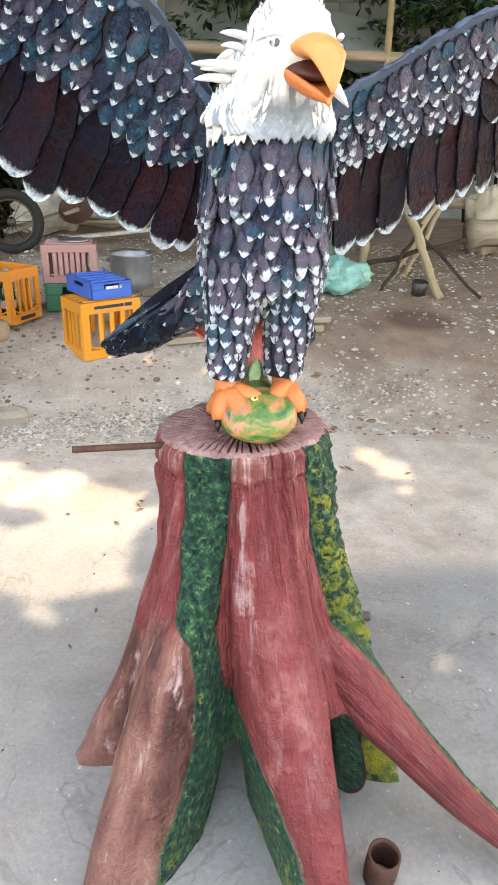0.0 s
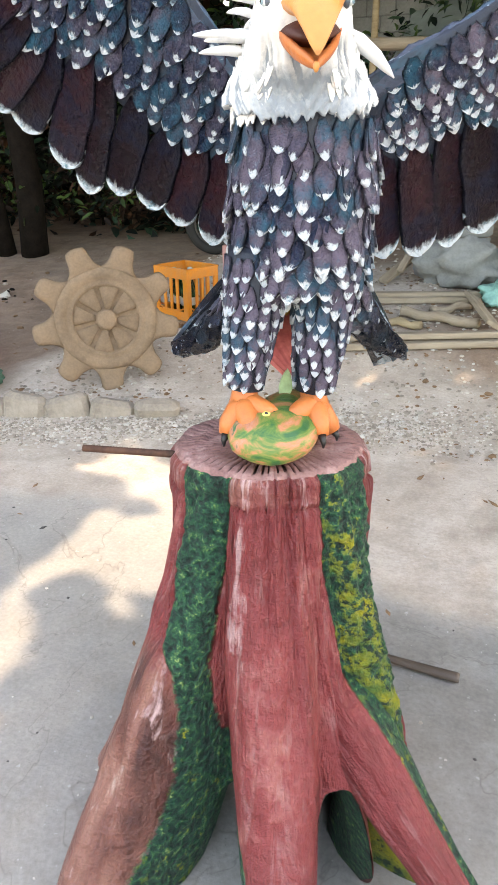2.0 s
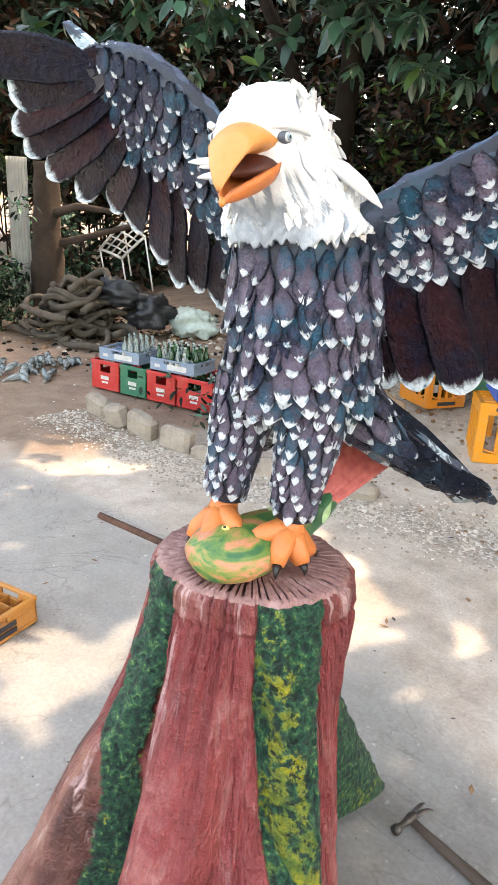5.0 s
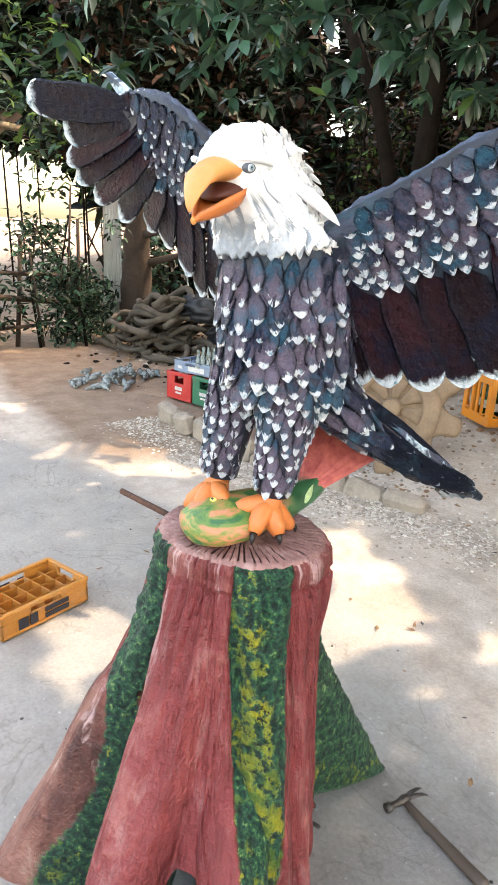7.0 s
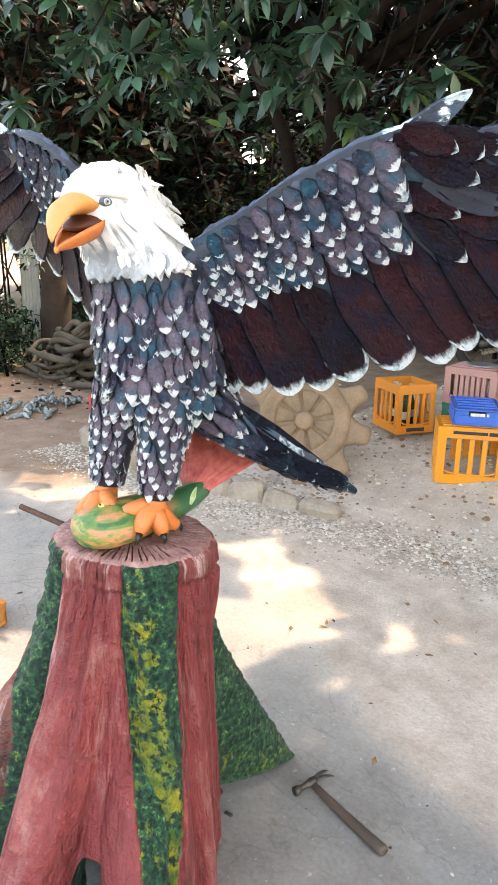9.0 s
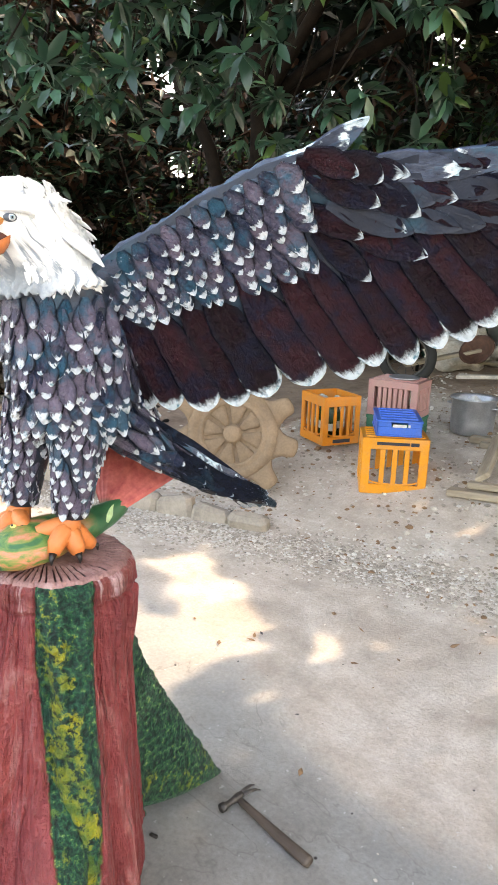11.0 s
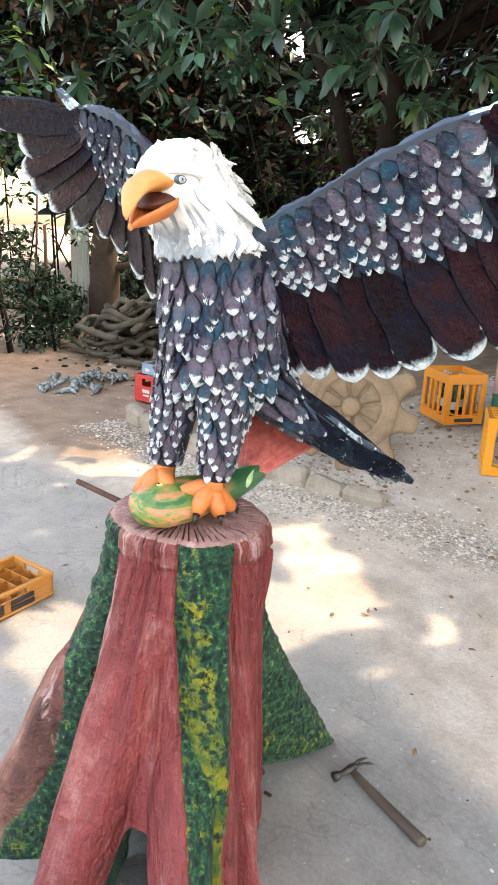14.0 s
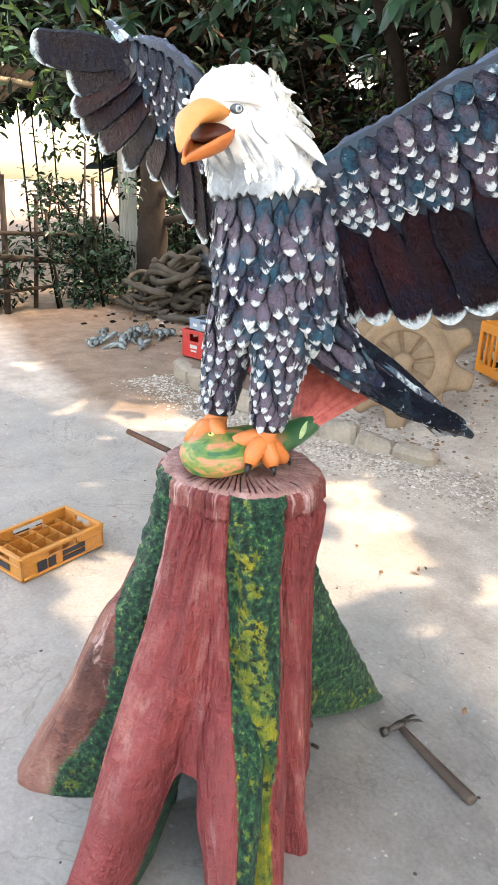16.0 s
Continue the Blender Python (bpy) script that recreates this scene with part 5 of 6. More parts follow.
crate("plastic_crate", at_ground(-1.52, 5.86, 0.0, 14), (0.44, 0.33, 0.235), M_greenplastic, "dark green plastic crate under a pink one", "crates", style="solid")
crate("plastic_crate", pose(-1.52, 5.86, ground_z(-1.52, 5.86) + 0.237, 0, 0, 13), (0.44, 0.33, 0.31), M_pinkplastic, "faded pink slatted crate stacked on a green crate", "crates", slats=6, floor_up=True)
lid = MB()
lid.lathe([(0.001, 0.004), (0.10, 0.0), (0.128, 0.008), (0.132, 0.016), (0.122, 0.020), (0.09, 0.013), (0.001, 0.016)], 28)
tagged(part("pot_lid", lid, M_steel, m=pose(-1.47, 5.84, ground_z(-1.52, 5.86) + 0.557)), "round dull aluminium lid lying on pink crate", "lid")


def build_pot():
    z = ground_z(-1.14, 6.49)
    p = thing("cooking_pot", pose(-1.14, 6.49, z - 0.01), "large dented aluminium pot standing on rubble", "pot")
    mb = MB()
    mb.lathe([(0.001, 0.0), (0.17, 0.0), (0.185, 0.015), (0.192, 0.10), (0.195, 0.30), (0.212, 0.318), (0.208, 0.328), (0.188, 0.312), (0.184, 0.10), (0.16, 0.03), (0.001, 0.03)], 32)
    part("pot_body", mb, M_steel, p)
    mb = MB()
    mb.lathe([(0.09, 0.03), (0.10, 0.24), (0.095, 0.26), (0.02, 0.335), (0.001, 0.34)], 18)
    part("inner_cone", mb, M_whiteink, p, "white plastic cone inside the pot")
    for s in (-1, 1):
        mb = MB()
        mb.tube([(s * 0.19, -0.05, 0.25), (s * 0.235, -0.045, 0.255), (s * 0.235, 0.045, 0.255), (s * 0.19, 0.05, 0.25)], 0.008, 8)
        part("handle", mb, M_steel, p)


build_pot()

crate("plastic_crate", pose(-1.405, 1.504, ground_z(-1.4, 1.5) + 0.003, 0, 0, -69.5 + 180), (0.473, 0.30, 0.125), M_rcplastic, "shallow worn orange bottle crate, empty, lying on concrete", "crates", style="solid", cells=(6, 4),
           print_rows={0: [(-0.13, 0.050, 0.05, 0.05), (-0.075, 0.050, 0.04, 0.05), (0.05, 0.066, 0.13, 0.022), (0.05, 0.034, 0.13, 0.022)], 1: [(-0.13, 0.050, 0.05, 0.05), (-0.075, 0.050, 0.04, 0.05), (0.05, 0.066, 0.13, 0.022), (0.05, 0.034, 0.13, 0.022)], 2: [(0, 0.05, 0.12, 0.03)], 3: [(0, 0.05, 0.12, 0.03)]}, print_mat=M_ink)

# the row of bottle crates behind the kerb
RA, RDIR, RBACK = Vector((-4.82, 3.86, 0)), Vector((0.955, 0.296, 0)), Vector((-0.296, 0.955, 0))
rang = math.degrees(math.atan2(0.296, 0.955))
pr = {0: [(0.0, 0.12, 0.10, 0.035), (0.0, 0.075, 0.08, 0.018)]}
for s, w, mt, lab in ((0.20, 0.36, M_redplastic, "red plastic bottle crate under a grey tray"), (0.555, 0.32, M_greenplastic, "green plastic bottle crate beside red ones"),
                      (0.90, 0.34, M_redplastic, "red plastic bottle crate under a grey tray"), (1.285, 0.40, M_redplastic, "red plastic bottle crate filled with green bottles")):
    p = RA + RDIR * s + RBACK * 0.23
    crate("plastic_crate", pose(p.x, p.y, 0.015, 0, 0, rang), (w, 0.46, 0.285), mt, lab, "crates", style="solid", print_rows=pr, print_mat=M_whiteink)
for s, lab in ((0.33, "grey blue plastic tray holding empty bottles"), (0.98, "grey blue plastic tray full of green bottles")):
    p = RA + RDIR * s + RBACK * 0.22
    crate("plastic_crate", pose(p.x, p.y, 0.303, 0, 0, rang + 2), (0.50, 0.34, 0.115), M_greyplastic, lab, "crates", style="solid", cells=(6, 4), print_rows={0: [(0.06, 0.05, 0.22, 0.05), (-0.16, 0.05, 0.06, 0.03)]}, print_mat=M_whiteink)
brng = random.Random(3)
clear_bottle = make_bottle("bottle", M_clear, "clear glass bottle standing in a tray", pose(-4.5, 4.3, 0.315), cap=False)
for s0, cols, skip, zb in ((0.33, 6, 0.35, 0.312), (0.98, 6, 0.12, 0.312), (1.29, 5, 0.15, 0.075)):
    for i in range(cols):
        for j in range(4):
            if brng.random() < skip or (s0 < 0.5 and i < 2):
                continue
            p = RA + RDIR * (s0 + (i - (cols - 1) / 2) * 0.075) + RBACK * (0.22 + (j - 1.5) * 0.075)
            copy_thing(green_bottle if (s0 > 0.5 and brng.random() < 0.75) else clear_bottle, pose(p.x, p.y, zb, 0, 0, brng.uniform(0, 360)) @ Matrix.Diagonal((1, 1, 1, 1)))
for o in list(bpy.data.objects):
    if o.name.startswith("bottle") and o.parent is None and o.matrix_basis.translation.x < -2.6 and o.get("label", "").startswith("green"):
        o.scale = (0.65, 0.65, 0.65)
clear_bottle.matrix_basis = pose(*(RA + RDIR * 0.40 + RBACK * 0.30 + Vector((0, 0, 0.312))))

# bottles heaped on the ground
M_heapglass = plain("dusty_clear_glass", (0.24, 0.28, 0.28), 0.18, vary=0.5, scale=8, bumps=0.0, spec=0.8)
heap_bottle = make_bottle("bottle", M_heapglass, "clear glass bottle lying in a heap", pose(-5.82, 3.78, 0.12, 88, 0, 75), cap=False, paper=False)
for i in range(44):
    x, y = brng.gauss(-5.82, 0.24), brng.gauss(3.78, 0.34)
    lay = max(0, 1 - math.hypot((x + 5.82) / 0.4, (y - 3.78) / 0.5))
    copy_thing(heap_bottle, pose(x, y, 0.03 + 0.13 * lay * brng.random(), 90 + brng.uniform(-8, 8), 0, 60 + brng.gauss(0, 18)))

# ---- kerb blocks ----
bl = MB()
bl.box((0.30, 0.13, 0.20), (0, 0, 0.0), bevel=0.032)
blk = random.Random(5)
KERB = [(-4.15, 3.52), (-3.45, 3.46), (-2.72, 3.63), (-2.2, 3.78), (-1.35, 4.10)]
row = thing("block_kerb", Matrix.Identity(4), "row of half-sunk dusty concrete blocks edging the earth", "kerb", kind="structure")
bmesh_shared = bl.mesh("block", M_block, False)
for (x0, y0), (x1, y1) in zip(KERB, KERB[1:]):
    n = max(1, round(math.hypot(x1 - x0, y1 - y0) / 0.315))
    for i in range(n):
        f = (i + 0.5) / n
        x, y = x0 + (x1 - x0) * f, y0 + (y1 - y0) * f
        o = new("block", bmesh_shared)
        o.parent = row
        sink = 0.085 if x < -2.6 else 0.040
        o.matrix_basis = pose(x, y, sink - 0.02 + blk.uniform(-.035, .03), blk.uniform(-16, 16), blk.uniform(-12, 12), math.degrees(math.atan2(y1 - y0, x1 - x0)) + blk.uniform(-9, 9))


# ---- the cement gear ----
def build_gear():
    g = thing("cement_gear", pose(-2.08, 4.42, 0.512, 0, 0, 37) @ pose(0, 0, 0, -10, 0, 0), "sandy cement gear wheel with nine teeth propped upright", "gear")
    rot = pose(0, 0, 0, 90, 0, 0)
    mb = MB()
    mb.lathe([(0.001, -0.05), (0.34, -0.05), (0.365, -0.03), (0.365, 0.03), (0.345, 0.055), (0.30, 0.062), (0.285, 0.050), (0.27, 0.048), (0.255, 0.056), (0.24, 0.054), (0.225, 0.015), (0.10, 0.010), (0.075, 0.03), (0.068, 0.062), (0.055, 0.070), (0.001, 0.074)], 48, m=rot)
    part("disc", mb, M_cement, g)
    for k in range(9):
        mb = MB()
        rows = []
        for r, w, th in ((0.33, 0.15, 0.05), (0.375, 0.105, 0.055), (0.42, 0.085, 0.062), (0.48, 0.078, 0.058), (0.51, 0.066, 0.05), (0.524, 0.03, 0.03)):
            rows.append([(w * math.cos(a), -th * math.sin(a) * (1.0 + 0.25 * math.cos(2 * a)), r) for a in [2 * math.pi * j / 12 for j in range(12)]])
        mb.grid(rows, 0, True, True)
        part("tooth", mb, M_cement, g, m=pose(0, 0, 0, 0, 40 * k + 20, 0))
    for k in range(8):
        mb = MB()
        rows = []
        for r, w, y in ((0.070, 0.018, -0.020), (0.080, 0.022, -0.034), (0.150, 0.046, -0.030), (0.215, 0.070, -0.036), (0.232, 0.072, -0.020)):
            rows.append([(w * f, y - (0.006 if abs(f) < 0.9 else -0.014), r + 0.006 * (1 - f * f)) for f in (-1, -.85, -.4, 0, .4, .85, 1)])
        mb.grid(rows, 0)
        part("spoke_panel", mb, M_cement, g, m=pose(0, 0, 0, 0, 45 * k + 10, 0))


build_gear()

# ---- hammer, bar, pipe ----
def build_hammer():
    a, b = Vector((0.325, 2.235, 0)), Vector((0.665, 2.232, 0))
    h = thing("claw_hammer", pose(a.x, a.y, 0.021, 0, 0, -2), "claw hammer with a worn wooden handle lying on concrete", "hammer")
    mb = MB()
    mb.tube([(0.0, 0, 0.004), (0.06, 0, 0.0), (0.15, 0, -0.002), (0.26, 0, -0.003), (0.325, 0, -0.002), (0.335, 0, -0.002)], [0.012, 0.014, 0.0165, 0.019, 0.0205, 0.017], 14, flat=0.82)
    part("handle", mb, M_handle, h)
    mb = MB()
    mb.tube([(0, -0.075, 0.006), (0, -0.06, 0.006), (0, -0.055, 0.006), (0, -0.03, 0.006), (0, 0.0, 0.007), (0, 0.02, 0.009)], [0.016, 0.016, 0.011, 0.010, 0.016, 0.012], 12)
    part("head", mb, M_iron, h)
    for s in (-1, 1):
        mb = MB()
        mb.tube([(s * 0.004, 0.012, 0.009), (s * 0.009, 0.045, 0.012), (s * 0.013, 0.07, 0.008), (s * 0.016, 0.09, -0.004)], [0.010, 0.008, 0.006, 0.003], 8, flat=0.6)
        part("claw", mb, M_iron, h)


build_hammer()
mb = MB()
pts = [Vector((-0.03, 1.545, 1.03)).lerp(Vector((-0.222, 1.503, 1.03)), i / 60) for i in range(61)]
mb.tube([Vector((0.03, 1.557, 1.03))] + pts, [0.0075] + [0.0078 if i % 2 else 0.0088 for i in range(61)], 10)
tagged(part("steel_bar", mb, M_rust), "rusty ribbed steel bar jutting from stump top", "rod")
mb = MB()
mb.lathe([(0.034, 0.0), (0.040, 0.0), (0.042, 0.05), (0.041, 0.10), (0.036, 0.102), (0.034, 0.09), (0.034, 0.01)], 22, caps=False)
tagged(part("rusty_can", mb, M_rust, m=pose(0.562, 1.205, 0.0, 4, 3, 0)), "short rusty iron can open at top, on concrete", "can")


# ---- timber and clutter on the earth bank ----
def plank(name, a, b, w, h, mt, label, cat="plank", group="timber", roll=0.0, round_=False):
    a, b = Vector(a), Vector(b)
    ln = (b - a).length
    mb = MB()
    if round_:
        n = 14
        jr = random.Random(int(a.x * 1000))
        mb.tube([(ln * (i / n - 0.5), 0.012 * math.sin(i * 1.1), 0.010 * math.cos(i * 0.8)) for i in range(n + 1)], [w * 0.5 * (1 + jr.uniform(-.12, .12) + (0.14 if i % 4 == 0 else 0)) for i in range(n + 1)], 9)
    else:
        mb.box((ln, w, h), bevel=min(w, h) * 0.12)
    d = (b - a).normalized()
    m = Matrix.Translation((a + b) / 2) @ d.to_track_quat("X", "Z").to_matrix().to_4x4() @ pose(0, 0, 0, roll, 0, 0)
    return tagged(part(name, mb, mt, m=m, smooth=round_), label, cat, group)


def gp(x, y, up=0.0):
    return (x, y, ground_z(x, y) + up)


frame_label = "weathered grey plank of a broken frame on rubble"
plank("plank", gp(-0.62, 5.22, 0.03), gp(0.62, 5.46, 0.035), 0.10, 0.05, M_wood, frame_label)
plank("plank", gp(-0.50, 5.28, 0.085), gp(0.68, 5.50, 0.085), 0.07, 0.045, M_wood, frame_label)
plank("plank", gp(-1.0, 6.22, 0.04), gp(0.45, 6.50, 0.05), 0.08, 0.06, M_wood, frame_label)
plank("plank", gp(-0.86, 6.12, 0.03), gp(0.4, 6.38, 0.03), 0.06, 0.05, M_wood, frame_label)
plank("plank", gp(-0.74, 6.20, 0.10), gp(-0.42, 5.32, 0.13), 0.11, 0.04, M_wood, frame_label, roll=40)
plank("plank", gp(0.28, 6.30, 0.09), gp(0.52, 5.50, 0.13), 0.12, 0.035, M_wood, frame_label, roll=-30)
plank("plank", gp(-0.55, 6.75, 0.03), gp(-0.28, 7.6, 0.20), 0.09, 0.04, M_wood, "slanting weathered board leaning on rubble", roll=20)
plank("plank", gp(-0.42, 6.9, 0.1), gp(-0.16, 7.9, 0.75), 0.07, 0.03, M_wood, "slanting weathered board leaning on rubble")
plank("log", gp(-0.22, 5.92, 0.05), gp(0.40, 5.72, 0.05), 0.085, 0, M_wood, "short barkless grey log on rubble", "log", round_=True)
plank("log", gp(-0.40, 5.72, 0.03), gp(-0.02, 5.66, 0.035), 0.06, 0, M_bamboo, "split pale branch on rubble", "branch", round_=True)
plank("log", gp(0.02, 5.95, 0.05), gp(0.38, 6.2, 0.06), 0.06, 0, M_wood, "short barkless grey log on rubble", "log", round_=True)
# bamboo props and sticks
stick = "dry bamboo pole propped over the earth bank"
plank("pole", gp(1.74, 6.39), (1.40, 6.75, 1.22), 0.075, 0, M_bamboo, stick, "pole", "poles", round_=True)
plank("pole", gp(1.09, 7.07), (1.10, 7.10, 1.5), 0.075, 0, M_bamboo, stick, "pole", "poles", round_=True)
plank("pole", gp(1.38, 7.0), (1.98, 7.4, 1.45), 0.055, 0, M_bamboo, stick, "pole", "poles", round_=True)
plank("pole", gp(1.55, 7.2), (2.1, 7.6, 1.5), 0.05, 0, M_bamboo, stick, "pole", "poles", round_=True)
plank("pole", gp(1.1, 6.7, 0.22), gp(2.05, 6.9, 0.42), 0.045, 0, M_brownbark, "dark stick lying across poles", "stick", "poles", round_=True)
plank("pole", gp(1.22, 6.5, 0.02), (1.60, 6.9, 1.0), 0.035, 0, M_brownbark, "thin dark stick leaning on poles", "stick", "poles", round_=True)
plank("pole", gp(2.10, 6.35, 0.02), (1.55, 6.8, 0.95), 0.03, 0, M_brownbark, "thin dark stick leaning on poles", "stick", "poles", round_=True)
plank("pole", gp(2.35, 8.0, 0.25), gp(4.6, 8.3, 0.45), 0.30, 0, M_wood, "thick weathered log lying along the bank", "log", "timber", round_=True)
plank("pole", gp(1.9, 8.6, 0.5), gp(4.6, 8.6, 0.6), 0.14, 0, M_wood, "weathered log lying along the bank", "log", "timber", round_=True)
plank("plank", gp(2.5, 5.0, 0.02), gp(3.3, 5.3, 0.03), 0.08, 0.03, M_wood, "weathered board lying on earth")


def sack(name, c, r, mt, label, seed, cat="sack"):
    mb = MB()
    rows, k = [], 40
    for i in range(27):
        ph = math.pi * (0.02 + 0.96 * i / 26)
        row = []
        for j in range(k):
            th = 2 * math.pi * j / k
            p = Vector((math.sin(ph) * math.cos(th), math.sin(ph) * math.sin(th), -math.cos(ph)))
            f = 1 + 0.45 * noise.noise(p * 1.7 + Vector((seed, 0, 0))) + 0.30 * abs(noise.noise(p * 4 + Vector((0, seed, 0)))) - 0.30 * (0.4 - abs(noise.noise(p * 2.6 + Vector((0, 0, seed)))))
            row.append((p.x * r[0] * f, p.y * r[1] * f, max(-r[2] * 0.72, p.z * r[2] * f)))
        rows.append(row)
    mb.grid(rows, 0, True, True)
    z = ground_z(c[0], c[1]) + r[2] * 0.70 + (c[2] if len(c) > 2 else 0)
    return tagged(part(name, mb, mt, m=pose(c[0], c[1], z, 0, 0, seed * 40)), label, cat)


M_palesack = plain("pale_sack", (0.45, 0.52, 0.46), 0.6, vary=0.35, scale=6, bumps=0.8, fine=25)
M_greensack = plain("dark_green_sack", (0.06, 0.15, 0.10), 0.6, vary=0.4, scale=6, bumps=0.8, fine=25)
sack("plastic_sack", (0.86, 6.62), (0.30, 0.20, 0.17), M_sack, "crumpled teal plastic sack on the earth bank", 1.3)
sack("plastic_sack", (0.52, 6.44), (0.22, 0.16, 0.11), M_sack, "flattened teal plastic sack on the earth bank", 2.1)
sack("plastic_sack", (0.66, 6.95), (0.17, 0.16, 0.26), M_greensack, "dark green sack standing behind teal sacks", 3.3)
sack("plastic_sack", (-6.35, 6.2), (0.42, 0.3, 0.2), M_palesack, "pale green sack beside the hose pile", 4.2)
sack("plastic_sack", (-6.9, 5.35, 0.45), (0.36, 0.26, 0.20), M_darkbag, "black plastic bag on top of the hoses", 5.2)
sack("plastic_sack", (-6.6, 5.7, 0.15), (0.3, 0.26, 0.24), M_darkbag, "black plastic bag beside the hoses", 6.4)
sack("cloth_sack", (2.62, 8.42), (0.22, 0.18, 0.42), M_fabric, "beige cloth sack slumped against logs", 7.7)
sack("cloth_sack", (-2.75, 9.1), (0.5, 0.4, 0.3), M_stone, "grey lumpy sack of cement among scrap", 8.1)
sack("cloth_sack", (-1.9, 9.6), (0.6, 0.4, 0.32), M_stone, "grey lumpy sack of cement among scrap", 9.1)
sack("mossy_stone", (-3.05, 4.15), (0.17, 0.12, 0.10), M_greensack, "green stained stone beside the gear", 3.9, "stone")

mb = MB()
mb.lathe([(0.05, 0.0), (0.065, 0.0), (0.075, 0.13), (0.07, 0.132), (0.06, 0.02), (0.001, 0.02)], 18)
tagged(part("small_bucket", mb, M_iron, m=at_ground(1.56, 6.47, 0, 0, 8)), "small dark metal bucket on red earth", "bucket")
mb = MB()
mb.lathe([(0.001, 0.0), (0.26, 0.0), (0.285, 0.02), (0.285, 0.10), (0.26, 0.12), (0.001, 0.12)], 30)
d1 = thing("round_slab", at_ground(0.02, 8.3, 0.20), "round grey cement slab resting on blocks", "slab")
part("slab_disc", mb, M_blockgrey, d1)
for s in (-1, 1):
    mb = MB()
    mb.box((0.18, 0.3, 0.22), (s * 0.16, 0, -0.11), bevel=0.02)
    part("support_block", mb, M_block, d1)
mb = MB()
mb.lathe([(0.10, 0.0), (0.19, 0.14), (0.215, 0.15), (0.20, 0.135), (0.11, 0.02), (0.001, 0.02)], 26)
tagged(part("iron_basin", mb, M_rust, m=at_ground(-2.2, 8.6, 0.25, 0, 50)), "rusty round basin tipped on scrap heap", "basin")
for i, (x, y, a, ln) in enumerate(((-1.7, 8.3, 20, 1.1), (-2.2, 8.9, -15, 1.4), (-1.3, 8.8, 5, 1.0), (-2.6, 8.4, 40, 0.9), (-1.5, 9.2, -25, 1.2))):
    dx, dy = math.cos(radians(a)) * ln / 2, math.sin(radians(a)) * ln / 2
    plank("plank", gp(x - dx, y - dy, 0.10 + 0.05 * i), gp(x + dx, y + dy, 0.16 + 0.05 * i), 0.18 if i % 2 else 0.12, 0.04, M_wood if i % 2 else M_stone, "grey board in a heap of scrap")


def build_wheel():
    w = thing("motorcycle_wheel", at_ground(-2.78, 7.9, 0.36, 20), "spoked motorcycle wheel with a dusty black tyre", "wheel")
    rot = pose(0, 0, 0, 90, 0, 0)
    mb = MB()
    ring = lambda R, r, seg=40, k=10: [[Vector(((R + r * math.cos(b)) * math.cos(a), r * math.sin(b), (R + r * math.cos(b)) * math.sin(a))) for b in [2 * math.pi * j / k for j in range(k)]] for a in [2 * math.pi * i / seg for i in range(seg + 1)]]
    mb.grid(ring(0.30, 0.055), 0, True)
    part("tyre", mb, M_rubber, w)
    mb = MB()
    mb.grid(ring(0.24, 0.014), 0, True)
    part("rim", mb, M_iron, w)
    mb = MB()
    mb.lathe([(0.001, -0.06), (0.05, -0.06), (0.05, 0.06), (0.001, 0.06)], 16, m=rot)
    part("hub", mb, M_iron, w)
    for k in range(12):
        mb = MB()
        mb.tube([(0.04, 0, 0), (0.235, 0, 0)], 0.004, 5)
        part("spoke", mb, M_iron, w, m=pose(0, 0, 0, 0, 30 * k, 0))


build_wheel()


def build_ring_gear():
    g = thing("broken_ring_gear", at_ground(-4.88, 6.45, 0.20, 25) @ pose(0, 0, 0, 62, 0, 0), "broken white cement ring with stubby teeth", "gear")
    mb = MB()
    arc = [radians(120 + 190 * i / 24) for i in range(25)]
    mb.tube([(0.26 * math.cos(a), 0.26 * math.sin(a), 0) for a in arc], 0.045, 10)
    part("ring", mb, M_paleStone, g)
    for k in range(6):
        a = radians(130 + 34 * k)
        mb = MB()
        mb.tube([(0.26 * math.cos(a), 0.26 * math.sin(a), 0), (0.36 * math.cos(a), 0.36 * math.sin(a), 0), (0.41 * math.cos(a + .06), 0.41 * math.sin(a + .06), 0)], [0.04, 0.034, 0.026], 8)
        part("tooth", mb, M_paleStone, g)


build_ring_gear()


def build_hoses():
    h = thing("hose_pile", at_ground(-7.25, 4.95), "heap of coiled old grey brown hoses", "hose")
    r = random.Random(11)
    for k in range(36):
        R = r.uniform(0.26, 0.58) * (1 - 0.011 * k)
        cx, cy, cz = r.gauss(0, 0.30 - 0.006 * k), r.gauss(0, 0.36 - 0.007 * k), 0.05 + 0.020 * k * r.uniform(0.7, 1.1)
        tx, ty = r.uniform(-0.35, 0.35), r.uniform(-0.35, 0.35)
        if k % 5 == 4:
            tx, ty = r.uniform(-0.9, 0.9), r.uniform(0.3, 0.9)
        n, sweep, a0 = 30, r.uniform(200, 400), r.uniform(0, 360)
        pts = []
        for i in range(n):
            a = radians(a0 + sweep * i / (n - 1))
            x, y = R * math.cos(a) * (1 + 0.16 * math.sin(2.3 * a + k)), R * 0.85 * math.sin(a) * (1 + 0.16 * math.cos(1.7 * a + 2 * k))
            pts.append((cx + x, cy + y, max(0.04, 0.05 * math.sin(3 * a + k) + cz + tx * x * 0.4 + ty * y * 0.4)))
        mb = MB()
        mb.tube(pts, r.uniform(0.030, 0.048), 9)
        part("coil", mb, M_rope, h)


build_hoses()

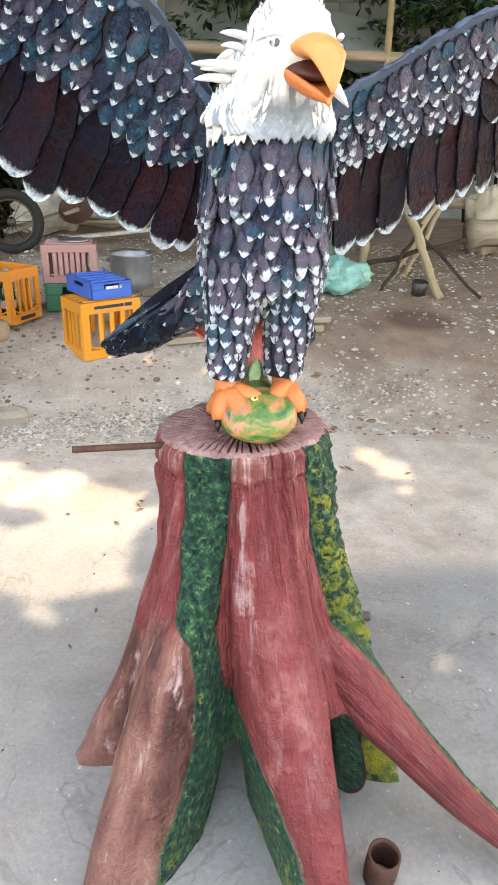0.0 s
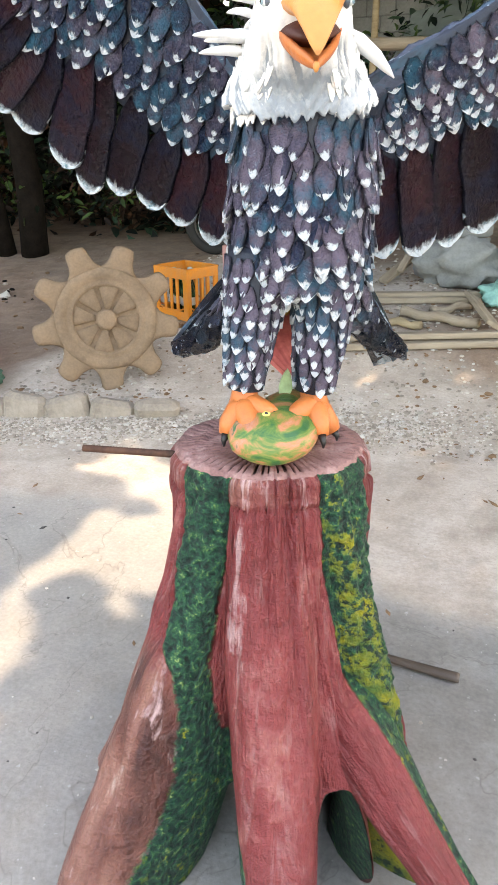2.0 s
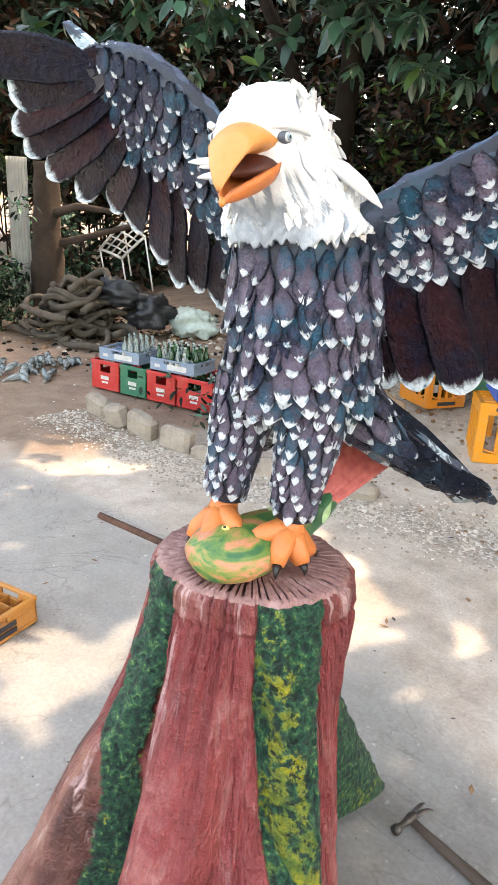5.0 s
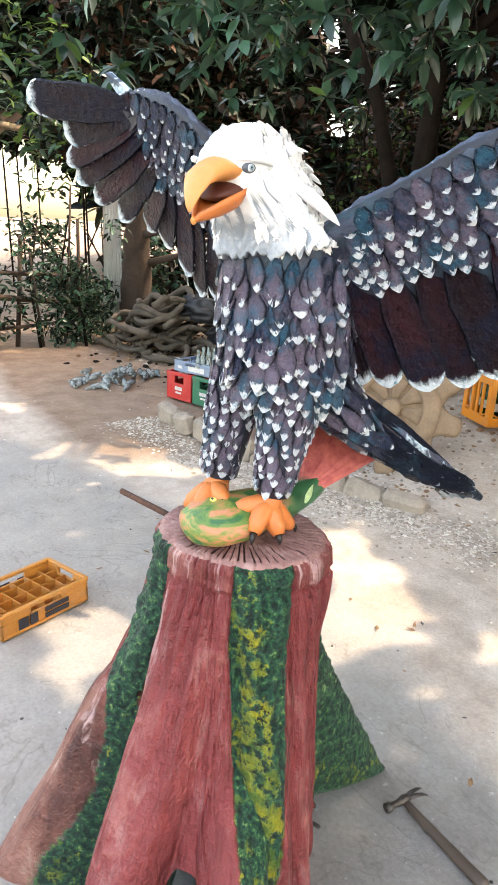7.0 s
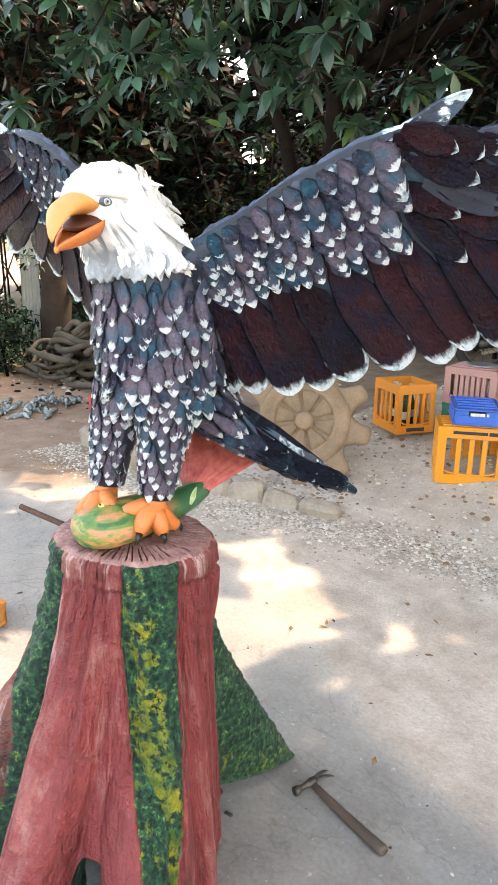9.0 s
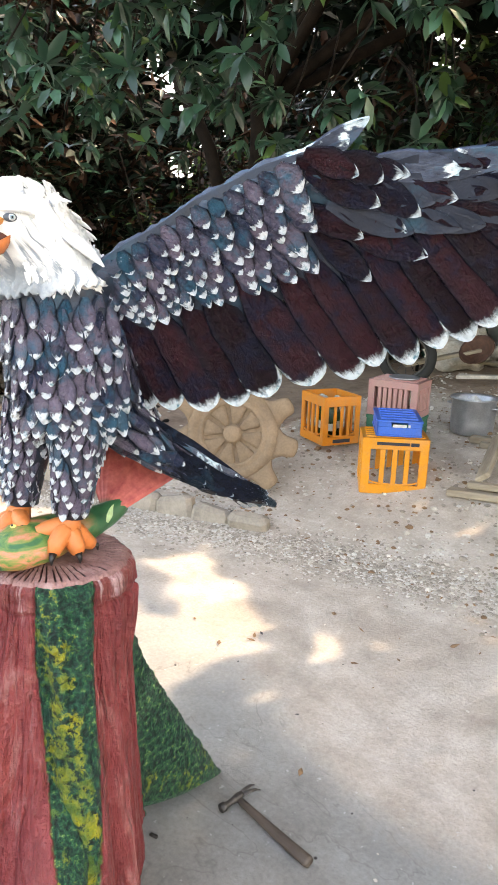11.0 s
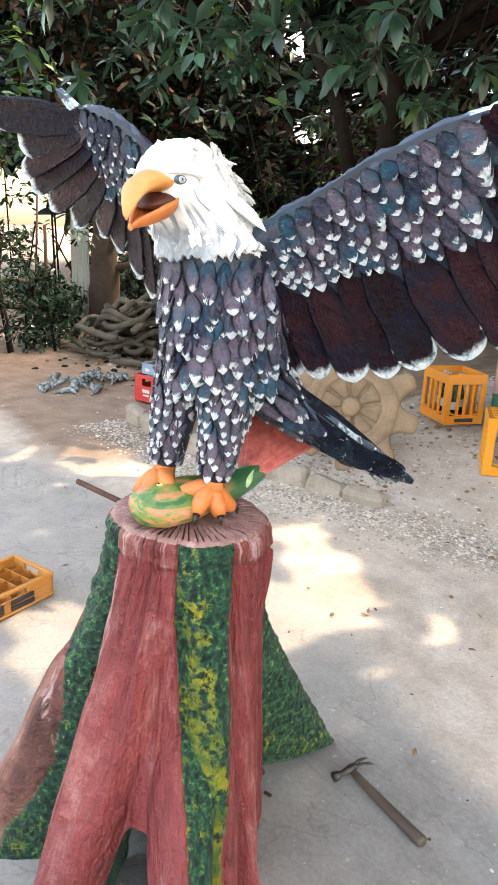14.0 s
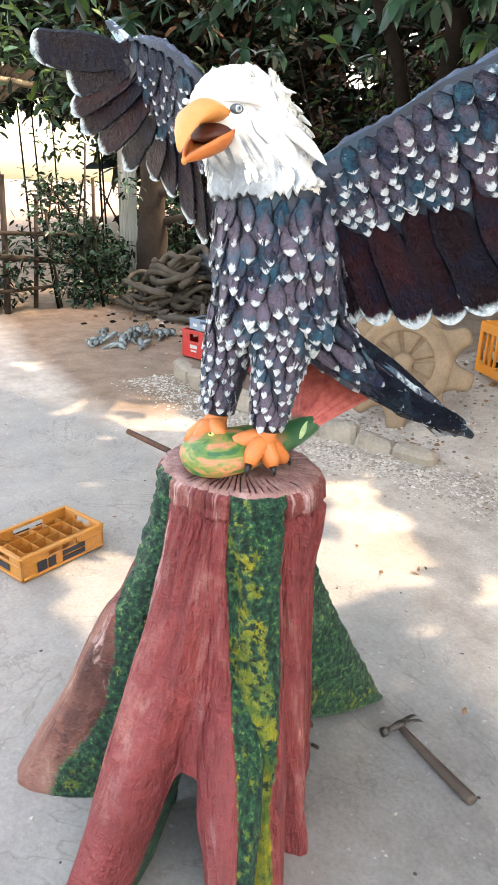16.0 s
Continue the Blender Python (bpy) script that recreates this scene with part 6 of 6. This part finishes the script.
mb = MB()
mb.lathe([(0.001, 0.0), (0.10, 0.0), (0.105, 0.01), (0.10, 0.02), (0.10, 0.24), (0.105, 0.25), (0.10, 0.26), (0.001, 0.255)], 24)
can = tagged(part("paint_can", mb, M_greensack, m=at_ground(0.61, 7.76, 0.11, 60, 90)), "dark green paint can lying beside teal sacks", "can")
mb = MB()
mb.lathe([(0.102, 0.08), (0.104, 0.082), (0.104, 0.17), (0.102, 0.172)], 24, caps=False)
part("label_band", mb, M_yellowplastic, can)
sack("cement_lump", (0.12, 6.97), (0.36, 0.26, 0.24), M_blockgrey, "grey lump of set cement on the bank", 4.4, "rubble")


# ---- rubble, gravel and dry leaves ----
def scatter(name, count, zone, size, mats, label, seed, leafy=False):
    r = random.Random(seed)
    mb = MB()
    n = 0
    while n < count:
        x, y, keep = zone(r)
        if not keep:
            continue
        n += 1
        s = size * r.uniform(0.35, 1.0) ** 1.5 * (1.6 if r.random() < 0.05 else 1)
        z = ground_z(x, y)
        sl = r.randrange(len(mats))
        if leafy:
            a, c = r.uniform(0, 6.28), Vector((x, y, z + 0.004))
            d, e = Vector((math.cos(a), math.sin(a), r.uniform(-.1, .4))) * s, Vector((-math.sin(a), math.cos(a), r.uniform(-.2, .3))) * s * 0.4
            mb.add([c - d, c + e, c + d, c - e, c + Vector((0, 0, s * 0.2))], [(0, 1, 4), (1, 2, 4), (2, 3, 4), (3, 0, 4)], sl)
        else:
            rx, ry, rz = s * r.uniform(.6, 1), s * r.uniform(.6, 1), s * r.uniform(.35, .7)
            a = r.uniform(0, 6.28)
            rings = []
            for hgt, f in ((-0.3, 0.75), (0.25, 1.0), (0.8, 0.55)):
                rings.append([(x + rx * f * math.cos(a + 1.257 * j) * r.uniform(.8, 1.2), y + ry * f * math.sin(a + 1.257 * j) * r.uniform(.8, 1.2), z + rz * hgt * r.uniform(.8, 1.2)) for j in range(5)])
            mb.grid(rings, sl, True, True)
    return tagged(part(name, mb, mats, smooth=False), label, "rubble", kind="stuff")


def gravel_zone(r):
    t = r.random()
    x = -4.2 + 5.6 * t
    yc = lerp([-4.2, -2.3, -1.2, 0.7, 1.5], [3.2, 3.45, 3.93, 4.5, 4.7], x)
    y = yc + r.gauss(0, 0.16)
    return x, y, r.random() > 0.55 * smooth01(0.0, 0.9, x)


def bank_zone(r):
    x, y = r.uniform(-2.8, 4.2), 4.1 + 4.6 * r.random() ** 1.3
    return x, y, noise.noise((x * 1.2, y * 1.2, 9.0)) > r.uniform(-0.5, 0.35)


def wide_zone(r):
    x, y = r.uniform(-6, 3.5), r.uniform(0.8, 5)
    return x, y, math.hypot(x - 0.2, y - 1.65) > 0.35


scatter("gravel", 8500, gravel_zone, 0.017, [M_stone, M_paleStone, M_block, M_block], "loose pale gravel along the edge of the slab", 21)
scatter("rubble", 8500, bank_zone, 0.026, [M_stone, M_stone, M_paleStone, M_block, M_block, M_dryleaf], "broken stone and cement rubble on the bank", 22)
scatter("grit", 700, wide_zone, 0.010, [M_stone, M_paleStone, M_iron], "small stones and chips scattered on concrete", 23)
scatter("fallen_leaves", 420, lambda r: (r.uniform(-7, 4), r.uniform(3.4, 9), True), 0.045, [M_dryleaf], "brown fallen leaves scattered over the earth", 24, True)
scatter("chips", 60, lambda r: (r.uniform(-3, 3), r.uniform(1.9, 4.2), True), 0.03, [M_dryleaf, M_iron], "dark wood chips and leaf scraps on the slab", 25, True)
scatter("debris", 900, lambda r: (r.gauss(-6.6, 1.0), r.gauss(5.6, 0.7), True), 0.06, [M_dryleaf, M_trunk, M_stone], "leaf litter and scrap round the hose heap", 26)
mb = MB()
mb.box((0.03, 0.012, 0.010), bevel=0.003)
tagged(part("wood_scrap", mb, M_iron, m=pose(0.243, 1.941, 0.005, 0, 0, 20), smooth=False), "small dark scrap of wood on concrete", "scrap")


# ---- trees and everything behind ----
def add_leaf(mb, c, d, up, ln, wd, slot=0):
    """One folded blade: six points, four faces."""
    d, up = d.normalized(), up.normalized()
    s = d.cross(up)
    s = s.normalized() if s.length > 1e-3 else Vector((1, 0, 0))
    n = s.cross(d)
    p0, p1, p2, p3 = c, c + d * ln * 0.35, c + d * ln * 0.75, c + d * ln
    e1, e2 = s * wd * 0.5, s * wd * 0.36
    lift = n * wd * 0.16
    mb.add([p0, p1 + e1 + lift, p2 + e2 + lift * 0.6, p3 - n * ln * 0.06, p2 - e2 + lift * 0.6, p1 - e1 + lift, p1, p2],
           [(0, 6, 1), (1, 6, 7, 2), (2, 7, 3), (0, 5, 6), (5, 4, 7, 6), (4, 3, 7)], slot)


# gaps left in the added crown: outlines of open ground that the sun reaches
SUNNY = [[(-1.53, 3.24), (-1.37, 3.55), (-1.04, 3.43), (-.60, 3.31), (-.46, 3.05), (-.39, 2.60), (-.33, 2.29), (-.62, 2.25), (-.80, 2.30), (-.72, 2.62), (-.85, 2.95), (-1.14, 3.07)],
         [(-1.12, 2.31), (-1.05, 2.88), (-.90, 2.85), (-.72, 2.40), (-.90, 2.26)],
         [(-.16, 2.85), (-.21, 3.27), (-.06, 3.30), (.03, 3.31), (-.05, 2.93)],
         [(.36, 2.70), (.44, 2.80), (.54, 2.78), (.47, 2.68)],
         [(-3.41, 2.09), (-3.82, 2.63), (-3.49, 2.87), (-2.54, 3.22), (-2.74, 2.80), (-3.28, 2.40)],
         [(-1.33, 1.64), (-1.28, 1.91), (-1.00, 1.93), (-.76, 1.68), (-.71, 1.47), (-1.04, 1.45), (-1.14, 1.53)],
         [(.67, 3.90), (.94, 3.84), (1.01, 3.44), (.76, 3.55)], [(1.09, 3.52), (1.31, 3.43), (1.28, 3.28), (1.11, 3.36)],
         [(-1.48, 4.66), (-1.2, 4.84), (-1.08, 4.70), (-1.3, 4.58)], [(-.58, 4.8), (-.3, 4.95), (-.22, 4.8)], [(-2.4, 4.2), (-2.3, 4.36), (-2.18, 4.22)], [(.2, 4.85), (.4, 5.0), (.5, 4.85)],
         [(-5.4, 2.2), (-5.1, 2.45), (-4.8, 2.3)], [(1.8, 4.25), (2.0, 4.42), (2.2, 4.25)]]


def sunlit(p):
    q = p - SUN_DIR * (p.z / SUN_DIR.z)
    x, y = q.x + 0.03 * noise.noise((q.x * 7, q.y * 7, 5.0)), q.y + 0.03 * noise.noise((q.x * 7, q.y * 7, 9.0))
    for poly in SUNNY:
        inside = False
        for (x0, y0), (x1, y1) in zip(poly, poly[1:] + poly[:1]):
            if (y0 > y) != (y1 > y) and x < x0 + (x1 - x0) * (y - y0) / (y1 - y0):
                inside = not inside
        if inside:
            return True
    return False


def limb(pts, r0, r1, seg=9):
    mb = MB()
    n = len(pts)
    mb.tube(pts, [r0 + (r1 - r0) * i / (n - 1) for i in range(n)], seg)
    return mb


def build_shade_tree():
    """The broad-leaved tree whose boughs hang over the yard; its high crown is added for shade."""
    r = random.Random(31)
    t = thing("shade_tree", pose(-5.6, 8.1, 0), "tall broad-leaved tree spreading dark glossy foliage", "tree", "trees")
    o = Vector((-5.6, 8.1, 0))
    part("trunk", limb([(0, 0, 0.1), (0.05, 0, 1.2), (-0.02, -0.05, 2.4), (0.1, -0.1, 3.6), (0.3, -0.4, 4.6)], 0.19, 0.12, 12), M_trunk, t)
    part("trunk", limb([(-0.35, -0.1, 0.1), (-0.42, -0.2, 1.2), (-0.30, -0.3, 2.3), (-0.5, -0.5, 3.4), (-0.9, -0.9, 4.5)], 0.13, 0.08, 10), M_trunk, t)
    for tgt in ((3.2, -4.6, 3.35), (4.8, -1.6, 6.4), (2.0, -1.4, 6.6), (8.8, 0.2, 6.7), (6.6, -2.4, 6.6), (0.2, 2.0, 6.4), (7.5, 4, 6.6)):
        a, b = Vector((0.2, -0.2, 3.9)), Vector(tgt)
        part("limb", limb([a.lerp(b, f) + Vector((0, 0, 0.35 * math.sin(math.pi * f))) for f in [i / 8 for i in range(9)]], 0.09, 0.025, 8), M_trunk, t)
    # the high canopy: unseen, added to block sun and sky over the yard
    mb = MB()
    n = 0
    while n < 21000:
        # the crown hangs where its shade falls on the yard
        q = Vector((r.uniform(-8.0, 9.0), r.uniform(-2.4, 9.0), 0))
        p = q + SUN_DIR * (r.uniform(5.8, 7.6) / SUN_DIR.z)
        d = Vector((r.gauss(0, 1), r.gauss(0, 1), r.gauss(-0.25, 0.25))).normalized()
        ln, wd = r.uniform(0.30, 0.46), r.uniform(0.18, 0.26)
        if any(sunlit(p + d * (ln * f)) for f in (0, .35, .7, 1)):
            n += 0.25
            continue
        edge = min(q.x + 8.0, 9.0 - q.x, q.y + 2.4) + 0.8 * noise.noise(p * 0.8)
        if edge < 0.2:
            continue
        add_leaf(mb, p - o, d, Vector((r.gauss(0, .3), r.gauss(0, .3), 1)), ln, wd)
        n += 1
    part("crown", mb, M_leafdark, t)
    # hanging bough with large leaves in whorls
    mb, tw = MB(), 0
    centres = []
    while len(centres) < 125:
        p = Vector((r.uniform(-4.3, -0.55), r.uniform(1.7, 5.2), r.uniform(2.45, 3.6)))
        line = 2.62 + 0.25 * noise.noise((p.x * 1.1, p.y * 1.1, 2.0)) + 0.10 * max(0, p.x + 1.2) - 0.05 * (p.x + 2)
        if p.z < line or p.y < 1.9 - 0.6 * (p.x + 2.0) * 0.6 or (p - Vector((0.2, 1.7, 2))).length < 1.6 or sunlit(p) and r.random() < 0.9:
            continue
        away = (Vector((p.x, p.y, 0)) - Vector((1.6, 0.8, 0))).length
        if not 3.6 < away < 6.2:
            continue
        centres.append(p)
    for p in centres:
        ax = Vector((r.gauss(0.5, 0.5), r.gauss(-0.5, 0.5), r.gauss(-0.55, 0.4))).normalized()
        for k in range(r.randint(7, 11)):
            a = 2.4 * k
            side = ax.orthogonal().normalized()
            d = ax * 0.55 + (side * math.cos(a) + ax.cross(side) * math.sin(a)) * 0.95 + Vector((0, 0, -0.35))
            add_leaf(mb, p - o + ax * (0.012 * k), d, Vector((r.gauss(0, .3), r.gauss(0, .3), 1)), r.uniform(0.13, 0.20), r.uniform(0.055, 0.08), 1 if r.random() < 0.06 else 0)
    part("hanging_leaves", mb, [M_leaf, M_leaflight], t)
    for p in centres[::2]:
        up = Vector((r.gauss(-0.2, 0.2), r.gauss(0.3, 0.2), r.uniform(0.5, 0.9)))
        part("twig", limb([p - o + up, p - o + up * 0.5 + Vector((0.04, 0, 0.03)), p - o], 0.010, 0.004, 5), M_trunk, t)


build_shade_tree()


def build_thicket(name, seed, boxes, count, size, mats, label, cat="shrub", gaps=True, stems=True):
    """Leaves and twigs filling a run of boxes: (x0, x1, y0, y1, z0, z1)."""
    r = random.Random(seed)
    t = thing(name, pose((boxes[0][0] + boxes[0][1]) / 2, (boxes[0][2] + boxes[0][3]) / 2, 0), label, cat, "plants")
    o = t.matrix_basis.translation.copy()
    vol = [(b[1] - b[0]) * (b[3] - b[2]) * (b[5] - b[4]) for b in boxes]
    mb = MB()
    n = 0
    while n < count:
        b = r.choices(boxes, vol)[0]
        p = Vector((r.uniform(b[0], b[1]), r.uniform(b[2], b[3]), r.uniform(b[4], b[5])))
        if gaps and noise.noise(p * 1.1 + Vector((seed, 0, 0))) < -0.08 + 0.1 * r.random():
            n += 0.05
            continue
        for k in range(4):
            d = Vector((r.gauss(0, 1), r.gauss(-.3, 1), r.gauss(-.35, .6)))
            add_leaf(mb, p - o + Vector((r.gauss(0, .06), r.gauss(0, .06), r.gauss(0, .06))), d, Vector((r.gauss(0, .5), r.gauss(-.4, .5), 1)), size * r.uniform(.7, 1.3), size * r.uniform(.28, .45), r.randrange(len(mats)))
            n += 1
    part("foliage", mb, mats, t)
    for k in range(0 if not stems else max(4, int(min(14, sum(vol) * 0.12)))):
        b = r.choices(boxes, vol)[0]
        x, y = r.uniform(b[0], b[1]), r.uniform(b[2], b[3])
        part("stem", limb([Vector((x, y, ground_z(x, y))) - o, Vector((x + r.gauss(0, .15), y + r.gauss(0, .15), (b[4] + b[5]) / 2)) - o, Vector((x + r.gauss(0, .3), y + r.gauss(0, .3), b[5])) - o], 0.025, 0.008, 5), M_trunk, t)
    return t


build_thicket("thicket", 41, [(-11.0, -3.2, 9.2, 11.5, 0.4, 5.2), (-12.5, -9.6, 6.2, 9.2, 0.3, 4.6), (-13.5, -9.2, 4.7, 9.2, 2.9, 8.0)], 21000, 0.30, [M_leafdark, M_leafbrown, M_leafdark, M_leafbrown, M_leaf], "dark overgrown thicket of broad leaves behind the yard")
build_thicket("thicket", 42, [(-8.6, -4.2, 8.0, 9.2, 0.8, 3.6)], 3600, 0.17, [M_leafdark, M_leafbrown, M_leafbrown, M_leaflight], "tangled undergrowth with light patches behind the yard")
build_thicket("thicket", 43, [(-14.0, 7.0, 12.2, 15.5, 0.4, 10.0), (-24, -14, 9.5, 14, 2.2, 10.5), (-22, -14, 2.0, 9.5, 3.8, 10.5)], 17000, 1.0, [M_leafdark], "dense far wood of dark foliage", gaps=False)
build_thicket("shrub", 44, [(-9.4, -7.9, 3.2, 4.7, 0.05, 1.75), (-9.0, -7.8, 2.2, 3.4, 0.05, 1.0)], 3600, 0.125, [M_leafdark, M_leaf], "low dark shrub growing by the fence")
build_thicket("shrub", 45, [(-9.8, -8.7, 4.9, 5.9, 0.1, 1.6)], 700, 0.14, [M_leafdark, M_leaf], "low dark shrub growing behind the hoses")
build_thicket("shrub", 46, [(-4.0, 4.2, 9.5, 10.8, 1.5, 4.8)], 7500, 0.19, [M_leafdark, M_leaf, M_leaflight], "climbing foliage hanging on a block wall")
build_thicket("shrub", 47, [(-3.9, -2.8, 3.92, 4.25, 0.05, 0.26)], 60, 0.09, [M_leafdark, M_leaf], "small weed growing beside the kerb blocks", stems=False)
build_thicket("tree_foliage", 48, [(-19, -13, 6.0, 12.0, 2.2, 6.5)], 2600, 0.26, [M_leaflight, M_leaf], "sunlit green foliage beyond the fence", "tree")

build_thicket("tree_foliage", 49, [(-10.5, -7.6, 1.4, 4.3, 2.5, 4.4)], 1500, 0.20, [M_leaflight, M_leaf, M_leafdark], "green boughs hanging over the shed roof", "tree", stems=False)


# block wall at the back
def build_wall():
    w = tagged(new("wall_back"), "grey hollow-block wall behind the yard", "wall", kind="structure")
    mb = MB()
    mb.box((12.2, 0.14, 4.4), (2.25, 11.1, 2.6))
    part("core", mb, M_mortar, w, smooth=False)
    mb = MB()
    mb.box((0.39, 0.16, 0.19), bevel=0.008)
    me = mb.mesh("block", M_blockgrey, False)
    for k in range(12):
        for i in range(26):
            x, z = -3.65 + i * 0.40 + (0.2 if k % 2 else 0), 1.75 + 0.20 * k
            if x > 6.5:
                continue
            b = new("block", me)
            b.parent = w
            b.matrix_basis = pose(x, 11.09 + rng.uniform(-.004, .004), z, 0, 0, rng.uniform(-.6, .6))


build_wall()


# tarpaulin lean-to
def build_leanto():
    t = thing("tarpaulin_shelter", pose(0.2, 9.5, 0), "faded grey tarpaulin sagging over a pole shelter", "shelter")
    mb = MB()
    rows = []
    for i in range(15):
        f = i / 14
        rows.append([(-1.35 + 2.7 * j / 16, -0.35 + 1.5 * f, 2.72 + 0.75 * f - 0.55 * abs(j / 16 - 0.42) + 0.06 * noise.noise((j * 0.5, i * 0.4, 1)) - 0.10 * math.sin(math.pi * f)) for j in range(17)])
    mb.grid(rows, 0)
    mb.grid([[(x, y, z - 0.02) for x, y, z in reversed(r)] for r in rows], 0)
    part("sheet", mb, M_tarp, t)
    part("ridge_pole", limb([(-1.7, -0.4, 2.70), (-0.2, -0.4, 2.66), (1.5, -0.38, 2.6)], 0.07, 0.06, 8), M_wood, t)
    for x in (-1.5, 1.2):
        part("post", limb([(x, -0.4, 0.5), (x + 0.02, -0.4, 1.6), (x, -0.4, 3.4)], 0.045, 0.04, 8), M_bamboo, t)


build_leanto()


# brown trunk, post, fence
def build_trunk():
    t = thing("old_trunk", at_ground(-8.35, 5.05, -0.05), "lumpy brown tree trunk behind the hose pile", "tree trunk")
    mb = MB()
    rows = []
    for i in range(26):
        z = 2.3 * i / 25
        rows.append([((0.27 - 0.05 * z + 0.05 * noise.noise((math.cos(a) * 1.5, math.sin(a) * 1.5, z * 3.2))) * math.cos(a) + 0.05 * z, (0.27 - 0.05 * z + 0.05 * noise.noise((math.cos(a) * 1.5, math.sin(a) * 1.5, z * 3.2 + 7))) * math.sin(a), z) for a in [2 * math.pi * j / 18 for j in range(18)]])
    mb.grid(rows, 0, True, True)
    part("trunk", mb, M_brownbark, t)
    part("stub", limb([(0.1, 0, 1.6), (0.6, 0.2, 1.75), (1.2, 0.5, 1.7)], 0.07, 0.03, 8), M_brownbark, t)
    part("stub", limb([(0.1, 0, 1.2), (0.5, 0.4, 1.35), (1.3, 0.9, 1.6)], 0.06, 0.03, 8), M_brownbark, t)


build_trunk()
mb = MB()
n = 13
pts = [(0.26 * (i / (n - 1) - 0.5), 0.03 * (1 if i % 2 else -1)) for i in range(n)]
mb.grid([[(x, y, 0) for x, y in pts], [(x + 0.02, y, 2.35) for x, y in pts]], 0)
mb.grid([[(x, y + 0.012, 2.35) for x, y in pts], [(x, y + 0.012, 0) for x, y in pts]], 0)
tagged(part("corrugated_post", mb, M_whitepaint, m=at_ground(-8.6, 4.78, -0.05, 60), smooth=False), "upright strip of weathered white corrugated sheet", "post")


def build_fence():
    f = thing("stick_fence", Matrix.Identity(4), "rough fence of bare sticks and bamboo rails", "fence")
    for x, y, lean, h, r_ in ((-7.9, 2.75, 0.10, 1.75, 0.045), (-7.6, 2.45, -0.05, 1.9, 0.04), (-8.2, 3.2, 0.16, 1.5, 0.035), (-8.35, 4.15, 0.03, 1.75, 0.03), (-7.4, 2.1, 0.05, 2.0, 0.045), (-8.1, 3.55, -0.2, 1.3, 0.02), (-8.3, 3.9, 0.25, 2.2, 0.018)):
        part("fence_post", limb([(x, y, -0.05), (x - lean * 0.3, y + lean * 0.5, h * 0.5), (x - lean, y + lean, h)], r_, r_ * 0.8, 8), M_brownbark, f)
    for z0, z1, r_ in ((0.75, 0.55, 0.04), (1.05, 0.95, 0.028), (0.3, 0.3, 0.025)):
        part("rail", limb([(-7.1, 1.6, z0 + 0.1), (-7.8, 2.7, z0), (-8.5, 4.2, z1)], r_, r_, 8), M_brownbark, f)


build_fence()


def build_rack():
    t = thing("wire_rack", Matrix.Identity(4), "white wire rack thrown on brush behind hoses", "rack")
    a, b, c, d = [Vector(p) for p in ((-8.53, 6.0, 1.07), (-7.92, 6.05, 1.48), (-7.32, 6.05, 1.32), (-7.84, 5.98, 0.98))]

    def rod(p, q, r):
        part("wire", limb([p, p.lerp(q, .5) + Vector((0, 0, .01)), q], r, r, 6), M_whitepaint, t)
    for p, q in ((a, b), (b, c), (c, d), (d, a)):
        rod(p, q, 0.020)
    for f in (.25, .5, .75):
        rod(a.lerp(d, f), b.lerp(c, f), 0.012)
        rod(a.lerp(b, f), d.lerp(c, f), 0.012)
    for p in (a, b, c, d):
        rod(p, p + Vector((0.05, 0.10, -0.75)), 0.014)


build_rack()


def build_eave():
    e = thing("shed_roof", pose(-8.3, 2.55, 0), "sagging rusty sheet roof corner on a crooked pole", "shed")
    mb = MB()
    k = 30
    for up in (0.0, 0.01):
        rows = [[(-1.6 + 2.0 * f, -1.2 + 2.0 * j / k, 2.92 + 0.18 * f - 0.15 * j / k + 0.018 * (1 if j % 2 else -1) + up) for j in range(k + 1)] for f in (0, .33, .66, 1)]
        mb.grid(rows if up else rows[::-1], 0)
    part("roof_sheet", mb, M_rooftin, e, smooth=False)
    part("rafter", limb([(0.35, -1.2, 2.92), (0.35, 0, 2.86), (0.35, 0.8, 2.80)], 0.05, 0.045, 7), M_wood, e)
    part("pole", limb([(0.2, -0.6, 0), (0.22, -0.55, 1.5), (0.3, -0.5, 2.9)], 0.06, 0.05, 8), M_wood, e)


build_eave()
